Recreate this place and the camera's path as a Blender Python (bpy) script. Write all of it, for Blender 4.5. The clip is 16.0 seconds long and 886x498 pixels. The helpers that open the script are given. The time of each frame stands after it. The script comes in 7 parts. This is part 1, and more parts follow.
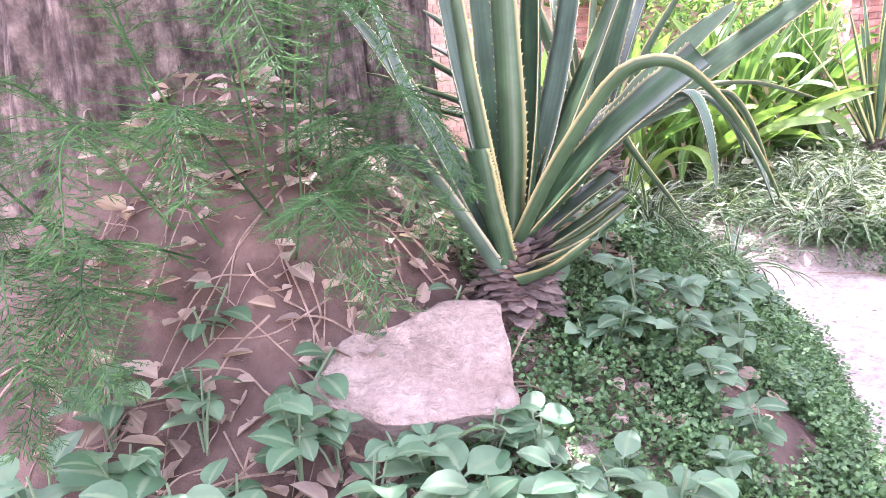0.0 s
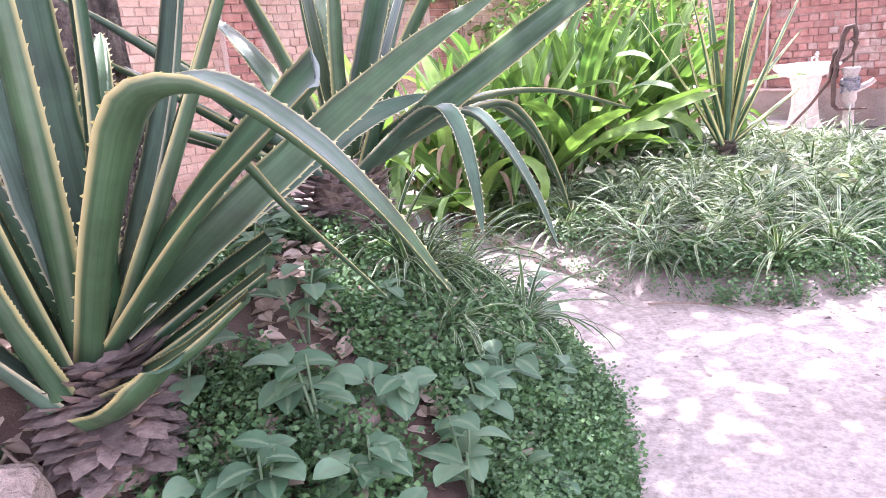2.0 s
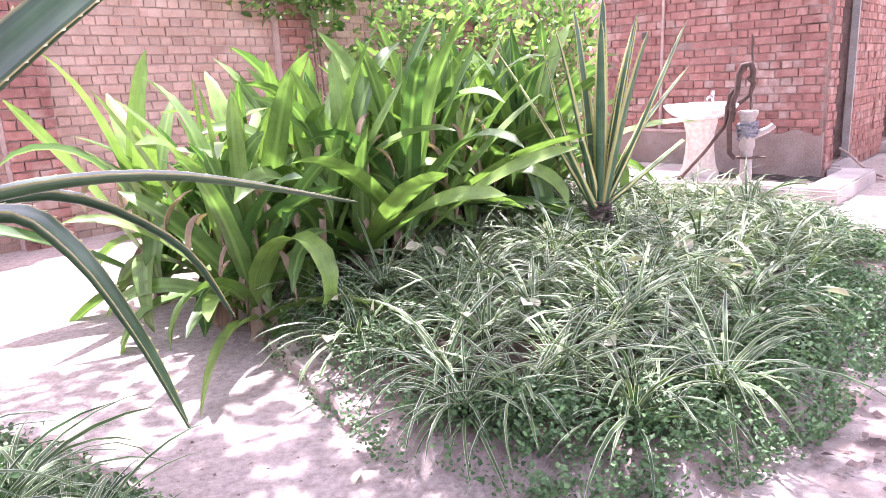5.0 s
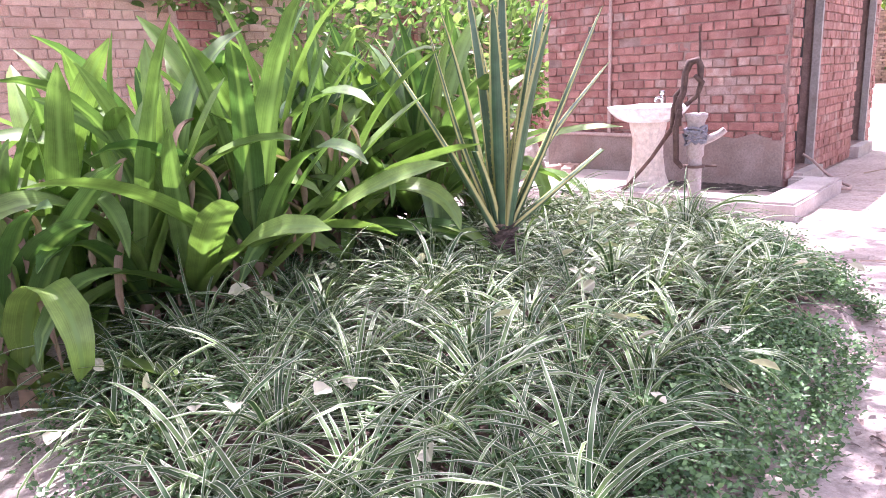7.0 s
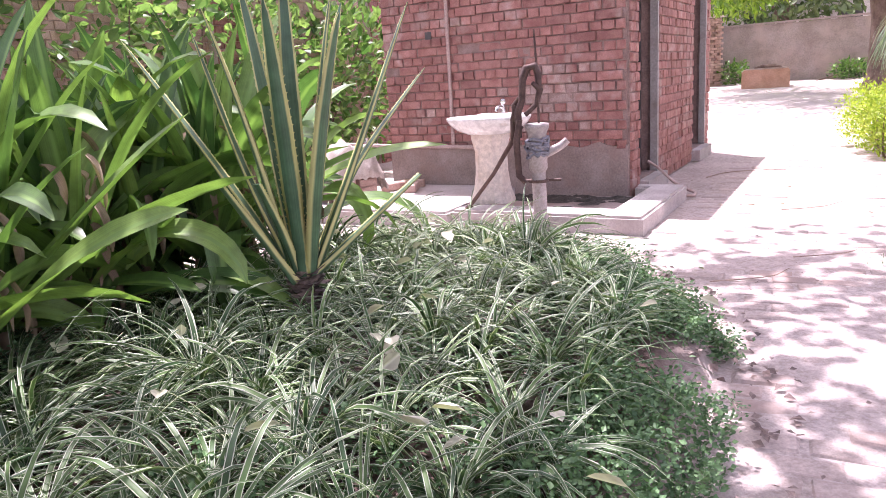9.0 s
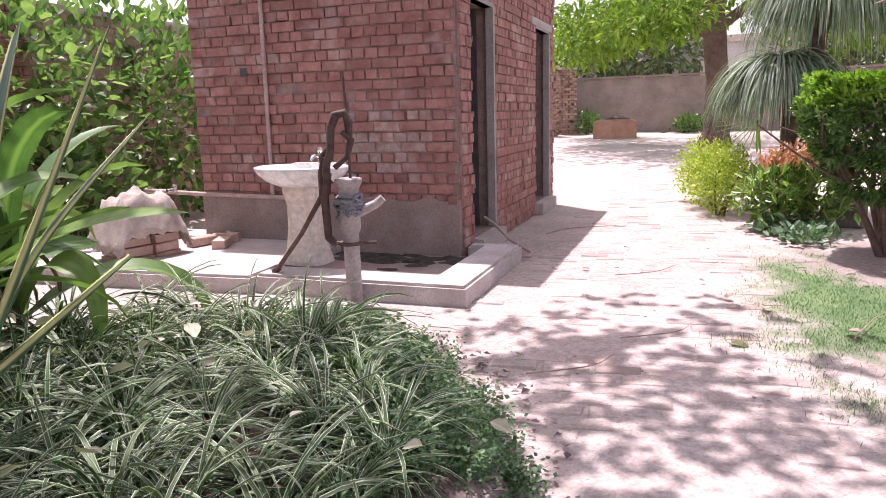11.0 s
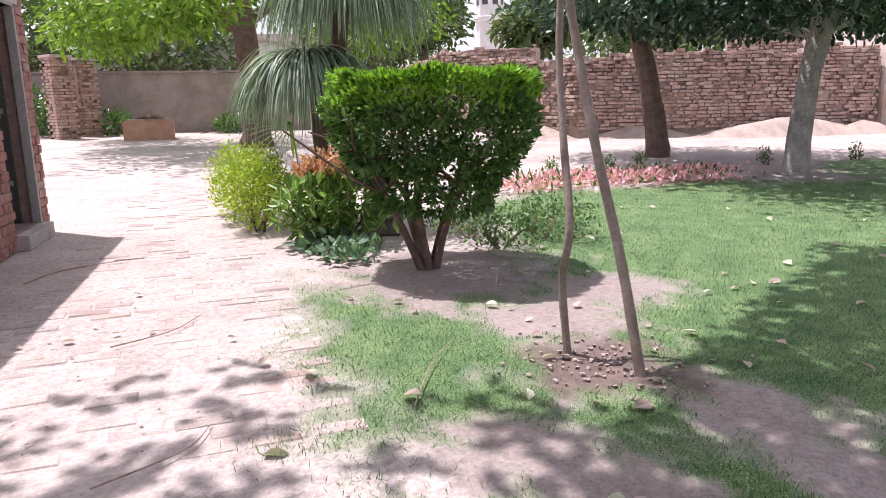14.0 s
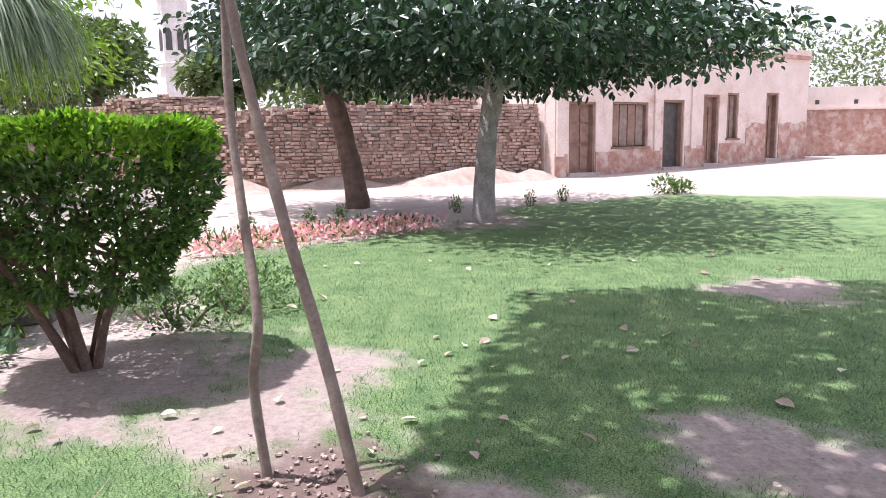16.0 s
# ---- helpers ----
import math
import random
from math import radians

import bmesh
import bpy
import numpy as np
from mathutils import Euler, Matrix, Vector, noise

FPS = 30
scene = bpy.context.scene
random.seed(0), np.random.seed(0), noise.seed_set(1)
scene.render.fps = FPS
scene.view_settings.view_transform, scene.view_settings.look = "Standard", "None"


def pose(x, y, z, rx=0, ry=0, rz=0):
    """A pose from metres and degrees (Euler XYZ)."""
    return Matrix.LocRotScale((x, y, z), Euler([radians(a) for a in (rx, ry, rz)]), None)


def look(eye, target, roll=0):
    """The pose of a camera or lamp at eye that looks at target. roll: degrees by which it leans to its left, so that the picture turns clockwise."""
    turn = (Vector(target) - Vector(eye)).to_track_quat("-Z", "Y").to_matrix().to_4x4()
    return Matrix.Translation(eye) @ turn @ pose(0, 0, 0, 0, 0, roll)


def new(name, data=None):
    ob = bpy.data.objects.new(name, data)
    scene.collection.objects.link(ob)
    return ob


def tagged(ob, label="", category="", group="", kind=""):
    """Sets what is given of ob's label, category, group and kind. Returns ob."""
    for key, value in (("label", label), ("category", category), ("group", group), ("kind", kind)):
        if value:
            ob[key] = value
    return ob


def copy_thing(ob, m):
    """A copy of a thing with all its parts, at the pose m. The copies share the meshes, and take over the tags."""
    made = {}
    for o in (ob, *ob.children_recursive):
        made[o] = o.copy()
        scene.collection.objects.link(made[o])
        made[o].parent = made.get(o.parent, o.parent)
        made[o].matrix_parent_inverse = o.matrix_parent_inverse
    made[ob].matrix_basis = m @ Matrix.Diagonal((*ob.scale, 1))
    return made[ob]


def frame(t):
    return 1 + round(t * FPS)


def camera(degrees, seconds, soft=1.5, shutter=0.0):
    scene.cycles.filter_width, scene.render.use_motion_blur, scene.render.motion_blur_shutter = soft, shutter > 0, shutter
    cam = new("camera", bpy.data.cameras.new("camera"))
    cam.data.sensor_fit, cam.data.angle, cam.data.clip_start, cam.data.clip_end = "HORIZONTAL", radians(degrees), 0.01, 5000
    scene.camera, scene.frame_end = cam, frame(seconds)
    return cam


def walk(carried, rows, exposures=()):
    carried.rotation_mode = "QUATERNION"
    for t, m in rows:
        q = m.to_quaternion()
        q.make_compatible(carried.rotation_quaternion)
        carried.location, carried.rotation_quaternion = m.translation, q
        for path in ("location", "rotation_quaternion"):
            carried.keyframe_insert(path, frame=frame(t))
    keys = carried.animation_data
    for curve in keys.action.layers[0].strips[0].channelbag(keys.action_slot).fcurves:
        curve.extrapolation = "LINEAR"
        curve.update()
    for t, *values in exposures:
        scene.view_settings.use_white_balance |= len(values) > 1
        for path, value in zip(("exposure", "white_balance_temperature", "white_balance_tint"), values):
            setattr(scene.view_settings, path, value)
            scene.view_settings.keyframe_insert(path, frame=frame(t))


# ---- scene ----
cam = camera(65.0, 16.0, soft=0.9)
PATH = [
    (0, (1.045, 0.347, 1.179), (0.898, 2.282, 0.695), -4.5),
    (0.5, (1.151, 0.496, 1.195), (1.115, 2.432, 0.695), -4.7),
    (1, (1.332, 0.635, 1.184), (1.233, 2.565, 0.669), -4.5),
    (1.5, (1.502, 0.785, 1.185), (1.508, 2.718, 0.674), -4.6),
    (2, (1.661, 1.013, 1.173), (1.764, 2.942, 0.656), -4.8),
    (2.5, (1.792, 1.212, 1.163), (1.949, 3.144, 0.672), -5.6),
    (3, (1.95, 1.366, 1.219), (2.037, 3.301, 0.719), -3.0),
    (3.5, (2.101, 1.566, 1.216), (2.235, 3.489, 0.683), -3.3),
    (4, (2.229, 1.803, 1.272), (2.456, 3.725, 0.767), -3.8),
    (4.2, (2.27, 1.88, 1.259), (2.553, 3.797, 0.764), -3.4),
    (6.3, (3.002, 2.713, 1.145), (3.344, 4.629, 0.683), -3.2),
    (6.5, (3.052, 2.749, 1.15), (3.395, 4.664, 0.685), -3.7),
    (7, (3.25, 2.896, 1.145), (3.615, 4.805, 0.673), -3.0),
    (7.5, (3.385, 3.016, 1.15), (3.873, 4.907, 0.717), -3.0),
    (8, (3.492, 3.183, 1.144), (4.107, 5.032, 0.693), -2.3),
    (8.5, (3.591, 3.308, 1.139), (4.281, 5.123, 0.659), -2.9),
    (8.7, (3.649, 3.374, 1.132), (4.343, 5.188, 0.654), -3.6),
    (10.8, (4.338, 3.836, 1.194), (5.315, 5.536, 0.803), -2.0),
    (11, (4.43, 3.893, 1.17), (5.475, 5.555, 0.789), -1.6),
    (11.5, (4.611, 4.012, 1.171), (5.837, 5.537, 0.756), -1.5),
    (12, (4.771, 4.105, 1.197), (6.217, 5.43, 0.806), -1.6),
    (12.5, (4.971, 4.22, 1.185), (6.502, 5.45, 0.807), -1.4),
    (13, (5.175, 4.296, 1.181), (6.761, 5.445, 0.773), 0.0),
    (13.5, (5.409, 4.421, 1.179), (7.115, 5.375, 0.756), 0.4),
    (14, (5.606, 4.52, 1.181), (7.414, 5.267, 0.767), -1.0),
    (14.5, (5.841, 4.538, 1.195), (7.674, 5.239, 0.808), -1.4),
    (15, (6.019, 4.5, 1.218), (7.918, 5.02, 0.866), -0.5),
    (15.5, (6.155, 4.528, 1.237), (8.123, 4.735, 0.944), 0.2),
    (16, (6.24, 4.574, 1.213), (8.218, 4.517, 0.922), -0.9),
]
walk(cam, [(t, look(eye, target, roll)) for t, eye, target, roll in PATH],
     exposures=[(0.0, 2.98, 6150, 39), (1.5, 2.7, 6100, 37), (2.5, 2.32, 6100, 34), (4.2, 2.3, 6200, 37), (7.0, 2.0, 6150, 42), (8.7, 1.56, 6250, 38), (10.8, 0.84, 6500, 33), (13.0, 0.5, 6350, 24), (16.0, 0.78, 6200, 23)])

# ---- world and sun ----
SUN_EL, SUN_AZ = radians(71), radians(4)      # azimuth turned from +y towards +x
world = bpy.data.worlds.new("sky")
scene.world = world
world.use_nodes = True
wn = world.node_tree.nodes
sky = wn.new("ShaderNodeTexSky")
sky.sky_type = "NISHITA"
sky.sun_disc = False
sky.sun_elevation = SUN_EL
sky.sun_rotation = SUN_AZ
sky.dust_density = 4.0
wn["Background"].inputs[1].default_value = 0.15
haze = wn.new("ShaderNodeMix")
haze.data_type = "RGBA"
haze.inputs["Factor"].default_value = 0.5
haze.inputs["B"].default_value = (6.0, 6.0, 6.1, 1)         # the white haze of a hot day
world.node_tree.links.new(sky.outputs[0], haze.inputs["A"])
world.node_tree.links.new(haze.outputs["Result"], wn["Background"].inputs[0])
sun_data = bpy.data.lights.new("sun", "SUN")
sun_data.energy = 4.3
sun_data.angle = radians(0.55)
sun_data.color = (1.0, 0.975, 0.935)
sun = new("sun", sun_data)
sun_dir = Vector((math.sin(SUN_AZ) * math.cos(SUN_EL), math.cos(SUN_AZ) * math.cos(SUN_EL), math.sin(SUN_EL)))
sun.matrix_world = look((0, 0, 30), Vector((0, 0, 30)) - sun_dir)

# ---- materials ----
def links_of(m):
    return m.node_tree.nodes, m.node_tree.links


def colour_mix(m, a, b, factor_socket, lo=0.35, hi=0.65):
    n, l = links_of(m)
    ramp = n.new("ShaderNodeValToRGB")
    ramp.color_ramp.elements[0].position, ramp.color_ramp.elements[1].position = lo, hi
    ramp.color_ramp.elements[0].color, ramp.color_ramp.elements[1].color = (*a, 1), (*b, 1)
    l.new(factor_socket, ramp.inputs[0])
    return ramp.outputs[0]


def noise_node(m, coord, scale, detail=5.0, rough=0.6):
    n, l = links_of(m)
    t = n.new("ShaderNodeTexNoise")
    t.inputs["Scale"].default_value, t.inputs["Detail"].default_value, t.inputs["Roughness"].default_value = scale, detail, rough
    l.new(coord, t.inputs["Vector"])
    return t.outputs["Fac"]


def mixed(m, kind, fac, a, b):
    n, l = links_of(m)
    x = n.new("ShaderNodeMix")
    x.data_type, x.blend_type = "RGBA", kind
    for sock, v in ((x.inputs["Factor"], fac), (x.inputs["A"], a), (x.inputs["B"], b)):
        if isinstance(v, (int, float)):
            sock.default_value = v
        elif isinstance(v, tuple):
            sock.default_value = (*v, 1)
        else:
            l.new(v, sock)
    return x.outputs["Result"]


def surface(name, a, b, scale=6.0, fine=60.0, rough=0.85, bump=0.4, dist=0.01, stain=None, stain_scale=0.8, stain_at=(0.5, 0.7),
            random_by=None, spread=0.35, metal=0.0):
    """A rough two-scale surface: colour from a to b, finer grain, an optional larger stain, and variation from piece to piece."""
    m = bpy.data.materials.new(name)
    m.use_nodes = True
    n, l = links_of(m)
    bsdf = n["Principled BSDF"]
    geo = n.new("ShaderNodeNewGeometry")
    pos = geo.outputs["Position"]
    col = colour_mix(m, a, b, noise_node(m, pos, scale))
    grain = noise_node(m, pos, fine, 4, 0.7)
    dark = colour_mix(m, (0.72, 0.72, 0.72), (1.18, 1.18, 1.18), grain, 0.3, 0.7)
    col = mixed(m, "MULTIPLY", 1.0, col, dark)
    if stain:
        big = n.new("ShaderNodeValToRGB")
        big.color_ramp.elements[0].position, big.color_ramp.elements[1].position = stain_at
        l.new(noise_node(m, pos, stain_scale, 6, 0.65), big.inputs[0])
        col = mixed(m, "MIX", big.outputs[0], col, stain)
    if random_by:
        if random_by == "object":
            rnd = n.new("ShaderNodeObjectInfo").outputs["Random"]
        else:
            rnd = geo.outputs["Random Per Island"]
        tone = colour_mix(m, (1 - spread,) * 3, (1 + spread, 1 + spread * 0.9, 1 + spread * 0.85), rnd, 0.0, 1.0)
        col = mixed(m, "MULTIPLY", 1.0, col, tone)
    l.new(col, bsdf.inputs["Base Color"])
    bsdf.inputs["Roughness"].default_value = rough
    bsdf.inputs["Metallic"].default_value = metal
    if bump:
        bn = n.new("ShaderNodeBump")
        bn.inputs["Strength"].default_value, bn.inputs["Distance"].default_value = bump, dist
        h = n.new("ShaderNodeMath")
        h.operation = "ADD"
        l.new(noise_node(m, pos, scale * 3, 6, 0.65), h.inputs[0])
        l.new(grain, h.inputs[1])
        l.new(h.outputs[0], bn.inputs["Height"])
        l.new(bn.outputs[0], bsdf.inputs["Normal"])
    return m


def leafy(name, a, b, edge=None, edge_at=0.3, centre=None, rough=0.5, translucent=0.3, back=None, spread=0.3, streak=0.0, noise_scale=9.0):
    """A leaf: colour varied leaf by leaf, an optional pale margin or midrib by the leaf's own across coordinate, light passing through."""
    m = bpy.data.materials.new(name)
    m.use_nodes = True
    n, l = links_of(m)
    bsdf = n["Principled BSDF"]
    geo = n.new("ShaderNodeNewGeometry")
    own = n.new("ShaderNodeMath")
    own.operation = "ADD"
    l.new(geo.outputs["Random Per Island"], own.inputs[0])
    l.new(n.new("ShaderNodeObjectInfo").outputs["Random"], own.inputs[1])
    rnd = n.new("ShaderNodeMath")
    rnd.operation = "FRACT"
    l.new(own.outputs[0], rnd.inputs[0])
    rnd = rnd.outputs[0]
    col = colour_mix(m, a, b, rnd, 0.0, 1.0)
    patch = colour_mix(m, (1 - spread,) * 3, (1 + spread,) * 3, noise_node(m, geo.outputs["Position"], noise_scale, 4), 0.3, 0.7)
    col = mixed(m, "MULTIPLY", 1.0, col, patch)
    if edge or centre or streak:
        uv = n.new("ShaderNodeUVMap")
        sep = n.new("ShaderNodeSeparateXYZ")
        l.new(uv.outputs[0], sep.inputs[0])
        off = n.new("ShaderNodeMath")
        off.operation = "SUBTRACT"
        off.inputs[1].default_value = 0.5
        l.new(sep.outputs[0], off.inputs[0])
        ab = n.new("ShaderNodeMath")
        ab.operation = "ABSOLUTE"
        l.new(off.outputs[0], ab.inputs[0])
        if streak:
            sc = n.new("ShaderNodeMapping")
            sc.inputs["Scale"].default_value = (30, 0.7, 1)
            l.new(uv.outputs[0], sc.inputs[0])
            st = colour_mix(m, (1 - streak,) * 3, (1 + streak,) * 3, noise_node(m, sc.outputs[0], 1.0, 3), 0.3, 0.7)
            col = mixed(m, "MULTIPLY", 1.0, col, st)
        if centre:
            r = n.new("ShaderNodeValToRGB")
            r.color_ramp.elements[0].position, r.color_ramp.elements[1].position = 0.04, 0.12
            r.color_ramp.elements[0].color, r.color_ramp.elements[1].color = (1, 1, 1, 1), (0, 0, 0, 1)
            l.new(ab.outputs[0], r.inputs[0])
            col = mixed(m, "MIX", r.outputs[0], col, centre)
        if edge:
            r = n.new("ShaderNodeValToRGB")
            r.color_ramp.elements[0].position, r.color_ramp.elements[1].position = edge_at - 0.03, edge_at + 0.03
            l.new(ab.outputs[0], r.inputs[0])
            col = mixed(m, "MIX", r.outputs[0], col, edge)
    l.new(col, bsdf.inputs["Base Color"])
    bsdf.inputs["Roughness"].default_value = rough
    if translucent:
        tr = n.new("ShaderNodeBsdfTranslucent")
        lit = mixed(m, "MULTIPLY", 1.0, col, (1.0, 1.15, 0.6))
        l.new(lit, tr.inputs[0])
        mx = n.new("ShaderNodeMixShader")
        mx.inputs[0].default_value = translucent
        l.new(bsdf.outputs[0], mx.inputs[1])
        l.new(tr.outputs[0], mx.inputs[2])
        l.new(mx.outputs[0], n["Material Output"].inputs[0])
    return m


BRICK_RED = surface("red_brick", (0.28, 0.122, 0.104), (0.42, 0.22, 0.19), 9, 90, 0.9, 0.6, 0.008, (0.47, 0.36, 0.32), 3.4, (0.54, 0.72), "object", 0.16)
BRICK_RED_ISLAND = surface("red_brick_joined", (0.28, 0.122, 0.104), (0.42, 0.22, 0.19), 9, 90, 0.9, 0.6, 0.008, (0.47, 0.36, 0.32), 3.4, (0.54, 0.72), "island", 0.16)
BRICK_WORN = surface("lime_stained_brick", (0.35, 0.22, 0.19), (0.52, 0.4, 0.36), 12, 90, 0.95, 0.7, 0.008, (0.33, 0.18, 0.155), 9.0, (0.5, 0.66), "object", 0.2)
BRICK_PINK = surface("pink_brick", (0.43, 0.275, 0.225), (0.54, 0.385, 0.325), 7, 90, 0.9, 0.5, 0.006, (0.6, 0.47, 0.42), 1.6, (0.5, 0.75), "object", 0.14)
BRICK_PINK_ISLAND = surface("pink_brick_joined", (0.43, 0.275, 0.225), (0.54, 0.385, 0.325), 7, 90, 0.9, 0.5, 0.006, (0.6, 0.47, 0.42), 1.6, (0.5, 0.75), "island", 0.14)
BRICK_OLD = surface("old_mud_brick", (0.36, 0.23, 0.19), (0.56, 0.41, 0.35), 5, 60, 0.95, 0.8, 0.02, (0.52, 0.42, 0.36), 1.0, (0.45, 0.7), "island", 0.3)
MORTAR = surface("dusty_mortar", (0.24, 0.165, 0.145), (0.36, 0.26, 0.23), 12, 80, 0.95, 0.5, 0.006)
MORTAR_PALE = surface("pale_mortar", (0.5, 0.4, 0.36), (0.6, 0.5, 0.45), 12, 80, 0.95, 0.5, 0.006)
MUD = surface("dry_mud", (0.33, 0.255, 0.215), (0.45, 0.365, 0.32), 4, 50, 0.95, 0.7, 0.02, (0.5, 0.4, 0.34), 1.2)
PLASTER_BASE = surface("grey_cement_plaster", (0.27, 0.212, 0.188), (0.37, 0.3, 0.272), 4, 60, 0.9, 0.35, 0.006, (0.3, 0.2, 0.17), 2.5, (0.5, 0.75))
CONCRETE = surface("pale_concrete", (0.42, 0.37, 0.35), (0.55, 0.5, 0.48), 3, 70, 0.9, 0.35, 0.005, (0.36, 0.3, 0.28), 1.6, (0.55, 0.75))
MOSS = surface("black_wet_moss", (0.035, 0.03, 0.025), (0.1, 0.085, 0.07), 14, 80, 0.9, 0.9, 0.02)
DOOR_FRAME = surface("grey_painted_frame", (0.3, 0.29, 0.28), (0.4, 0.38, 0.37), 3, 50, 0.7, 0.25, 0.004, (0.22, 0.19, 0.17), 3.0)
# dark metal doors, and the shade painted into holes, windows and one doorway
DARK_DOOR_AND_GAP = surface("dark_iron_and_gap_shade", (0.05, 0.05, 0.05), (0.09, 0.085, 0.08), 5, 60, 0.6, 0.2, 0.003)
WOOD_OLD = surface("weathered_door_wood", (0.2, 0.12, 0.09), (0.33, 0.22, 0.17), 3, 40, 0.85, 0.5, 0.006)
WOOD_GREY = surface("bleached_pole_wood", (0.22, 0.17, 0.14), (0.34, 0.27, 0.23), 6, 50, 0.9, 0.6, 0.006, (0.2, 0.14, 0.11), 4.0)
PLASTER_PINK = surface("faded_pink_plaster", (0.68, 0.57, 0.51), (0.78, 0.68, 0.62), 1.2, 30, 0.92, 0.3, 0.01, (0.5, 0.34, 0.27), 0.7, (0.56, 0.7))
PLASTER_WHITE = surface("whitewashed_plaster", (0.62, 0.58, 0.55), (0.75, 0.72, 0.7), 1.5, 30, 0.9, 0.2, 0.01)
BRICK_FACADE = surface("flaking_brick_dado", (0.4, 0.2, 0.15), (0.52, 0.36, 0.3), 6, 40, 0.95, 0.8, 0.02, (0.58, 0.47, 0.41), 2.5, (0.5, 0.62))
WALL_GREY = surface("dusty_grey_wall", (0.27, 0.22, 0.2), (0.36, 0.3, 0.28), 2, 30, 0.95, 0.5, 0.02, (0.4, 0.31, 0.28), 1.5)
PORCELAIN = surface("stained_porcelain", (0.74, 0.72, 0.7), (0.8, 0.79, 0.77), 3, 20, 0.22, 0.0, 0.0, (0.6, 0.52, 0.45), 6.0, (0.62, 0.8))
PEDESTAL = surface("cream_pedestal", (0.66, 0.58, 0.5), (0.74, 0.67, 0.6), 4, 30, 0.45, 0.1, 0.002, (0.5, 0.38, 0.3), 5.0, (0.55, 0.75))
CHROME = surface("dull_chrome", (0.6, 0.6, 0.6), (0.75, 0.75, 0.75), 20, 60, 0.25, 0.0, 0.0, metal=0.9)
IRON = surface("rusty_cast_iron", (0.075, 0.045, 0.04), (0.14, 0.09, 0.075), 20, 90, 0.7, 0.4, 0.003, metal=0.3)
STEEL_PIPE = surface("grey_painted_pipe", (0.36, 0.31, 0.3), (0.46, 0.41, 0.4), 10, 60, 0.6, 0.2, 0.002, (0.25, 0.16, 0.13), 8.0, (0.6, 0.75), metal=0.2)
PIPE_PINK = surface("dusty_supply_pipe", (0.42, 0.3, 0.27), (0.52, 0.4, 0.36), 10, 60, 0.7, 0.2, 0.002)
RAG = surface("grey_blue_rag", (0.16, 0.16, 0.19), (0.3, 0.3, 0.34), 30, 90, 0.95, 0.4, 0.004)
SACK = surface("grey_jute_sack", (0.36, 0.31, 0.27), (0.5, 0.44, 0.39), 8, 120, 0.95, 0.6, 0.01)
ROCK = surface("pitted_pink_rock", (0.3, 0.225, 0.195), (0.47, 0.38, 0.335), 5, 45, 0.92, 1.0, 0.02, (0.3, 0.21, 0.18), 6.0, (0.6, 0.72))
ROCK_GREY = surface("grey_rock", (0.16, 0.14, 0.14), (0.26, 0.23, 0.22), 5, 45, 0.92, 0.8, 0.02)
BARK = surface("furrowed_grey_bark", (0.085, 0.062, 0.053), (0.34, 0.27, 0.235), 15, 55, 0.95, 1.0, 0.03, (0.09, 0.065, 0.055), 3.0)


def furrow(m, lines, depth):
    """Upright dark furrows, as bark has."""
    n, l = links_of(m)
    bsdf = n["Principled BSDF"]
    geo = n.new("ShaderNodeNewGeometry")
    sc = n.new("ShaderNodeMapping")
    sc.inputs["Scale"].default_value = (1, 1, 0.2)
    l.new(geo.outputs["Position"], sc.inputs[0])
    cracks = colour_mix(m, (depth,) * 3, (1.25,) * 3, noise_node(m, sc.outputs[0], lines, 5, 0.7), 0.4, 0.58)
    base = bsdf.inputs["Base Color"].links[0].from_socket
    l.new(mixed(m, "MULTIPLY", 1.0, base, cracks), bsdf.inputs["Base Color"])


furrow(BARK, 26, 0.48)
BARK_BROWN = surface("brown_bark", (0.14, 0.09, 0.07), (0.23, 0.16, 0.13), 8, 50, 0.95, 0.9, 0.02)
BARK_WHITE = surface("limewashed_bark", (0.3, 0.28, 0.26), (0.46, 0.44, 0.42), 5, 40, 0.95, 0.7, 0.02, (0.2, 0.16, 0.14), 2.0)
PLANTER = surface("orange_brick_planter", (0.45, 0.25, 0.17), (0.55, 0.33, 0.24), 4, 40, 0.95, 0.5, 0.01)
STEM_SCALES = surface("dead_leaf_base", (0.17, 0.13, 0.12), (0.33, 0.26, 0.23), 14, 60, 0.95, 0.6, 0.01, None, 1, (0, 1), "island", 0.4)
PATH_BRICK = surface("dusty_paving_brick", (0.39, 0.322, 0.29), (0.52, 0.445, 0.41), 5, 70, 0.95, 0.5, 0.008, (0.36, 0.27, 0.235), 1.7, (0.5, 0.68), "object", 0.16)
PATH_BRICK_ISLAND = surface("dusty_paving_brick_joined", (0.39, 0.322, 0.29), (0.52, 0.445, 0.41), 5, 70, 0.95, 0.5, 0.008, (0.36, 0.27, 0.235), 1.7, (0.5, 0.68), "island", 0.16)
DRY_LEAF = leafy("dry_fallen_leaf", (0.27, 0.19, 0.155), (0.52, 0.42, 0.36), centre=(0.45, 0.36, 0.29), rough=0.8, translucent=0.15)
PALE_LEAF = leafy("pale_fallen_leaf", (0.42, 0.42, 0.3), (0.58, 0.56, 0.44), centre=(0.6, 0.6, 0.45), rough=0.7, translucent=0.15)
AGAVE = leafy("agave_leaf", (0.032, 0.08, 0.04), (0.06, 0.115, 0.055), edge=(0.6, 0.55, 0.27), edge_at=0.462, rough=0.38, translucent=0.06, streak=0.25)
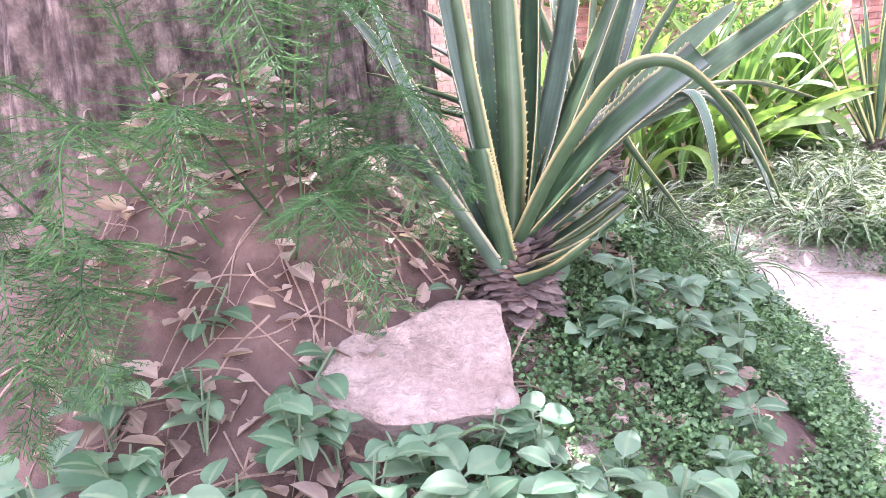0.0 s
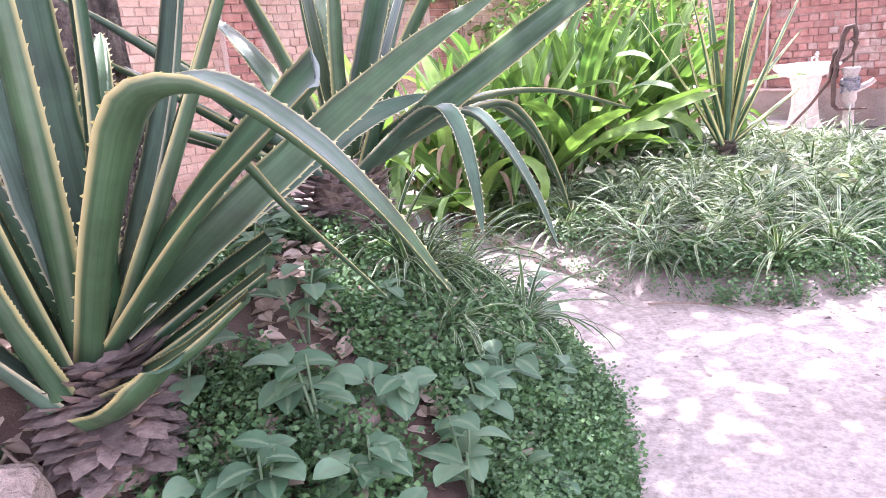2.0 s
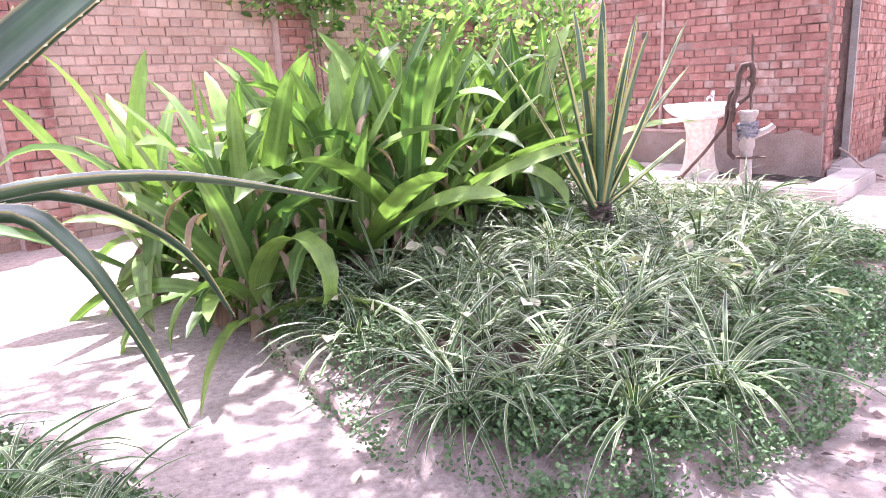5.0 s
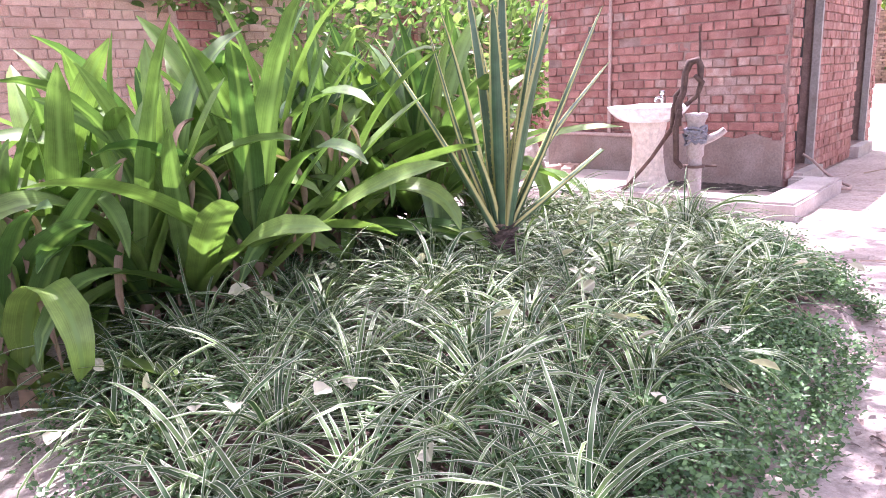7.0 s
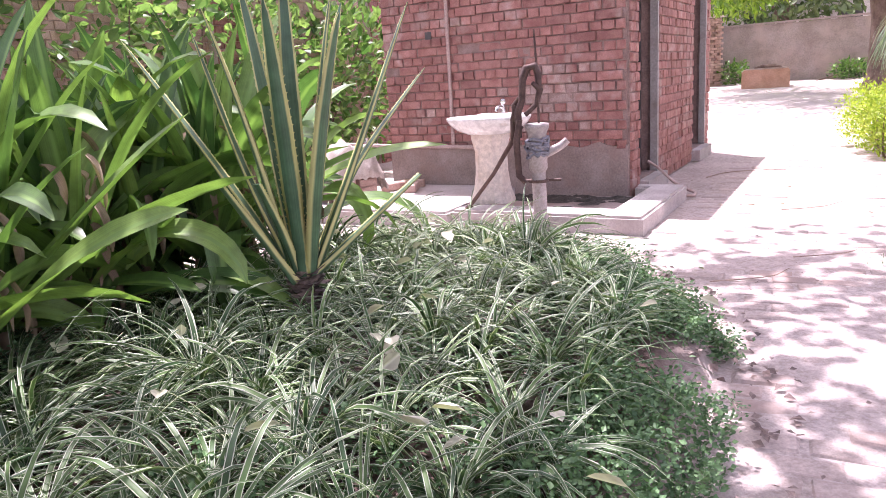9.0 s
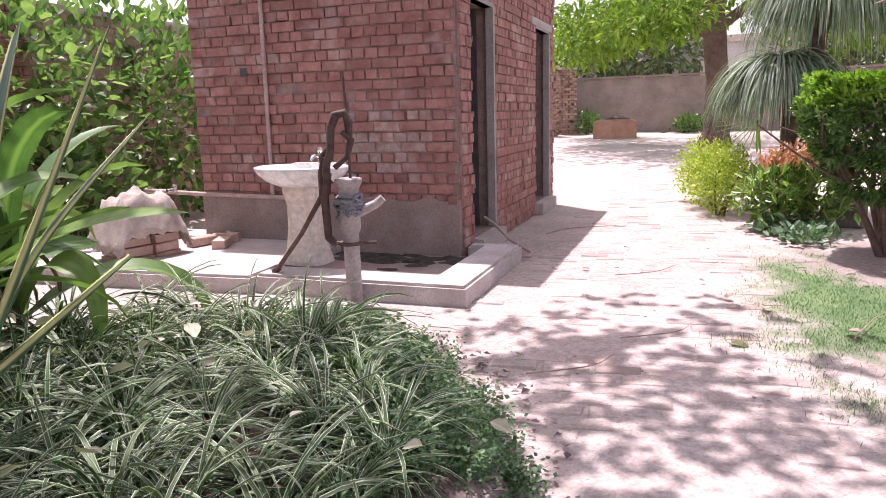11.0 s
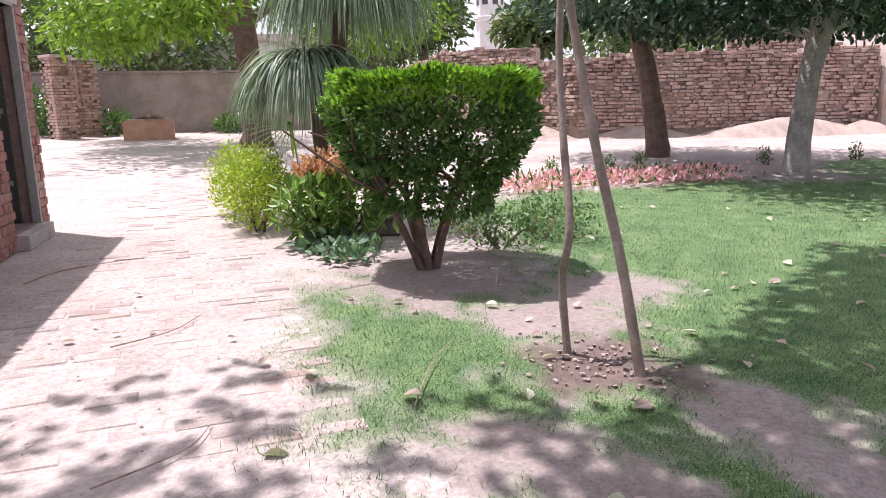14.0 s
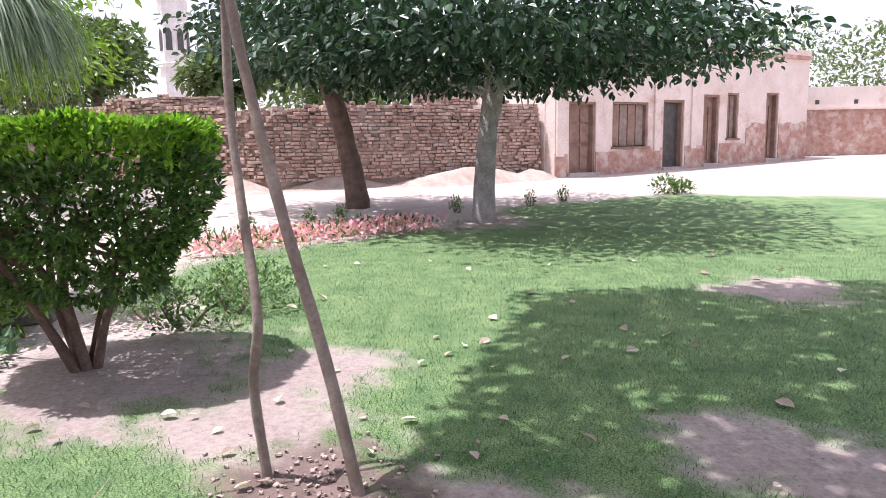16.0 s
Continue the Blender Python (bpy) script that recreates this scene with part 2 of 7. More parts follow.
AGAVE_BLUE = leafy("bloomy_agave_leaf", (0.06, 0.12, 0.08), (0.11, 0.175, 0.13), edge=(0.62, 0.6, 0.4), edge_at=0.462, rough=0.5, translucent=0.05, streak=0.25)
AGAVE_SMALL = leafy("striped_agave_leaf", (0.05, 0.12, 0.06), (0.09, 0.17, 0.09), edge=(0.6, 0.58, 0.25), edge_at=0.36, rough=0.4, translucent=0.06, streak=0.25)
CRINUM = leafy("broad_strap_leaf", (0.05, 0.13, 0.04), (0.21, 0.34, 0.085), centre=(0.2, 0.34, 0.1), rough=0.42, translucent=0.34, streak=0.2)
CRINUM_DEAD = leafy("withered_strap_leaf", (0.17, 0.115, 0.08), (0.46, 0.35, 0.25), rough=0.85, translucent=0.2, streak=0.2)
SPIDER = leafy("variegated_grass_leaf", (0.03, 0.085, 0.028), (0.11, 0.19, 0.06), edge=(0.6, 0.64, 0.5), edge_at=0.385, rough=0.5, translucent=0.2, spread=0.4)
COVER = leafy("small_dark_leaf", (0.05, 0.125, 0.05), (0.145, 0.27, 0.11), rough=0.5, translucent=0.2)
WEED = leafy("dusty_broad_leaf", (0.07, 0.16, 0.085), (0.165, 0.275, 0.17), centre=(0.19, 0.28, 0.17), rough=0.6, translucent=0.25)
FERN = leafy("feathery_fern", (0.03, 0.09, 0.035), (0.085, 0.2, 0.065), rough=0.85, translucent=0.3)
HEDGE = leafy("hedge_leaf", (0.03, 0.085, 0.022), (0.15, 0.27, 0.06), rough=0.36, translucent=0.28, spread=0.4, noise_scale=14.0)
# yellower copy of the hedge leaf, coloured as if the sun caught it
HEDGE_SUNLIT = leafy("sunlit_hedge_leaf", (0.17, 0.36, 0.03), (0.32, 0.52, 0.06), rough=0.45, translucent=0.4)
GOLD = leafy("golden_shrub_leaf", (0.22, 0.35, 0.03), (0.48, 0.55, 0.07), rough=0.5, translucent=0.35)
CROTON = leafy("broad_garden_leaf", (0.06, 0.17, 0.03), (0.17, 0.33, 0.07), centre=(0.4, 0.42, 0.15), rough=0.45, translucent=0.3)
CROTON_RED = leafy("coral_leaf", (0.5, 0.2, 0.13), (0.6, 0.36, 0.22), rough=0.5, translucent=0.3)
PONY = leafy("grey_green_strap", (0.12, 0.19, 0.12), (0.42, 0.5, 0.38), rough=0.5, translucent=0.2)
FIG = leafy("dark_tree_leaf", (0.018, 0.052, 0.026), (0.05, 0.105, 0.052), rough=0.33, translucent=0.12)
NEEM = leafy("bright_tree_leaf", (0.09, 0.2, 0.02), (0.3, 0.44, 0.05), rough=0.5, translucent=0.4)
FAR_TREE = leafy("dull_tree_leaf", (0.07, 0.12, 0.04), (0.16, 0.21, 0.09), rough=0.6, translucent=0.3)
VINE = leafy("vine_leaf", (0.06, 0.15, 0.04), (0.25, 0.36, 0.14), rough=0.42, translucent=0.5)
GRASS = leafy("lawn_blade", (0.05, 0.122, 0.042), (0.2, 0.305, 0.12), rough=0.6, translucent=0.3)
FLOWER = leafy("pink_petal", (0.8, 0.33, 0.44), (0.9, 0.6, 0.65), rough=0.6, translucent=0.3)
TWIG = surface("dry_twig", (0.24, 0.17, 0.13), (0.38, 0.29, 0.23), 20, 60, 0.9, 0.2, 0.002)


# ---- mesh helpers ----
class Build:
    """Collects points, faces and leaf coordinates for one mesh."""

    def __init__(self):
        self.v, self.f, self.uv, self.count = [], [], [], 0

    def add(self, pts, faces, uv=None):
        pts = np.asarray(pts, float).reshape(-1, 3)
        self.v.append(pts)
        self.f.append([tuple(int(q) + self.count for q in face) for face in faces])
        self.uv.append(np.full((len(pts), 2), 0.5) if uv is None else np.asarray(uv, float))
        self.count += len(pts)

    def box(self, c, s, rot=None):
        x, y, z = np.asarray(s) / 2
        p = np.array([(-x, -y, -z), (x, -y, -z), (x, y, -z), (-x, y, -z), (-x, -y, z), (x, -y, z), (x, y, z), (-x, y, z)])
        if rot is not None:
            p = p @ np.asarray(rot).T
        self.add(p + np.asarray(c), [(0, 3, 2, 1), (4, 5, 6, 7), (0, 1, 5, 4), (1, 2, 6, 5), (2, 3, 7, 6), (3, 0, 4, 7)])

    def tube(self, path, radii, sides=10, wobble=0.0, cap=True):
        path = [Vector(p) for p in path]
        rng = np.random.default_rng(len(path) * 7 + sides)
        pts, faces = [], []
        side = None
        for i, p in enumerate(path):
            d = (path[min(i + 1, len(path) - 1)] - path[max(i - 1, 0)]).normalized()
            if side is None:
                side = d.orthogonal().normalized()
            side = (side - d * side.dot(d)).normalized()
            other = d.cross(side)
            for k in range(sides):
                a = 2 * math.pi * k / sides
                r = radii[i] * (1 + wobble * (rng.random() - 0.5))
                pts.append(p + side * math.cos(a) * r + other * math.sin(a) * r)
        for i in range(len(path) - 1):
            for k in range(sides):
                a, b = i * sides + k, i * sides + (k + 1) % sides
                faces.append((a, b, b + sides, a + sides))
        self.add([tuple(p) for p in pts], faces)
        if cap:
            for i, flip in ((0, True), (len(path) - 1, False)):
                ring = [tuple(q) for q in pts[i * sides:(i + 1) * sides]]
                self.add(ring + [tuple(path[i])], [((k + 1) % sides, k, sides) if flip else (k, (k + 1) % sides, sides) for k in range(sides)])

    def lathe(self, profile, sides=24, c=(0, 0, 0), sx=1.0, sy=1.0):
        pts, faces = [], []
        for r, z in profile:
            for k in range(sides):
                a = 2 * math.pi * k / sides
                pts.append((c[0] + r * sx * math.cos(a), c[1] + r * sy * math.sin(a), c[2] + z))
        for i in range(len(profile) - 1):
            for k in range(sides):
                a, b = i * sides + k, i * sides + (k + 1) % sides
                faces.append((a, b, b + sides, a + sides))
        self.add(pts, faces)

    def mesh(self, name, mats, smooth=False):
        me = bpy.data.meshes.new(name)
        v = np.concatenate(self.v) if self.v else np.zeros((0, 3))
        f = [q for part_faces in self.f for q in part_faces]
        me.from_pydata(v.tolist(), [], f)
        uv = np.concatenate(self.uv)
        idx = np.empty(len(me.loops), int)
        me.loops.foreach_get("vertex_index", idx)
        layer = me.uv_layers.new(name="leaf")
        layer.data.foreach_set("uv", uv[idx].ravel())
        for m in (mats if isinstance(mats, (list, tuple)) else [mats]):
            me.materials.append(m)
        if smooth:
            me.polygons.foreach_set("use_smooth", np.ones(len(me.polygons), bool))
        me.update()
        return me


def part(name, b, material, parent, label="", smooth=False):
    """Links a Build (or a mesh) as ONE mesh object under a thing or a part."""
    ob = new(name, b.mesh(name, material, smooth) if isinstance(b, Build) else b)
    ob.parent = parent
    if label:
        ob["label"] = label
    return ob


def thing(name, label, category, loc=(0, 0, 0), rz=0.0, group="", kind=""):
    ob = new(name)
    ob.empty_display_size = 0.1
    ob.matrix_world = pose(*loc, 0, 0, rz)
    return tagged(ob, label, category, group, kind)


def solid(name, b, material, label, category, loc=(0, 0, 0), rz=0.0, group="", kind="", smooth=False):
    ob = new(name, b.mesh(name, material, smooth))
    ob.matrix_world = pose(*loc, 0, 0, rz)
    return tagged(ob, label, category, group, kind)


def rz_matrix(deg):
    a = radians(deg)
    return np.array([(math.cos(a), -math.sin(a), 0), (math.sin(a), math.cos(a), 0), (0, 0, 1)])


def inside(poly, x, y):
    hit = False
    for i in range(len(poly)):
        (x0, y0), (x1, y1) = poly[i - 1], poly[i]
        if (y0 > y) != (y1 > y) and x < (x1 - x0) * (y - y0) / (y1 - y0) + x0:
            hit = not hit
    return hit


def edge_distance(poly, x, y):
    best = 1e9
    for i in range(len(poly)):
        (x0, y0), (x1, y1) = poly[i - 1], poly[i]
        dx, dy = x1 - x0, y1 - y0
        k = min(1, max(0, ((x - x0) * dx + (y - y0) * dy) / (dx * dx + dy * dy)))
        best = min(best, math.hypot(x - x0 - k * dx, y - y0 - k * dy))
    return best


def depth_in(poly, x, y):
    return edge_distance(poly, x, y) if inside(poly, x, y) else -edge_distance(poly, x, y)


# ---- the plan ----
MOUND = [(2.0, 1.95), (2.14, 2.45), (2.3, 3.1), (2.26, 3.6), (2.02, 4.05), (1.75, 4.5), (1.2, 4.75), (0.2, 4.7), (-2.2, 4.6), (-3.0, 2.5), (-2.0, 0.95),
         (0.0, 0.85), (0.75, 0.95), (1.3, 1.2), (1.75, 1.6)]
BED = [(2.3, 5.35), (2.72, 4.28), (3.05, 4.0), (3.5, 3.86), (4.05, 4.15), (4.5, 4.48), (5.0, 4.9), (5.65, 5.5), (6.0, 6.5), (5.75, 7.6), (4.7, 8.0),
       (3.4, 7.6), (2.4, 6.6)]
PATH_O, PATH_DIR = Vector((7.8, 5.77)), Vector((0.737, 0.676))      # a point of the path's lawn side, and the way it runs
PATH_LEFT = Vector((-0.676, 0.737))
PATH_WIDTH = 1.95


def path_st(x, y):
    d = Vector((x, y)) - PATH_O
    return d.dot(PATH_DIR), d.dot(PATH_LEFT)


def rise(x, y):
    """The gentle climb of the ground away from the garden."""
    d = math.hypot(x - 6, y - 4.5)
    return 0.03 * max(0.0, min(d, 60) - 9)


def mound_height(x, y):
    d = depth_in(MOUND, x, y)
    if d <= 0:
        return 0.0
    n = noise.noise((x * 2.3, y * 2.3, 0.3)) * 0.04
    k = min(1.0, d / (0.88 + 0.42 * min(1.0, max(0.0, (2.7 - y) / 0.7))))
    hump = max(0.0, 1 - math.hypot((x - 0.2) / 0.95, (y - 2.45) / 0.95))
    return max(0.0, 0.63 * (k * (1.5 - 0.5 * k)) + n * min(1, d * 4)) + 0.6 * hump * hump * (3 - 2 * hump)


def bed_height(x, y):
    d = depth_in(BED, x, y)
    if d <= 0:
        return 0.0
    return 0.08 + 0.1 * min(1.0, d / 0.7) + noise.noise((x * 3, y * 3, 5)) * 0.02


def ground_z(x, y):
    z = rise(x, y)
    if x < 7 and y < 9:
        z += max(mound_height(x, y), bed_height(x, y))
        z += noise.noise((x * 1.7, y * 1.7, 0)) * 0.012
    return z


LAWN = [(6.0, 3.75), (6.9, 4.7), (7.62, 5.66), (8.4, 6.4), (9.15, 7.0), (9.6, 7.1), (9.95, 6.2), (10.9, 6.0), (11.6, 6.4), (12.6, 7.2), (14.2, 7.0), (15.9, 5.0), (17.2, 3.9), (18.9, 2.8),
        (20.3, -0.6), (18.6, -3.9), (14, -8), (6, -8), (3.0, -2), (4.8, 1.8)]
BARE = [(8.66, 5.0, 0.42), (10.0, 6.3, 0.85), (7.66, 5.12, 0.36), (7.5, 5.35, 0.25), (7.66, 4.8, 0.3), (8.28, 4.28, 0.34), (8.81, 3.24, 0.35), (7.95, 3.95, 0.3), (9.95, 5.2, 0.45), (7.6, 3.2, 0.55), (8.6, 2.9, 0.4), (11.8, 1.6, 0.5), (17.0, 3.9, 0.9), (9.3, 5.35, 0.45), (7.0, 4.0, 0.3)]


def lawn_cover(x, y):
    d = depth_in(LAWN, x, y)
    c = min(1.0, max(0.0, 0.5 + d * 2.2 + 0.55 * noise.noise((x * 1.9, y * 1.9, 2)) + 0.5 * noise.noise((x * 6, y * 6, 7)) + 0.3 * noise.noise((x * 14, y * 14, 4))))
    for bx, by, r in BARE:
        k = math.hypot(x - bx, y - by) / r
        k += 0.5 * noise.noise((x * 3, y * 3, 9)) + 0.55 * noise.noise((x * 9, y * 9, 5))
        c = min(c, max(0.0, min(1.0, (k - 0.7) * 2.0)))
    return c


def ground_material():
    m = surface("dusty_earth", (0.4, 0.338, 0.31), (0.51, 0.445, 0.415), 1.6, 45, 0.97, 0.7, 0.014, (0.45, 0.38, 0.352), 0.5)
    n, l = links_of(m)
    bsdf = n["Principled BSDF"]
    base = bsdf.inputs["Base Color"].links[0].from_socket
    att = n.new("ShaderNodeAttribute")
    att.attribute_name = "cover"
    sep = n.new("ShaderNodeSeparateColor")
    l.new(att.outputs["Color"], sep.inputs[0])
    geo = n.new("ShaderNodeNewGeometry")
    turf = colour_mix(m, (0.066, 0.14, 0.054), (0.18, 0.262, 0.118), noise_node(m, geo.outputs["Position"], 3.0, 8, 0.7))
    turf = mixed(m, "MULTIPLY", 1.0, turf, colour_mix(m, (0.35, 0.38, 0.35), (1.5, 1.5, 1.35), noise_node(m, geo.outputs["Position"], 110, 3), 0.35, 0.65))
    # mound and bed soil; also darkens bare lawn that lies in shade
    soil = colour_mix(m, (0.08, 0.052, 0.044), (0.17, 0.113, 0.095), noise_node(m, geo.outputs["Position"], 8, 6))
    base = mixed(m, "MULTIPLY", 1.0, base, colour_mix(m, (0.74, 0.71, 0.69), (1.12, 1.12, 1.12), noise_node(m, geo.outputs["Position"], 22, 8, 0.75), 0.36, 0.56))
    col = mixed(m, "MIX", sep.outputs[1], base, soil)
    col = mixed(m, "MIX", sep.outputs[0], col, turf)
    l.new(col, bsdf.inputs["Base Color"])
    return m


def build_ground():
    far = [25, 30, 40, 60, 100, 200, 500, 1500]
    xs = np.concatenate([[-v for v in far[::-1]], np.arange(-20, -3.5, 1.0), np.arange(-3.5, 12.5, 0.085), np.arange(12.5, 24, 0.25), np.array(far[:1]) + 0.0, [v for v in far[1:]]])
    ys = np.concatenate([[-v for v in far[::-1]], np.arange(-20, -3, 1.0), np.arange(-3, 11, 0.085), np.arange(11, 24, 0.35), far])
    nx, ny = len(xs), len(ys)
    pts = np.empty((nx * ny, 3))
    cov = np.zeros((nx * ny, 4))
    cov[:, 3] = 1
    k = 0
    for y in ys:
        for x in xs:
            pts[k] = (x, y, ground_z(x, y))
            if -4 < x < 25 and -9 < y < 9:
                cov[k, 0] = lawn_cover(x, y)
                # bare lawn patches: browner earth, its colour also darkened for shade
                if depth_in(LAWN, x, y) > 0.12:
                    cov[k, 1] = max(cov[k, 1], 0.42 * (1 - cov[k, 0]))
                if x < 7:
                    d = max(depth_in(MOUND, x, y), depth_in(BED, x, y))
                    cov[k, 1] = min(1, max(0, 0.3 + d * 4))
                # dug earth round the poles; the shrub's shade put into soil colour
                for bx, by, r, q in ((8.64, 4.98, 0.5, 0.9), (10.0, 6.25, 0.9, 0.45)):
                    w = math.hypot(x - bx, y - by) / r + 0.5 * noise.noise((x * 4, y * 4, 1))
                    cov[k, 1] = max(cov[k, 1], q * min(1, max(0, (1 - w) * 3)))
            k += 1
    i = np.arange(nx * ny).reshape(ny, nx)
    faces = np.stack([i[:-1, :-1], i[:-1, 1:], i[1:, 1:], i[1:, :-1]], -1).reshape(-1, 4)
    me = bpy.data.meshes.new("ground")
    me.from_pydata(pts.tolist(), [], faces.tolist())
    a = me.color_attributes.new("cover", "FLOAT_COLOR", "POINT")
    a.data.foreach_set("color", cov.ravel())
    me.polygons.foreach_set("use_smooth", np.ones(len(me.polygons), bool))
    me.materials.append(ground_material())
    return tagged(new("ground", me), "pale dusty earth with a patchy lawn and planted beds", "ground", kind="structure")


build_ground()

# ---- brickwork ----
def brick_points(w, d, h, rng, ch=0.006):
    """A brick with chamfered front edges and slightly uneven corners: front at y=-d/2."""
    x, y, z = w / 2, d / 2, h / 2
    p = [(-x, y, -z), (x, y, -z), (x, y, z), (-x, y, z), (-x, -y + ch, -z), (x, -y + ch, -z), (x, -y + ch, z), (-x, -y + ch, z),
         (-x + ch, -y, -z + ch), (x - ch, -y, -z + ch), (x - ch, -y, z - ch), (-x + ch, -y, z - ch)]
    p = np.array(p) + rng.uniform(-0.0042, 0.0042, (12, 3)) * (1, 0.6, 1)
    f = [(0, 1, 5, 4), (1, 2, 6, 5), (2, 3, 7, 6), (3, 0, 4, 7), (4, 5, 9, 8), (5, 6, 10, 9), (6, 7, 11, 10), (7, 4, 8, 11), (8, 9, 10, 11)]
    return p, f


def brick_wall(parent, length, z0, z1, holes=(), mats=(None, None), picked=lambda s, z: True, limit=300, seed=1, rough=0.004, missing=0.0, depth=0.06, course=0.083, top=None, rng_len=0.225, wild=False, worn=None):
    """Courses of headers and stretchers on the face y=0 of the parent (its front is -y, x runs along the wall)."""
    rng = np.random.default_rng(seed)
    meshes = {}
    rest, made, row, z = Build(), 0, 0, z0
    while z + course * 0.9 <= z1:
        unit = rng_len if row % 2 else rng_len / 2
        s = -unit / 4 * (row % 2)
        while s < length - 0.02:
            if wild:
                unit = rng_len * rng.uniform(0.55, 1.2)
            a, b = max(0.0, s), min(length, s + unit)
            s += unit
            zc = z + course / 2
            for h in holes:
                if h[2] < zc < h[3]:
                    if a < h[0] < b:
                        b = h[0]
                    elif a < h[1] < b:
                        a = h[1]
            mid = (a + b) / 2
            if b - a < 0.04 or any(h[0] < mid < h[1] and h[2] < zc < h[3] for h in holes) or rng.random() < missing:
                continue
            if top and zc > top(mid):
                continue
            w, h = b - a - 0.007 - 0.004 * rng.random(), course - 0.008
            if wild:
                w, h = w - 0.014 * rng.random(), h * rng.uniform(0.74, 0.98)
                zc += 0.02 * noise.noise((mid * 0.8, seed, z * 0.6)) + rng.normal() * 0.005
            c = (mid, -0.004 + rough * rng.normal() + (0.06 * noise.noise((mid * 1.1, seed, z * 1.4)) if wild else 0.0), zc)
            turn = rng.normal() * rough * 2.0
            if made < limit and picked(mid, zc):
                key = (round(w, 2), int(rng.integers(3)))
                key += (worn is not None and rng.random() < worn(mid, zc),)
                if key not in meshes:
                    b2 = Build()
                    b2.add(*brick_points(round(w, 2), depth, h, rng))
                    meshes[key] = b2.mesh("brick", BRICK_WORN if key[2] else mats[0])
                ob = part("brick", meshes[key], None, parent)
                ob.matrix_local = pose(*c, 0, math.degrees(turn) * 0.4, math.degrees(turn))
                made += 1
            else:
                p, f = brick_points(w, depth, h, rng)
                p = p @ rz_matrix(math.degrees(turn)).T + c
                rest.add(p, f)
        z += course
        row += 1
    if rest.count:
        tagged(part("brickwork", rest, mats[1], parent), kind="stuff")

# ---- brick wash house with its concrete platform ----
SHED = (7.48, 8.47)
SHED_TURN = 37.5
SHED_H = 2.72


def shed_world(a, b):
    """World x, y of a place a metres along the door wall and b metres along the front wall from the near corner."""
    t = radians(SHED_TURN)
    return SHED[0] + a * math.cos(t) - b * math.sin(t), SHED[1] + a * math.sin(t) + b * math.cos(t)


def box_part(name, material, parent, lo, hi, label="", m=None):
    b = Build()
    lo, hi = np.array(lo, float), np.array(hi, float)
    b.box((lo + hi) / 2, hi - lo)
    ob = part(name, b, material, parent, label)
    if m is not None:
        ob.matrix_local = m
    return ob


def wall_core(length, height, thick, holes, z0=0.0, front=-0.017):
    """A slab behind a brick face, cut through at its openings (built as strips between them)."""
    b = Build()
    cuts = sorted({0.0, length, *[h[0] for h in holes], *[h[1] for h in holes]})
    for s0, s1 in zip(cuts, cuts[1:]):
        inner = [h for h in holes if h[0] <= (s0 + s1) / 2 <= h[1]]
        spans = [(z0, height)]
        for h in inner:
            spans = [p for a, c in spans for p in ((a, min(c, h[2])), (max(a, h[3]), c)) if p[1] - p[0] > 0.01]
        for a, c in spans:
            b.box(((s0 + s1) / 2, front + thick / 2, (a + c) / 2), (s1 - s0, thick, c - a))
    return b


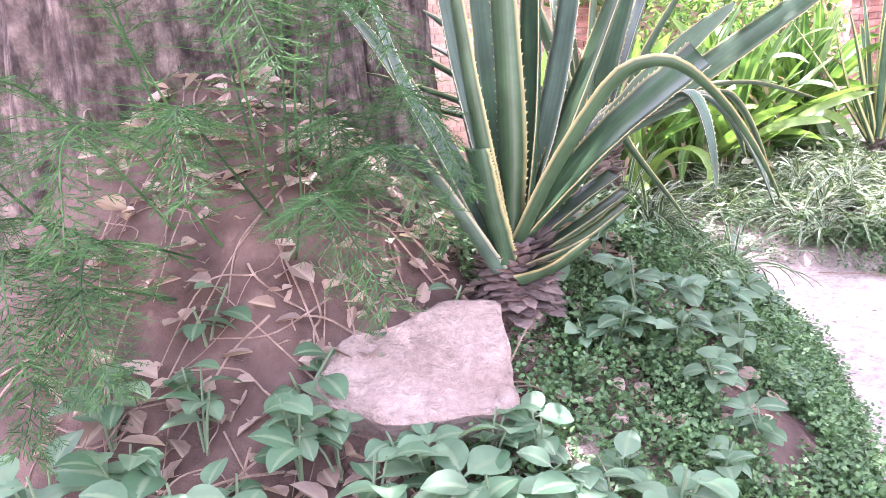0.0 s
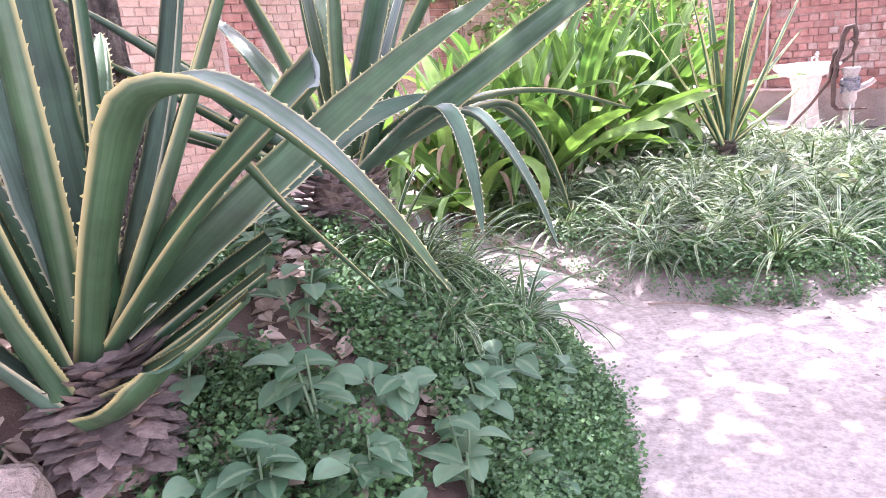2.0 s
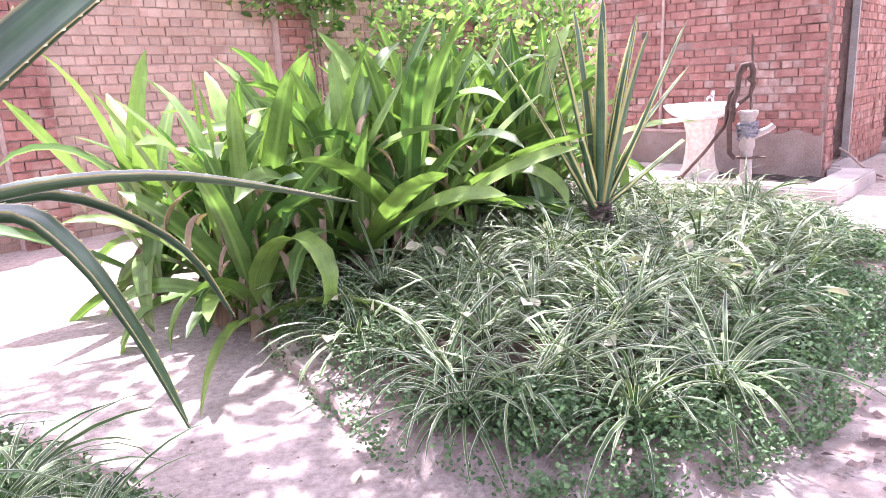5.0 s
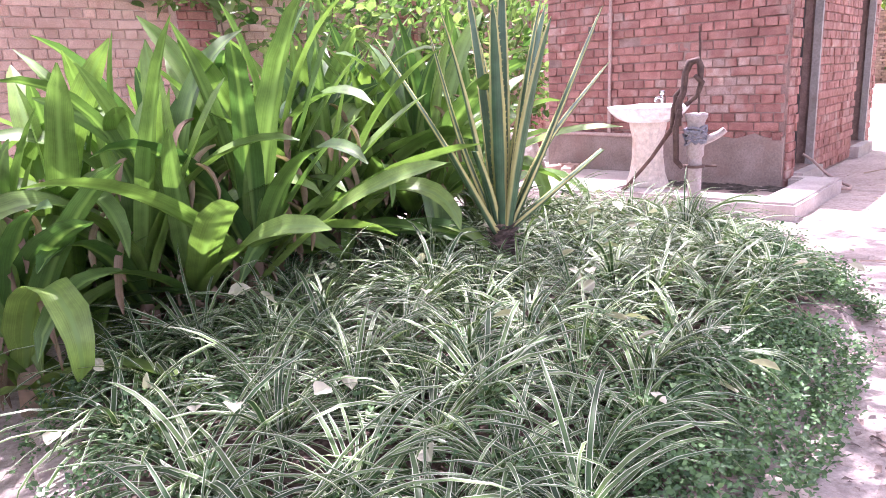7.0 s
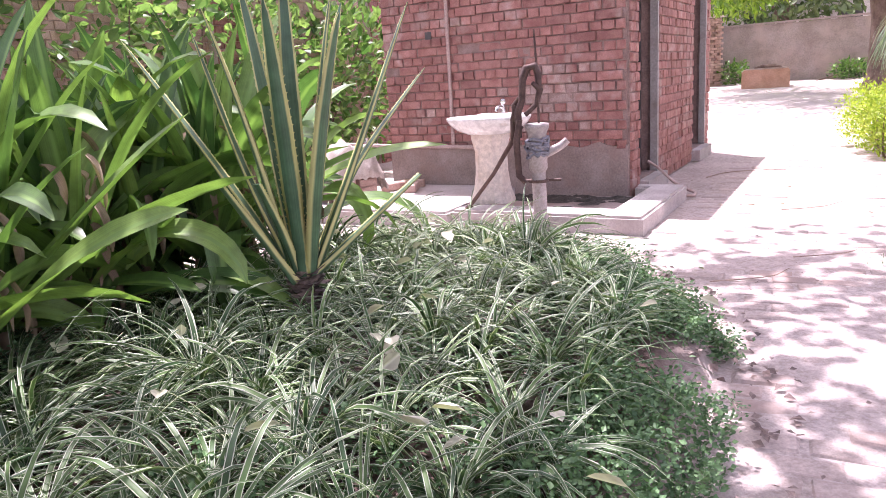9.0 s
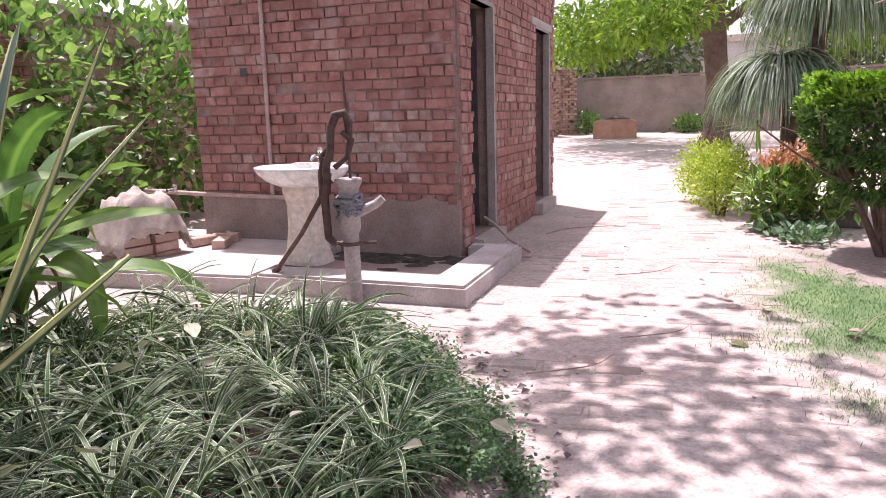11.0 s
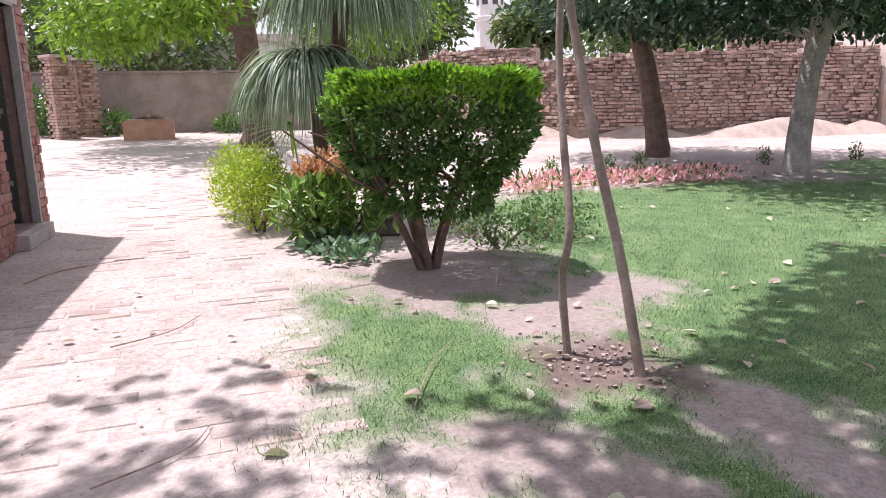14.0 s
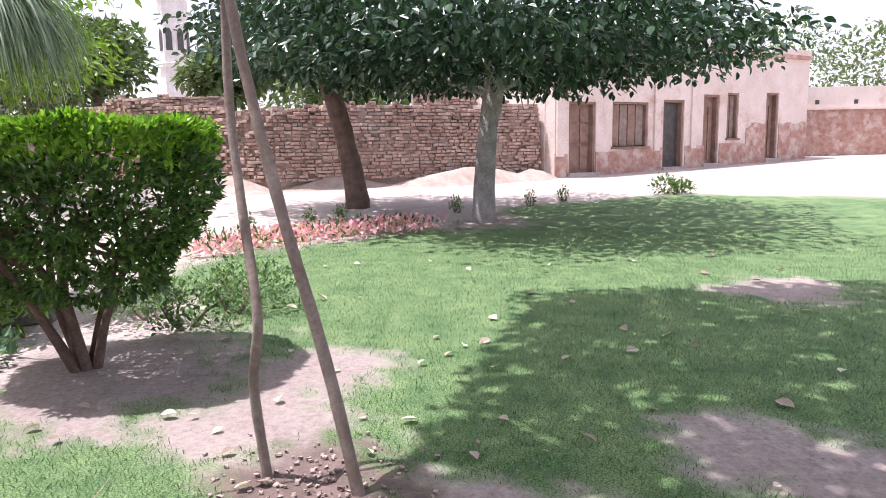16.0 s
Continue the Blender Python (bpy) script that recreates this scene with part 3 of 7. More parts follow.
def build_shed():
    shed = thing("wash_house", "small flat-roofed red brick wash house with two doors", "outbuilding", (*SHED, 0), SHED_TURN)
    w, l = 2.45, 3.62
    front = part("front_wall", wall_core(w, SHED_H, 0.2, []), MORTAR, shed, "red brick wall over a grey cement dado")
    front.matrix_local = pose(0, w, 0, 0, 0, -90)
    dado = Build()
    n = 40
    rng = np.random.default_rng(5)
    top = [0.5 + 0.05 * noise.noise((i * 0.35, 0, 3)) + 0.02 * rng.random() for i in range(n + 1)]
    pts, faces = [], []
    for i in range(n + 1):
        x0 = (w + 0.012) * i / n
        pts += [(x0, -0.045, 0), (x0, -0.045, top[i] - 0.012), (x0, 0.018, top[i])]
        if i:
            k = 3 * i
            faces += [(k - 3, k, k + 1, k - 2), (k - 2, k + 1, k + 2, k - 1)]
    k = 3 * n
    pts += [(w + 0.012, 0.2, 0), (w + 0.012, 0.2, top[n])]
    faces += [(k, k + 3, k + 4, k + 1)]
    dado.add(pts, faces)
    part("cement_dado", dado, PLASTER_BASE, front, "rough grey cement dado")
    brick_wall(front, w, 0.46, SHED_H - 0.05, mats=(BRICK_RED, BRICK_RED_ISLAND), picked=lambda s, z: z < 2.2 and s > 0.15, limit=300, seed=11, rough=0.007,
               worn=lambda s, z: 0.75 * math.exp(-((s - 1.75) / 0.45) ** 2 - ((z - 0.92) / 0.3) ** 2) + 0.012)
    holes = [(0.27, 0.95, 0.14, 2.07), (2.62, 3.36, 0.14, 2.07)]
    side = part("door_wall", wall_core(l, SHED_H, 0.2, holes), MORTAR, shed, "red brick wall with two doorways")
    brick_wall(side, l, 0.02, SHED_H - 0.05, [(0.27, 0.95, 0.0, 2.09), (2.62, 3.36, 0.0, 2.09), (2.45, 3.5, 2.09, 2.19)], (BRICK_RED, BRICK_RED_ISLAND),
               picked=lambda s, z: z < 2.3, limit=300, seed=12, rough=0.005)
    for a, b, z0, z1 in holes:
        door = part("door", Build_box((b - 0.052, 0.13, z0), (b - 0.012, 0.13 + (b - a) * 0.92, z1 - 0.01)), DARK_DOOR_AND_GAP, side, "dark metal door, swung open into the unlit room")
        for zb in (0.35, 1.0, 1.65):
            box_part("door_rail", DOOR_FRAME, door, (b - 0.06, 0.15, z0 + zb), (b - 0.0525, 0.1 + (b - a) * 0.92, z0 + zb + 0.05))
        f = Build()
        for lo, hi in (((a, 0.0, z0 - 0.02), (a + 0.025, 0.11, z1)), ((b - 0.05, -0.035, z0 - 0.02), (b, 0.035, z1)), ((a, -0.03, z1), (b, 0.06, z1 + 0.07))):
            lo, hi = np.array(lo), np.array(hi)
            f.box((lo + hi) / 2, hi - lo)
        part("door_frame", f, DOOR_FRAME, door, "grey painted frame")
        sill = Build()
        sill.box(((a + b) / 2, 0.0, 0.07), (b - a + 0.04, 0.24, 0.13))
        part("door_sill", sill, CONCRETE, door, "worn cement sill")
    box_part("lintel", CONCRETE, side, (2.45, -0.03, 2.1), (3.5, 0.02, 2.18), "pale cement lintel")
    box_part("back_wall", MORTAR, shed, (l - 0.2, 0.22, 0), (l, w, SHED_H))
    box_part("far_wall", MORTAR, shed, (0.22, w - 0.2, 0), (l - 0.2, w, SHED_H))
    box_part("roof", CONCRETE, shed, (-0.06, -0.06, SHED_H), (l + 0.06, w + 0.06, SHED_H + 0.13), "flat cement roof")
    # no opening is cut: a dark plate paints the hole's shade
    box_part("vent_hole", DARK_DOOR_AND_GAP, front, (0.50, -0.037, 1.53), (0.57, -0.03, 1.6), "dark square plate for the shade in a small brickwork hole")


def Build_box(lo, hi):
    b = Build()
    lo, hi = np.array(lo, float), np.array(hi, float)
    b.box((lo + hi) / 2, hi - lo)
    return b


def chamfer_slab(outline, z0, z1, ch=0.02):
    """A slab with a worn upper edge over an outline that runs anticlockwise."""
    bm = bmesh.new()
    vs = [bm.verts.new((x, y, z0)) for x, y in outline]
    face = bm.faces.new(vs)
    top = bmesh.ops.extrude_face_region(bm, geom=[face])
    moved = [g for g in top["geom"] if isinstance(g, bmesh.types.BMVert)]
    for q in moved:
        q.co.z = z1
    bm.normal_update()
    edges = [e for e in bm.edges if all(abs(q.co.z - z1) < 1e-5 for q in e.verts)]
    bmesh.ops.bevel(bm, geom=edges, offset=ch, segments=2, affect="EDGES")
    bmesh.ops.recalc_face_normals(bm, faces=bm.faces)
    return bm


def bm_part(name, bm, material, parent, label=""):
    me = bpy.data.meshes.new(name)
    bm.to_mesh(me)
    bm.free()
    me.materials.append(material)
    return part(name, me, None, parent, label)


def build_platform():
    p = thing("wash_platform", "low pale concrete platform with a sunken drain tray", "platform", (*SHED, 0), SHED_TURN)
    bm_part("kerb", chamfer_slab([(-1.31, -0.47), (0.12, -0.47), (0.12, -0.06), (0.0, -0.06), (-0.02, -0.18), (-1.03, -0.18), (-1.03, 1.05), (-1.31, 1.05)], -0.05, 0.135), CONCRETE, p, "raised concrete kerb")
    bm_part("deck", chamfer_slab([(-1.36, 1.06), (-0.052, 1.06), (-0.052, 2.44), (0.3, 2.52), (0.3, 3.3), (-1.5, 3.1), (-1.42, 2.0)], -0.05, 0.128), CONCRETE, p, "broken concrete deck")
    tray = Build()
    tray.box((-0.54, 0.44, 0.0), (0.96, 1.22, 0.1))
    part("drain_tray", tray, PLASTER_BASE, p, "sunken cement tray")
    b = Build()
    rng = np.random.default_rng(3)
    for i in range(110):
        x, y = (-0.12 - 0.13 * abs(rng.normal()), rng.uniform(-0.1, 1.0)) if i < 74 else (-0.97 + 0.14 * abs(rng.normal()), rng.uniform(0.35, 1.0))
        r = rng.uniform(0.03, 0.075)
        k = 9
        a = np.linspace(0, 2 * math.pi, k, endpoint=False)
        rr = r * rng.uniform(0.6, 1.3, k)
        b.add(np.c_[x + rr * np.cos(a), y + rr * np.sin(a) * 1.5, np.full(k, 0.053)].tolist() + [(x, y, 0.062 + 0.012 * rng.random())], [(j, (j + 1) % k, k) for j in range(k)])
    tagged(part("moss", b, MOSS, p, "black wet moss in the tray"), kind="stuff")


build_shed()
build_platform()


def build_basin():
    x, y = shed_world(-0.84, 0.9)
    t = thing("wash_basin", "stained white porcelain basin on a cream pedestal, on the platform", "wash basin", (x, y, 0.128), SHED_TURN + 180 - 4)
    ped = Build()
    prof = [(0.175, 0.0), (0.17, 0.03), (0.145, 0.1), (0.125, 0.25), (0.122, 0.42), (0.146, 0.52), (0.15, 0.57), (0.13, 0.6)]
    pts, faces, k = [], [], 12
    for r, z in prof:
        for i in range(k):
            a = 2 * math.pi * i / k
            c, s = math.cos(a), math.sin(a)
            e = (abs(c) ** 4 + abs(s) ** 4) ** -0.25
            pts.append((0.85 * r * c * e, r * s * e, z))
    for j in range(len(prof) - 1):
        for i in range(k):
            q, w = j * k + i, j * k + (i + 1) % k
            faces.append((q, w, w + k, q + k))
    ped.add(pts, faces)
    part("pedestal", ped, PEDESTAL, t, "tall cream pedestal with rust streaks")
    bowl = Build()
    bowl.lathe([(0.1, 0.555), (0.19, 0.565), (0.28, 0.6), (0.34, 0.648), (0.368, 0.684), (0.37, 0.7), (0.345, 0.706), (0.305, 0.694), (0.23, 0.63), (0.12, 0.592), (0.02, 0.585), (0.001, 0.586)], 40, (0.02, 0, 0), 0.72, 1.0)
    part("bowl", bowl, PORCELAIN, t, "oval white bowl", True)
    back = Build()
    back.box((-0.2, 0, 0.69), (0.09, 0.42, 0.045))
    part("tap_ledge", back, PORCELAIN, t)
    tap = Build()
    tap.tube([(-0.2, 0.02, 0.71), (-0.2, 0.02, 0.78)], [0.02, 0.016], 10)
    tap.tube([(-0.2, 0.02, 0.755), (-0.14, 0.02, 0.77), (-0.09, 0.02, 0.755), (-0.08, 0.02, 0.735)], [0.014, 0.013, 0.012, 0.012], 8)
    tap.tube([(-0.2, 0.02, 0.78), (-0.2, 0.02, 0.80), (-0.2, 0.02, 0.825)], [0.012, 0.026, 0.02], 8)
    part("tap", tap, CHROME, t, "small chrome tap", True)
    drain = Build()
    drain.lathe([(0.001, 0.6), (0.02, 0.601), (0.022, 0.598)], 12, (0.02, 0, 0))
    part("drain", drain, IRON, t)


def build_pump():
    px, py = 6.235, 7.845
    t = thing("hand_pump", "old cast-iron hand pump on a grey pipe with rag tied round", "hand pump", (px, py, -0.02), -32.5)
    b = Build()
    b.tube([(0.005, 0, 0), (0, 0, 0.5)], [0.052, 0.05], 16)
    part("riser_pipe", b, STEEL_PIPE, t, "grey steel riser pipe", True)
    b = Build()
    b.lathe([(0.05, 0.47), (0.066, 0.5), (0.064, 0.74), (0.07, 0.76), (0.085, 0.79), (0.085, 0.815), (0.06, 0.82), (0.055, 0.8)], 20)
    part("cylinder", b, STEEL_PIPE, t, "grey pump cylinder with a flared rim", True)
    b = Build()
    b.tube([(0.05, 0, 0.6), (0.13, 0, 0.635), (0.17, 0, 0.655), (0.21, 0, 0.69)], [0.034, 0.03, 0.028, 0.026], 12)
    part("spout", b, STEEL_PIPE, t, "short upturned spout", True)
    b = Build()
    b.lathe([(0.055, 0.4), (0.075, 0.4), (0.075, 0.42), (0.055, 0.42)], 16)
    b.tube([(-0.09, 0, 0.41), (0.16, 0, 0.41)], [0.012, 0.01], 8)
    part("clamp", b, IRON, t, "iron clamp with a bolt")
    b = Build()
    for y in (-0.03, 0.03):
        b.tube([(-0.09, y, 0.4), (-0.14, y, 0.45), (-0.15, y, 0.7), (-0.12, y, 0.85)], [0.02, 0.022, 0.024, 0.02], 6)
    part("bracket", b, IRON, t, "rusty side bracket", True)
    b = Build()
    b.tube([(-0.13, 0, 0.72), (-0.13, 0, 0.9), (-0.10, 0, 0.98), (-0.09, 0, 1.12), (-0.06, 0, 1.2), (0.0, 0, 1.215), (0.02, 0, 1.16), (0.02, 0, 1.05)], [0.022, 0.026, 0.024, 0.026, 0.03, 0.03, 0.026, 0.02], 8)
    b.tube([(-0.02, -0.03, 1.1), (0.03, 0.0, 1.05), (0.0, 0.02, 0.95), (-0.08, 0.0, 0.88)], [0.016, 0.024, 0.02, 0.018], 8)
    b.tube([(-0.1, 0.03, 1.02), (-0.16, 0.03, 0.95), (-0.15, 0.03, 0.84), (-0.11, 0.03, 0.78)], [0.018, 0.02, 0.02, 0.018], 8)
    part("lever_head", b, IRON, t, "curved iron lever head", True)
    b = Build()
    c, s = math.cos(radians(32.5)), math.sin(radians(32.5))
    ex, ey = 5.94 - px, 8.45 - py
    end = (c * ex - s * ey, s * ex + c * ey)
    b.tube([(-0.14, 0.02, 0.95), (-0.17, 0.04, 0.85), (-0.18, 0.06, 0.7), (end[0] * 0.6, end[1] * 0.5, 0.45), (end[0], end[1], 0.165)], [0.022, 0.022, 0.018, 0.015, 0.015], 8)
    b.tube([(end[0] + 0.02, end[1], 0.19), (end[0] - 0.015, end[1] + 0.01, 0.15)], [0.022, 0.024], 8)
    part("handle", b, IRON, t, "long rusty pump handle", True)
    b = Build()
    b.tube([(0.015, 0, 0.8), (0.012, 0, 1.2), (0.0, 0, 1.46)], [0.009, 0.009, 0.007], 6)
    part("pump_rod", b, IRON, t, "thin iron pump rod")
    b = Build()
    rng = np.random.default_rng(4)
    for i in range(7):
        z = 0.60 + 0.017 * i
        pts = [(0.074 * math.cos(a) + rng.normal() * 0.006, 0.074 * math.sin(a) + rng.normal() * 0.006, z + rng.normal() * 0.012) for a in np.linspace(0, 6.6, 18)]
        b.tube(pts, [0.009 + 0.004 * rng.random() for _ in pts], 6)
    part("rag", b, RAG, t, "dirty rag wound round the cylinder", True)


def build_pipes():
    p = thing("water_pipe", "dusty supply pipe fixed along the brick wall with a tap", "pipe", (*SHED, 0), SHED_TURN)
    b = Build()
    b.tube([(-0.055, 1.70, 0.5), (-0.055, 1.69, 1.6), (-0.055, 1.68, 2.9)], [0.018] * 3, 8)
    part("riser", b, PIPE_PINK, p, "upright pipe", True)
    for z in (1.62, 1.68):
        b = Build()
        b.tube([(-0.06, 1.69, z), (-0.06, 1.69, z + 0.03)], [0.026, 0.026], 8)
        part("coupling", b, PIPE_PINK, p)
    b = Build()
    b.tube([(-0.06, 1.70, 0.5), (-0.08, 1.4, 0.495), (-0.09, 1.33, 0.49)], [0.02] * 3, 8)
    b.tube([(-0.06, 1.70, 0.5), (-0.07, 2.45, 0.52), (-0.1, 3.05, 0.55)], [0.02] * 3, 8)
    part("branch", b, PIPE_PINK, p, "level branch pipe", True)
    b = Build()
    b.tube([(-0.09, 1.33, 0.49), (-0.13, 1.3, 0.44), (-0.15, 1.29, 0.3), (-0.15, 1.3, 0.17), (-0.2, 1.34, 0.14)], [0.017] * 5, 8)
    part("drop_hose", b, IRON, p, "dark drop hose", True)
    b = Build()
    b.tube([(-0.09, 2.72, 0.53), (-0.09, 2.72, 0.61)], [0.016, 0.022], 8)
    b.tube([(-0.09, 2.72, 0.56), (-0.17, 2.74, 0.555)], [0.018, 0.014], 8)
    part("garden_tap", b, CHROME, p, "plain metal garden tap", True)
    b = Build()
    b.tube([(-0.2, 2.2, 0.15), (-0.22, 2.6, 0.15), (-0.3, 3.0, 0.15)], [0.02] * 3, 8)
    b.tube([(-0.19, 2.15, 0.15), (-0.2, 2.08, 0.2)], [0.028, 0.024], 8)
    part("loose_pipe", b, PIPE_PINK, p, "loose pipe end on the deck", True)
    h = Build()
    pts = [(0.6, -0.02, 0.27), (0.56, -0.12, 0.22), (0.5, -0.27, 0.1), (0.45, -0.42, 0.03), (0.36, -0.5, 0.022), (0.2, -0.52, 0.025), (0.14, -0.47, 0.03), (0.2, -0.4, 0.03)]
    h.tube(pts, [0.014] * len(pts), 8)
    solid("drain_hose", h, PIPE_PINK, "old rubber hose hanging out of the doorway", "hose", (*SHED, 0), SHED_TURN, smooth=True)


build_basin()
build_pump()
build_pipes()


def brick_stack():
    x, y = 5.3, 9.78
    t = thing("brick_stack", "low stack of old bricks beside the platform", "bricks", (x, y, 0.0), 25)
    rng = np.random.default_rng(8)
    me = []
    for k in range(3):
        b = Build()
        p, f = brick_points(0.225, 0.11, 0.072, rng, 0.008)
        b.add(p, f + [(0, 3, 2, 1)])
        me.append(b.mesh("brick", BRICK_PINK))
    for lay in range(5):
        for i in range(2):
            for j in range(3 if lay < 4 else 2):
                ob = part("brick", me[(i + j + lay) % 3], None, t)
                ob.matrix_local = pose(i * 0.235 - 0.12 + rng.normal() * 0.01, j * 0.118 - 0.12 + rng.normal() * 0.008, 0.045 + lay * 0.076, 0, 0, rng.normal() * 3)
    b = Build()
    n = 26
    pts, faces = [], []
    for i in range(n):
        for j in range(n):
            u, v = i / (n - 1) * 2 - 1, j / (n - 1) * 2 - 1
            x2, y2 = u * 0.36, v * 0.3
            over = max(0, abs(u) - 0.6, abs(v) - 0.62)
            z2 = 0.52 + 0.08 * noise.noise((u * 2, v * 2, 4)) + 0.1 * (1 - u * u) - 0.75 * over + 0.05 * noise.noise((u * 6, v * 6, 2))
            if u > 0.62:
                x2 -= 0.05 * (u - 0.62)
            pts.append((x2 * 0.9, y2 * 0.82, z2))
    for i in range(n - 1):
        for j in range(n - 1):
            faces.append((i * n + j, (i + 1) * n + j, (i + 1) * n + j + 1, i * n + j + 1))
    b.add(pts, faces)
    s = solid("sack", b, SACK, "crumpled grey jute sack thrown over a brick stack", "sack", (x, y, 0.0), 25, smooth=True)
    mod = s.modifiers.new("thickness", "SOLIDIFY")
    mod.thickness = 0.012
    for i, (dx, dy, r) in enumerate(((0.5, 0.25, 20), (0.72, 0.28, -30), (0.62, 0.05, 60))):
        b = Build()
        p, f = brick_points(0.225, 0.11, 0.072, rng, 0.008)
        b.add(p, f + [(0, 3, 2, 1)])
        solid("loose_brick", b, BRICK_PINK, "loose dusty brick on the concrete deck", "brick", (x + dx, y + dy - 0.1, 0.166), r, "loose bricks")


brick_stack()

# ---- garden wall behind the beds ----
WALL_P = (0.9, 9.15)


def back_wall():
    length, h = 20.0, 2.35
    x0, y0 = WALL_P[0] - 7.0 * math.cos(radians(37.5)), WALL_P[1] - 7.0 * math.sin(radians(37.5))
    core = wall_core(length, h, 0.22, [])
    w = new("wall_north", core.mesh("wall_north", MORTAR_PALE))
    w.matrix_world = pose(x0, y0, -0.02, 0, 0, 37.5)
    tagged(w, "pale pink brick garden wall with shallow piers", "wall", kind="structure")
    brick_wall(w, length, 0.0, h, mats=(BRICK_PINK, BRICK_PINK_ISLAND), picked=lambda s, z: 5.6 < s < 8.4, limit=300, seed=21)
    for s in (3.2, 6.05, 8.75, 11.6, 14.5):
        pier = box_part("pier", MORTAR_PALE, w, (s - 0.2, -0.14, 0), (s + 0.2, 0.017, h + 0.05), "darker brick pier")
        rest, rng = Build(), np.random.default_rng(int(s * 10))
        z, row = 0.0, 0
        while z < h - 0.02:
            for c, wd in (((-0.1, 0.2), (0.1, 0.2)) if row % 2 else ((-0.15, 0.1), (0.0, 0.2), (0.15, 0.1))):
                p, f = brick_points(wd - 0.012, 0.05, 0.072, rng)
                rest.add(p + (s + c, -0.145, z + 0.042), f)
            z += 0.083
            row += 1
        tagged(part("brickwork", rest, BRICK_RED_ISLAND, pier), kind="stuff")
    coping = Build()
    coping.box((length / 2, 0.12, h + 0.03), (length, 0.34, 0.06))
    part("coping", coping, MORTAR_PALE, w)


back_wall()

# ---- far yard: ruined wall, old house, boundary walls ----
def ruin_piece(name, p0, p1, height, seed, label, top_noise=0.25, slope=0.0, limit=0):
    (x0, y0), (x1, y1) = p0, p1
    length = math.hypot(x1 - x0, y1 - y0)
    turn = math.degrees(math.atan2(y1 - y0, x1 - x0))
    z = min(rise(x0, y0), rise(x1, y1)) - 0.05

    def top(s):
        return height + slope * s / length + top_noise * noise.noise((s * 0.9, seed, 0)) + 0.5 * top_noise * noise.noise((s * 3.1, seed, 4))
    b = Build()
    n = int(length / 0.25) + 1
    for i in range(n):
        a, c = length * i / n, length * (i + 1) / n
        hz = top((a + c) / 2) - 0.06
        b.box(((a + c) / 2, 0.255, hz / 2), (c - a + 0.002, 0.52, hz))
    w = new(name, b.mesh(name, MUD))
    w.matrix_world = pose(x0, y0, z, 0, 0, turn)
    tagged(w, label, "wall", kind="structure")
    brick_wall(w, length, 0.25, height + abs(slope) + 0.4, mats=(BRICK_OLD, BRICK_OLD), limit=limit, seed=seed, rough=0.036, missing=0.06, depth=0.15, course=0.086, top=top, rng_len=0.2, wild=True)
    return w


ruin_piece("wall_ruin_front", (22.75, 8.0), (25.55, 1.35), 2.05, 31, "crumbling wall of old mud-laid bricks with a ragged top", 0.2, 0.1, 300)
ruin_piece("wall_ruin_side", (25.3, 12.4), (22.75, 8.0), 2.35, 32, "broken return of an old brick wall with a ragged top", 0.25, -0.45)
ruin_piece("wall_ruin_rear", (27.9, 4.8), (28.1, 2.9), 2.5, 33, "rear part of a ruined brick wall", 0.12, 0.1)
ruin_piece("wall_ruin_block", (28.2, 13.0), (28.2, 10.5), 2.5, 35, "standing block of a ruined brick wall", 0.1, 0.0)
ruin_piece("wall_ruin_back", (26.8, 15.0), (25.3, 12.4), 1.9, 34, "tumbled end of an old brick wall", 0.25, 0.4)


def mud_heap(name, x, y, rx, ry, h, turn, seed, mat=MUD):
    b = Build()
    n, k = 9, 26
    pts, faces = [(0, 0, h)], []
    for i in range(1, n + 1):
        for j in range(k):
            a = 2 * math.pi * j / k
            r = i / n
            q = 1 + 0.2 * noise.noise((math.cos(a) * 2, math.sin(a) * 2, seed))
            pts.append((rx * r * q * math.cos(a), ry * r * q * math.sin(a), h * 0.5 * (1 + math.cos(math.pi * r)) + 0.07 * noise.noise((r * 4 * math.cos(a), r * 4 * math.sin(a), seed)) * (1 - r) - 0.05 * r))
    for j in range(k):
        faces.append((0, 1 + j, 1 + (j + 1) % k))
    for i in range(n - 1):
        for j in range(k):
            p, q = 1 + i * k + j, 1 + i * k + (j + 1) % k
            faces.append((p, p + k, q + k, q))
    tri = [f for f in faces if len(f) == 3]
    quad = [f for f in faces if len(f) == 4]
    b.add(pts, quad)
    b.add(pts[:1] + pts[1:k + 1], tri)
    return solid(name, b, mat, "heap of crumbled mud and brick against the old wall", "mud heap", (x, y, rise(x, y) - 0.02), turn, smooth=True)


mud_heap("mud_heap", 24.3, 3.2, 2.9, 0.9, 0.42, -67, 1)
mud_heap("mud_heap", 23.4, 6.6, 2.2, 0.7, 0.32, -67, 2)
mud_heap("mud_heap", 22.9, 9.3, 2.0, 0.9, 0.4, 60, 3)
mud_heap("mud_heap", 25.0, 1.6, 1.3, 0.8, 0.3, -45, 4)


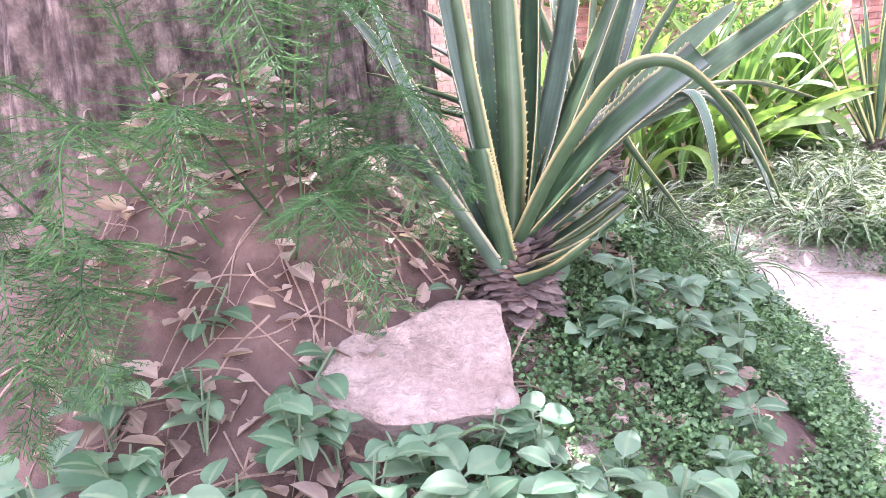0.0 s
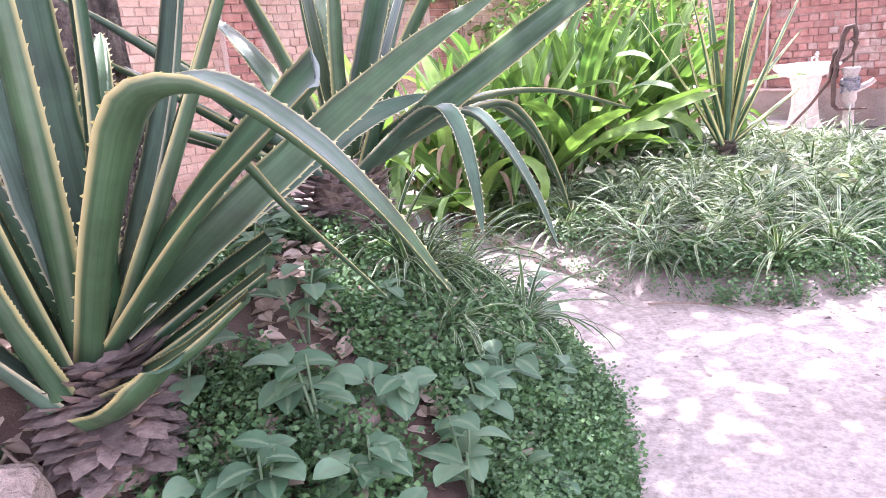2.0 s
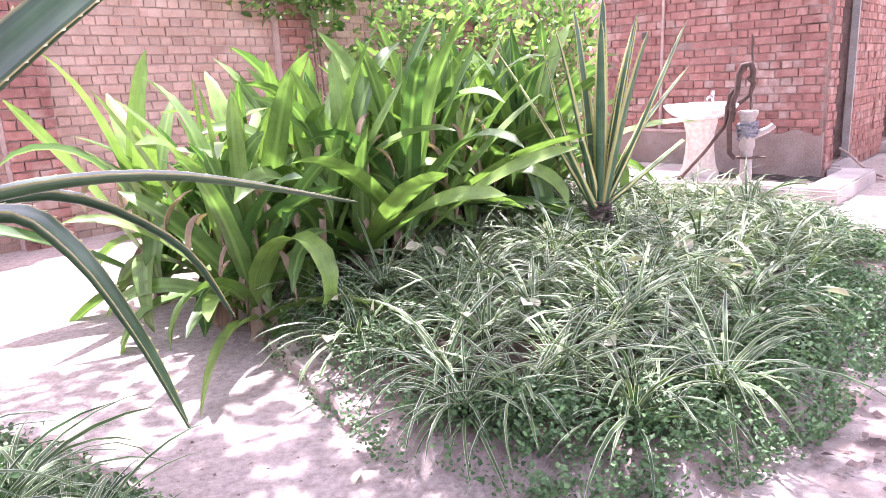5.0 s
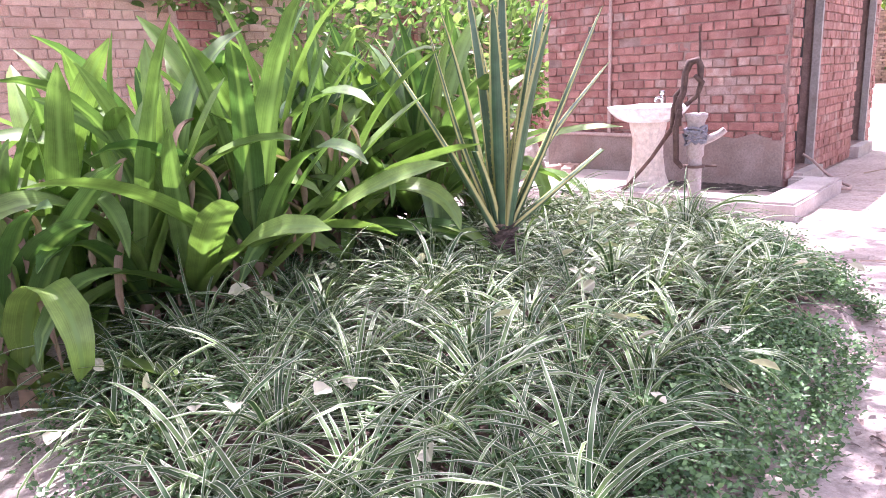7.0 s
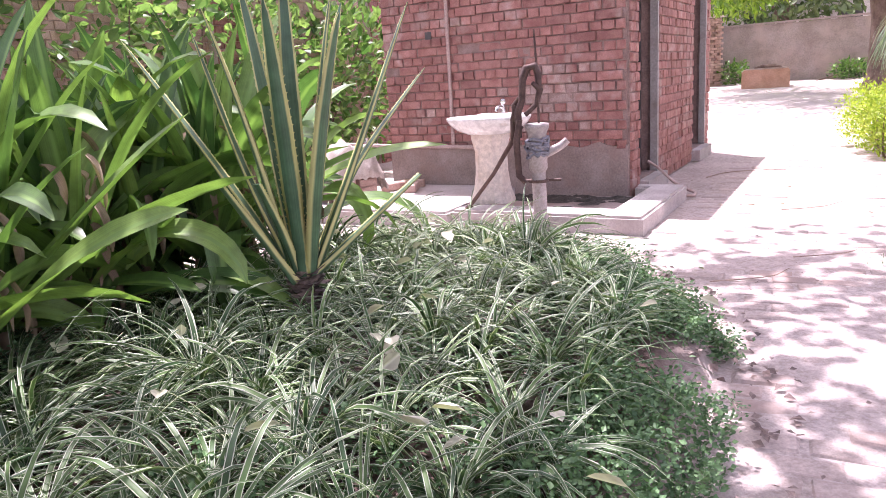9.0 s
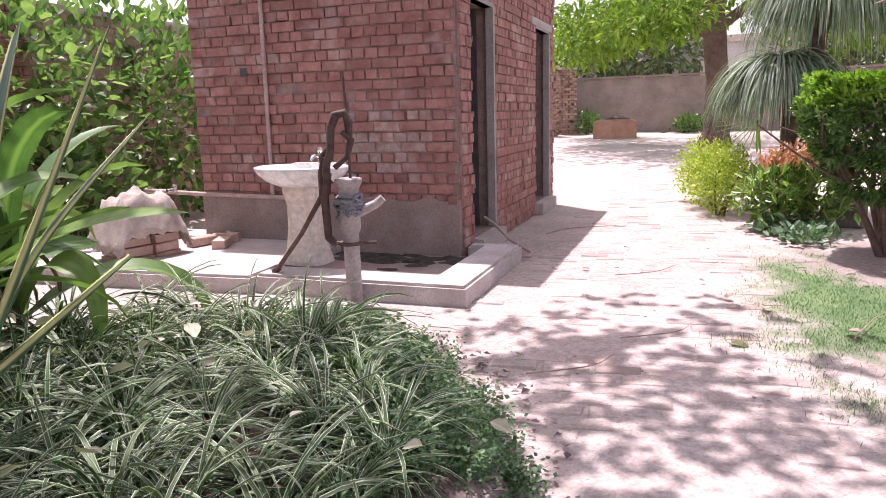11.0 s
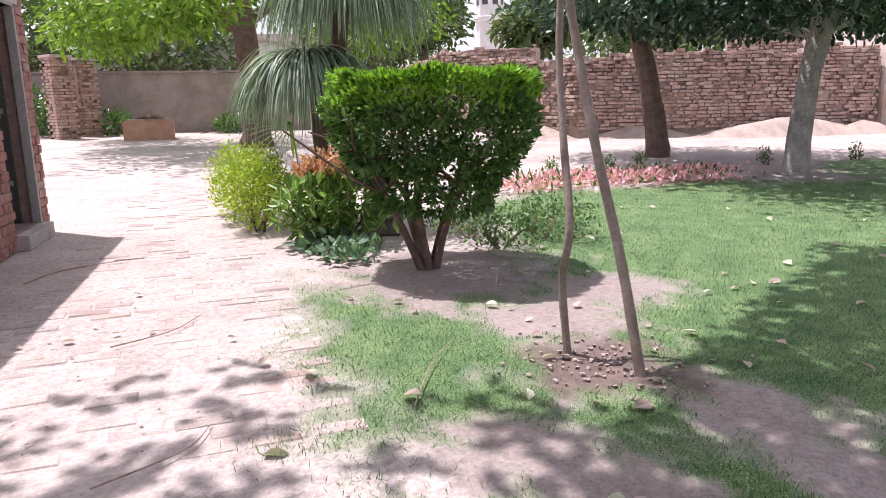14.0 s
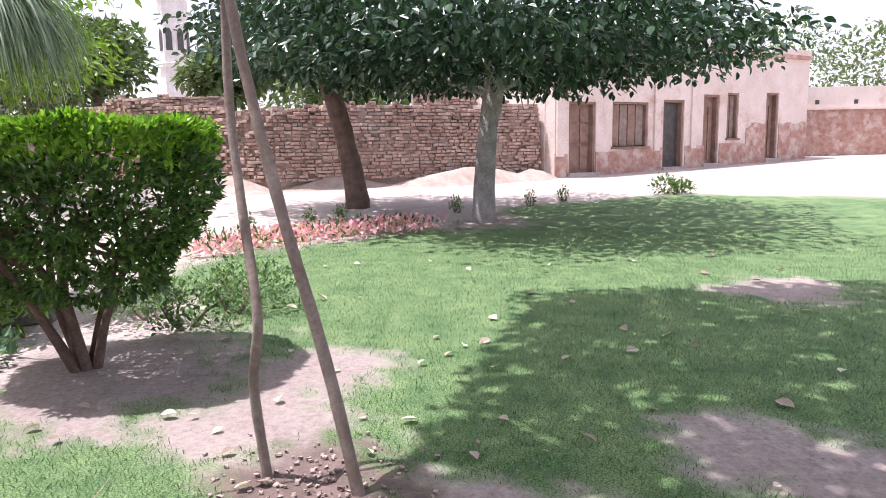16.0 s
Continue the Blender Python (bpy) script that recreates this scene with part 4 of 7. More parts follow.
def build_house():
    x0, y0 = 25.15, 0.95
    length, h = 11.7, 3.42
    zb = rise(x0, y0) - 0.02
    turn = -60.0
    house = thing("old_house", "long single-storey old house, faded pink plaster over brick, wooden doors", "house", (x0, y0, zb), turn)
    lift = 0.027

    def place(s):
        return s * lift                     # the yard climbs along the front
    doors = [(0.5, 1.5, 0.12, 2.08), (4.25, 5.19, 0.08, 2.1), (6.09, 6.85, 0.1, 2.25), (9.3, 10.0, 0.1, 2.3)]
    wins = [(2.14, 3.6, 0.78, 2.06), (7.25, 7.83, 0.85, 2.3)]
    holes = [(a, b, c + place(a), d + place(a)) for a, b, c, d in doors + wins]
    wall = part("front_wall", wall_core(length, h + 0.3, 0.4, holes, -0.1, 0.018), PLASTER_PINK, house, "faded pink plaster, flaking")
    dado = Build()
    n = 78
    for i in range(n):
        a, c = length * i / n, length * (i + 1) / n
        mid = (a + c) / 2
        if any(q[0] < mid < q[1] for q in [(d[0], d[1]) for d in doors]):
            if dado.count:
                part("brick_dado", dado, BRICK_FACADE, wall, "exposed flaking bricks along the foot")
                dado = Build()
            continue
        t0 = 0.68 + place(mid) + 0.12 * noise.noise((a * 0.8, 0, 8)) + (0.6 + 0.5 * noise.noise((a * 1.3, 3, 8)) if mid > 8.2 else 0)
        dado.box((mid, 0.01, (t0 - 0.1) / 2), (c - a, 0.036, t0 + 0.1))
    part("brick_dado", dado, BRICK_FACADE, wall, "exposed flaking bricks along the foot")
    for k, (a, b, c, d) in enumerate(doors):
        z = place(a)
        # the second doorway's dark panel paints the shade of the room behind
        door = part("door", Build_box((a + 0.08, 0.22, c + z), (b - 0.08, 0.27, d + z - 0.06)), DARK_DOOR_AND_GAP if k == 1 else WOOD_OLD, house,
                    "open doorway filled with a dark panel for its unlit room" if k == 1 else "weathered double-leaf wooden door")
        f = Build()
        for lo, hi in (((a, 0.06, c + z), (a + 0.08, 0.3, d + z)), ((b - 0.08, 0.06, c + z), (b, 0.3, d + z)), ((a + 0.08, 0.06, d + z - 0.07), (b - 0.08, 0.3, d + z))):
            lo, hi = np.array(lo), np.array(hi)
            f.box((lo + hi) / 2, hi - lo)
        part("door_frame", f, WOOD_OLD, door, "dark timber frame")
        if k != 1:
            mid = (a + b) / 2
            for q in ((a + 0.1, mid - 0.015), (mid + 0.015, b - 0.1)):
                for zlo, zhi in ((0.1, 0.75), (0.85, 1.35), (1.42, 1.78)):
                    box_part("door_panel", WOOD_OLD, door, (q[0] + 0.05, 0.185, c + z + zlo), (q[1] - 0.05, 0.218, c + z + zhi))
        box_part("door_step", CONCRETE, door, (a - 0.05, -0.12, z - 0.12), (b + 0.05, 0.05, z + c), "worn cement step")
    for a, b, c, d in wins:
        z = place(a)
        win = part("window", Build_box((a + 0.06, 0.2, c + z), (b - 0.06, 0.24, d + z - 0.04)), WOOD_OLD, house, "shuttered wooden window")
        f = Build()
        for lo, hi in (((a, 0.05, c + z), (a + 0.07, 0.3, d + z)), ((b - 0.07, 0.05, c + z), (b, 0.3, d + z)), ((a + 0.07, 0.05, d + z - 0.06), (b - 0.07, 0.3, d + z)), ((a - 0.04, -0.05, c + z - 0.06), (b + 0.04, 0.3, c + z))):
            lo, hi = np.array(lo), np.array(hi)
            f.box((lo + hi) / 2, hi - lo)
        part("window_frame", f, WOOD_OLD, win, "dark timber frame")
        m = 4 if b - a > 1 else 2
        for i in range(m):
            s0 = a + 0.07 + (b - a - 0.14) * i / m
            box_part("shutter", WOOD_GREY if i % 2 else WOOD_OLD, win, (s0 + 0.02, 0.15, c + z + 0.03), (s0 + (b - a - 0.14) / m - 0.02, 0.198, d + z - 0.08))
    for s in (0.15, 3.95, 5.6):
        box_part("pilaster", PLASTER_PINK, house, (s - 0.12, -0.05, 0.6 + place(s)), (s + 0.12, 0.015, h + 0.2))
    box_part("cornice", BRICK_FACADE, house, (-0.05, -0.12, h + 0.3), (length, 0.42, h + 0.42), "flaking brick cornice")
    box_part("parapet", PLASTER_PINK, house, (-0.05, -0.04, h + 0.42), (length, 0.38, h + 0.62))
    box_part("roof", MUD, house, (0, 0.42, h), (length, 6.0, h + 0.25), "flat mud roof")
    box_part("end_wall", PLASTER_PINK, house, (-0.02, 0.42, -0.2), (0.3, 6.0, h + 0.3))


build_house()


def yard_wall(name, p0, p1, h, mat, label, cap=None, thick=0.35, bands=()):
    (x0, y0), (x1, y1) = p0, p1
    length = math.hypot(x1 - x0, y1 - y0)
    b = Build()
    n = max(2, int(length / 0.8))
    for i in range(n):
        a, c = length * i / n, length * (i + 1) / n
        k = (a + c) / 2 / length
        z = rise(x0 + (x1 - x0) * k, y0 + (y1 - y0) * k)
        b.box(((a + c) / 2, thick / 2, z + h / 2 - 0.1), (c - a, thick, h + 0.2 + 0.02 * noise.noise((a, 0, 1))))
    w = new(name, b.mesh(name, mat))
    w.matrix_world = pose(x0, y0, 0, 0, 0, math.degrees(math.atan2(y1 - y0, x1 - x0)))
    tagged(w, label, "wall", kind="structure")
    for zb, th, m, out in bands:
        z = rise(*p0)
        box_part("band", m, w, (0, -out, z + zb), (length, 0.0, z + zb + th))
    return w


# the yard's end wall beside the house, with its plain white upper band and small painted drain holes
end = yard_wall("wall_east", (32.5, -9.0), (31.0, -24.2), 2.0, BRICK_FACADE, "high yard wall of flaking brick with a pale plaster top",
                bands=())
box_part("plaster_band", PLASTER_PINK, end, (0, -0.06, 2.45), (15.2, 0.3, 3.2), "pale plaster upper band")
box_part("ledge", PLASTER_PINK, end, (0, -0.16, 2.36), (15.2, 0.02, 2.45))
# dark plates on the band paint the shade inside its drain holes
for i in range(9):
    box_part("drain_hole", DARK_DOOR_AND_GAP, end, (1.2 + i * 1.4, -0.068, 2.56), (1.35 + i * 1.4, -0.06, 2.72))
yard_wall("wall_yard", (19.6, 24.2), (26.5, 14.0), 1.75, WALL_GREY, "long dusty grey brick boundary wall", bands=((1.72, 0.06, WALL_GREY, 0.04),))
yard_wall("wall_yard_west", (13.0, 27.0), (19.6, 24.2), 1.75, WALL_GREY, "dusty grey brick boundary wall")
# walls that close the yard out of view
yard_wall("wall_south", (31.0, -24.2), (-8, -14), 2.4, BRICK_FACADE, "plain brick yard wall")
yard_wall("wall_west", (-8, -14), (-8, 4), 2.4, BRICK_FACADE, "plain brick yard wall")


def gate_pillars():
    for i, (x, y, h) in enumerate(((19.35, 21.2, 2.15), (20.35, 21.45, 2.1))):
        t = thing("brick_pillar", "square openwork brick pillar with a flat cap", "pillar", (x, y, rise(x, y) - 0.03), -12, "gate pillars")
        box_part("core", MORTAR, t, (-0.2, -0.2, 0), (0.2, 0.2, h))
        rng = np.random.default_rng(40 + i)
        rest = Build()
        z, row = 0.0, 0
        while z < h - 0.05:
            for side in range(4):
                for c in ((-0.12, 0.12) if row % 2 else (-0.2, 0.0, 0.2)):
                    if rng.random() < 0.15:
                        continue
                    p, f = brick_points(0.2, 0.1, 0.068, rng)
                    rest.add((p + (c, -0.21, z + 0.04)) @ rz_matrix(90 * side).T, f)
            z += 0.08
            row += 1
        tagged(part("brickwork", rest, BRICK_PINK_ISLAND, t), kind="stuff")
        box_part("cap", MORTAR_PALE, t, (-0.3, -0.3, h), (0.3, 0.3, h + 0.07))


gate_pillars()


def planter_box():
    x, y = 20.05, 18.9
    t = thing("brick_planter", "low round-cornered orange brick planter in the yard", "planter", (x, y, rise(x, y) - 0.02), -48)
    bm = chamfer_slab([(-0.62, -0.4), (0.62, -0.4), (0.62, 0.4), (-0.62, 0.4)], 0, 0.52, 0.04)
    bm_part("body", bm, PLANTER, t)
    b = Build()
    b.box((0, 0, 0.535), (1.05, 0.6, 0.04))
    part("soil", b, MUD, t)
    b = Build()
    b.tube([(-0.3, 0, 0.55), (-0.1, 0.05, 0.6), (0.2, 0, 0.6), (0.4, -0.05, 0.56)], [0.04, 0.06, 0.05, 0.03], 8, 0.3)
    part("log", b, BARK_BROWN, t, "dry log")


planter_box()


def building_far(name, x, y, w, d, h, turn, label, mat=PLASTER_WHITE, windows=0):
    t = thing(name, label, "building", (x, y, rise(x, y) - 0.2), turn)
    box_part("wall", mat, t, (-w / 2, 0, 0), (w / 2, d, h))
    box_part("roof_band", PLASTER_PINK, t, (-w / 2 - 0.15, -0.15, h), (w / 2 + 0.15, d + 0.15, h + 0.3))
    for i in range(windows):
        s = -w / 2 + (i + 0.5) * w / windows
        win = box_part("window", DARK_DOOR_AND_GAP, t, (s - 0.45, -0.03, 1.4), (s + 0.45, 0.02, 2.5))
        box_part("window_frame", PLASTER_PINK, win, (s - 0.55, -0.08, 1.3), (s + 0.55, -0.032, 1.4))
    return t


building_far("far_house", 31, 25, 11, 5, 3.4, -55, "low pale plastered house behind the boundary wall", windows=3)
building_far("far_house", 23, 33, 9, 5, 3.2, -25, "low pale plastered house behind the boundary wall", windows=2)


def minaret():
    x, y = 58.0, 22.0
    t = thing("minaret", "slim pale plastered tower with an arched window", "tower", (x, y, 0.8), 20)
    b = Build()
    b.lathe([(1.05, 0), (1.05, 6.2), (1.25, 6.3), (1.25, 6.55), (1.05, 6.6), (1.0, 11.0), (1.3, 11.2), (1.3, 11.5), (0.2, 13.5), (0.02, 14)], 8)
    part("shaft", b, PLASTER_WHITE, t)
    for k in range(8):
        a = radians(45 * k + 22.5)
        b = Build()
        o = Vector((math.cos(a) * 1.0, math.sin(a) * 1.0, 0))
        pts = [(-0.22, 0, 7.4), (0.22, 0, 7.4), (0.22, 0, 8.6), (0.12, 0, 8.85), (0, 0, 8.95), (-0.12, 0, 8.85), (-0.22, 0, 8.6)]
        b.add(pts, [tuple(range(7))])
        w = part("window", b, DARK_DOOR_AND_GAP, t)
        w.matrix_local = pose(o.x, o.y, 0, 0, 0, 45 * k + 112.5)


minaret()


# ---- the brick path ----
def brick_path():
    path = new("path")
    path.matrix_world = pose(PATH_O.x, PATH_O.y, 0, 0, 0, math.degrees(math.atan2(PATH_DIR.y, PATH_DIR.x)))
    tagged(path, "worn path of dusty bricks, half buried in earth", "path", kind="structure")
    rng = np.random.default_rng(17)
    shared = []
    for k in range(8):
        b = Build()
        p, f = brick_points(0.222, 0.05, 0.107, rng, 0.012)
        # lay the front face upwards
        q = np.c_[p[:, 2], p[:, 0], -p[:, 1]]
        b.add(q, f)
        shared.append(b.mesh("brick", PATH_BRICK))
    rest, made = Build(), 0
    s, row = -6.2, 0
    while s < 9.5:
        off = 0.1165 * (row % 2)
        k = -1
        while True:
            t = off + 0.233 * k
            k += 1
            if t > PATH_WIDTH:
                break
            w = Vector(PATH_O) + PATH_DIR * s + PATH_LEFT * t
            if depth_in(BED, w.x, w.y) > -0.12 or depth_in(MOUND, w.x, w.y) > -0.3 or t < -0.05 + 0.08 * noise.noise((s, 0, 2)):
                continue
            a, c = shed_inv(w.x, w.y)
            if a > -1.5 and c > -0.62:
                continue
            if s < -4.6 + 0.5 * noise.noise((t * 2, 4, 4)) or rng.random() < 0.02:
                continue
            sink = 0.006 * noise.noise((w.x * 1.6, w.y * 1.6, 3)) + 0.004 * rng.normal() + rise(w.x, w.y)
            z = -0.0262 + sink + 0.011 * max(0, noise.noise((w.x * 0.9, w.y * 0.9, 8)))
            m = pose(s + rng.normal() * 0.003, t + 0.1165 + rng.normal() * 0.004, z, rng.normal() * 0.9, rng.normal() * 0.9, rng.normal() * 1.2)
            if made < 300 and -2.9 < s < 1.6:
                ob = part("brick", shared[int(rng.integers(8))], None, path)
                ob.matrix_local = m
                made += 1
            else:
                p, f = brick_points(0.222, 0.05, 0.107, rng, 0.012)
                q = np.c_[p[:, 2], p[:, 0], -p[:, 1]]
                mm = np.array(m)
                rest.add(q @ mm[:3, :3].T + mm[:3, 3], f)
        s += 0.118
        row += 1
    tagged(part("paving", rest, PATH_BRICK_ISLAND, path), kind="stuff")


def shed_inv(x, y):
    t = radians(SHED_TURN)
    dx, dy = x - SHED[0], y - SHED[1]
    return dx * math.cos(t) + dy * math.sin(t), -dx * math.sin(t) + dy * math.cos(t)


brick_path()

# ---- plants ----
def smooth_path(points, n):
    """Points on a smooth curve through the given ones."""
    p = [np.array(q, float) for q in points]
    p = [2 * p[0] - p[1]] + p + [2 * p[-1] - p[-2]]
    out, m = [], len(p) - 3
    for i in range(n + 1):
        t = min(i / n * m, m - 1e-6)
        k, f = int(t), t - int(t)
        a, b, c, d = p[k:k + 4]
        out.append(0.5 * (2 * b + (c - a) * f + (2 * a - 5 * b + 4 * c - d) * f * f + (3 * b - a - 3 * c + d) * f ** 3))
    return np.array(out)


def arc_path(base, az, el, length, droop, n, power=1.6):
    """A leaf's line: it leaves the base at that bearing and elevation and bends down by droop degrees towards its tip."""
    pts, p = [np.array(base, float)], np.array(base, float)
    for i in range(n):
        e = radians(el - droop * ((i + 0.5) / n) ** power)
        p = p + length / n * np.array([math.cos(e) * math.cos(radians(az)), math.cos(e) * math.sin(radians(az)), math.sin(e)])
        pts.append(p)
    return np.array(pts)


def frames_along(path):
    d = np.gradient(path, axis=0)
    d /= np.linalg.norm(d, axis=1)[:, None] + 1e-9
    flat = path[-1] - path[0]
    side = np.cross(flat, (0, 0, 1.0))
    if np.linalg.norm(side) < 1e-3:
        side = np.array([1.0, 0, 0])
    side = np.tile(side / np.linalg.norm(side), (len(path), 1))
    side -= d * (side * d).sum(1)[:, None]
    side /= np.linalg.norm(side, axis=1)[:, None] + 1e-9
    return d, side, np.cross(side, d)


def ribbon(b, path, widths, fold=0.25, twist=0.0):
    """A thin leaf, three points across, folded along its midrib."""
    d, side, up = frames_along(path)
    n = len(path)
    w = np.asarray(widths)[:, None]
    if twist:
        a = np.linspace(0, twist, n)[:, None]
        side, up = side * np.cos(a) + up * np.sin(a), up * np.cos(a) - side * np.sin(a)
    pts = np.stack([path - side * w / 2 + up * w * fold, path, path + side * w / 2 + up * w * fold], 1).reshape(-1, 3)
    t = np.linspace(0, 1, n)
    uv = np.stack([np.c_[np.zeros(n), t], np.c_[np.full(n, 0.5), t], np.c_[np.ones(n), t]], 1).reshape(-1, 2)
    f = []
    for i in range(n - 1):
        k = 3 * i
        f += [(k, k + 1, k + 4, k + 3), (k + 1, k + 2, k + 5, k + 4)]
    b.add(pts, f, uv)


def agave_leaf(path, width, cut=False, spines=True, thick=0.03, seed=0, turn=0.0):
    """A thick channelled leaf with a hard margin and small teeth; cut: sawn off square at its end."""
    rng = np.random.default_rng(seed)
    b = Build()
    n = len(path)
    d, side, up = frames_along(path)
    side, up = side * math.cos(turn) + up * math.sin(turn), up * math.cos(turn) - side * math.sin(turn)
    t = np.linspace(0, 1, n)
    if cut:
        w = width * (0.7 + 0.45 * np.sin(np.minimum(1, t * 0.9 + 0.1) * math.pi * 0.5))
    else:
        w = width * np.clip((0.62 + 1.25 * t) * (t < 0.3) + (t >= 0.3) * np.sqrt(np.clip(1.0 - (np.maximum(t - 0.3, 0) / 0.7) ** 1.9, 0.0008, 1)), 0.02, 1)
    w = (w * (1 + 0.03 * rng.normal(size=n)))[:, None]
    th = (thick * (1 - 0.85 * t))[:, None]
    ch = 0.10
    ring = [path - side * w / 2 + up * w * ch, path - side * w / 4 + up * w * ch * 0.25, path, path + side * w / 4 + up * w * ch * 0.25, path + side * w / 2 + up * w * ch,
            path + side * w * 0.25 - up * th * 0.8, path - up * th, path - side * w * 0.25 - up * th * 0.8]
    us = (0.0, 0.25, 0.5, 0.75, 1.0, 0.78, 0.5, 0.22)
    pts = np.stack(ring, 1).reshape(-1, 3)
    uv = np.stack([np.c_[np.full(n, q), t] for q in us], 1).reshape(-1, 2)
    f = []
    for i in range(n - 1):
        for k in range(8):
            a, c = i * 8 + k, i * 8 + (k + 1) % 8
            f.append((a, c, c + 8, a + 8))
    b.add(pts, f, uv)
    b.add(pts[-8:], [(0, 1, 2, 3), (3, 4, 5, 6), (6, 7, 0, 3)], uv[-8:] * (0, 1) + (0.5, 0))
    if spines:
        tp, tf, tu = [], [], []
        for i in range(1, n - 1):
            for r, s in ((0, -1), (4, 1)):
                for q in (0.2, 0.7):
                    base = ring[r][i] * (1 - q) + ring[r][i + 1] * q
                    k = len(tp)
                    tp += [base + d[i] * 0.004, base - d[i] * 0.004, base + side[i] * s * 0.0065 + d[i] * 0.004 + up[i] * 0.001]
                    tf.append((k, k + 1, k + 2))
                    tu += [(0, 0.5)] * 3
        b.add(tp, tf, tu)
    return b


def leaves(b, centres, axes, sizes, rng, wide=0.5, fold=0.18, big=False, roll=1.0):
    """Many small folded leaves: one at each centre, pointing along its axis."""
    c, a = np.asarray(centres, float), np.asarray(axes, float)
    n = len(c)
    a = a / (np.linalg.norm(a, axis=1)[:, None] + 1e-9)
    r = rng.normal(size=(n, 3)) * roll
    r[:, 2] *= 0.35
    s = np.cross(a, np.array([0, 0, 1.0]) + r * 0.6)
    s /= np.linalg.norm(s, axis=1)[:, None] + 1e-9
    u = np.cross(s, a)
    L = np.asarray(sizes, float)[:, None]
    W = L * wide
    if big:
        shape = [(0, 0, 0), (-0.38, 0.22, fold), (-0.5, 0.5, fold), (-0.28, 0.8, fold * 0.6), (0, 1, -0.06), (0.28, 0.8, fold * 0.6), (0.5, 0.5, fold), (0.38, 0.22, fold)]
        faces = [(0, 1, 2, 3), (0, 3, 4), (0, 4, 5), (0, 5, 6, 7)]
    else:
        shape = [(0, 0, 0), (-0.5, 0.45, fold), (0, 1, 0), (0.5, 0.45, fold)]
        faces = [(0, 1, 2), (0, 2, 3)]
    k = len(shape)
    pts = np.stack([c + s * W * x + a * L * y + u * W * z for x, y, z in shape], 1).reshape(-1, 3)
    uv = np.tile(np.array([(x + 0.5, y) for x, y, z in shape]), (n, 1))
    off = b.count
    b.v.append(pts)
    b.uv.append(uv)
    b.f.append([tuple(off + i * k + q for q in f) for i in range(n) for f in faces])
    b.count += n * k


def unit_random(rng, n):
    v = rng.normal(size=(n, 3))
    return v / np.linalg.norm(v, axis=1)[:, None]


# ---- the two large agaves on the mound and the striped one in the bed ----
def leaf_bases(b, base, r0, r1, h, n, rng, size=0.07, hang=0.0):
    """Overlapping dead leaf bases round a short stem."""
    for i in range(n):
        k = i / n
        a = i * 2.399
        r = r0 + (r1 - r0) * k
        c = np.array(base) + (r * math.cos(a), r * math.sin(a), h * k)
        out = np.array([math.cos(a), math.sin(a), 0.55 - hang * (1 - k) + 0.2 * rng.normal()])
        side = np.array([-math.sin(a), math.cos(a), 0])
        s = size * rng.uniform(0.75, 1.3)
        out = out / np.linalg.norm(out)
        up = np.cross(out, side)
        p = [c - side * s * 0.5 - out * s * 0.3, c + side * s * 0.5 - out * s * 0.3, c + side * s * 0.42 + out * s * 0.45, c + out * s * rng.uniform(0.7, 1.1), c - side * s * 0.42 + out * s * 0.45,
             c - up * s * 0.22 + out * s * 0.2]
        b.add(p, [(0, 1, 2, 3), (0, 3, 4), (1, 0, 5), (2, 1, 5), (3, 2, 5), (4, 3, 5), (0, 4, 5)])


def agave(name, label, base, routes, rand, stem_h, stem_r, mats, width, seed, group=""):
    t = thing(name, label, "agave", base, group=group)
    o = np.array(base)
    rng = np.random.default_rng(seed)
    b = Build()
    b.tube([(0, 0, -0.12), (0, 0, stem_h * 0.5), (0, 0, stem_h + 0.04)], [stem_r * 1.1, stem_r, stem_r * 0.6], 14, 0.1)
    stem = part("stem", b, STEM_SCALES, t, "stem clad in dead leaf bases")
    b = Build()
    leaf_bases(b, (0, 0, -0.08), stem_r * 1.35, stem_r * 0.95, stem_h + 0.1, int(110 + 640 * stem_h), rng, 0.047, 0.9)
    tagged(part("leaf_base", b, STEM_SCALES, stem, "dry brown leaf bases"), kind="stuff")
    for k, (route, w, cut, pale, *turn) in enumerate(routes):
        path = smooth_path([np.array(q) - o for q in route], 18)
        part("leaf", agave_leaf(path, w, cut, True, 0.03, seed + k, turn[0] if turn else 0.0), mats[1] if pale else mats[0], t, "sawn-off leaf" if cut else "", True)
    for k, (az, el, ln, droop) in enumerate(rand):
        p0 = np.array([0.6 * stem_r * math.cos(radians(az)), 0.6 * stem_r * math.sin(radians(az)), stem_h])
        path = arc_path(p0, az, el, ln, droop, 18)
        part("leaf", agave_leaf(path, width * rng.uniform(0.88, 1.1), False, True, 0.03, seed + 50 + k), mats[k % 5 == 3], t, smooth=True)
    return t


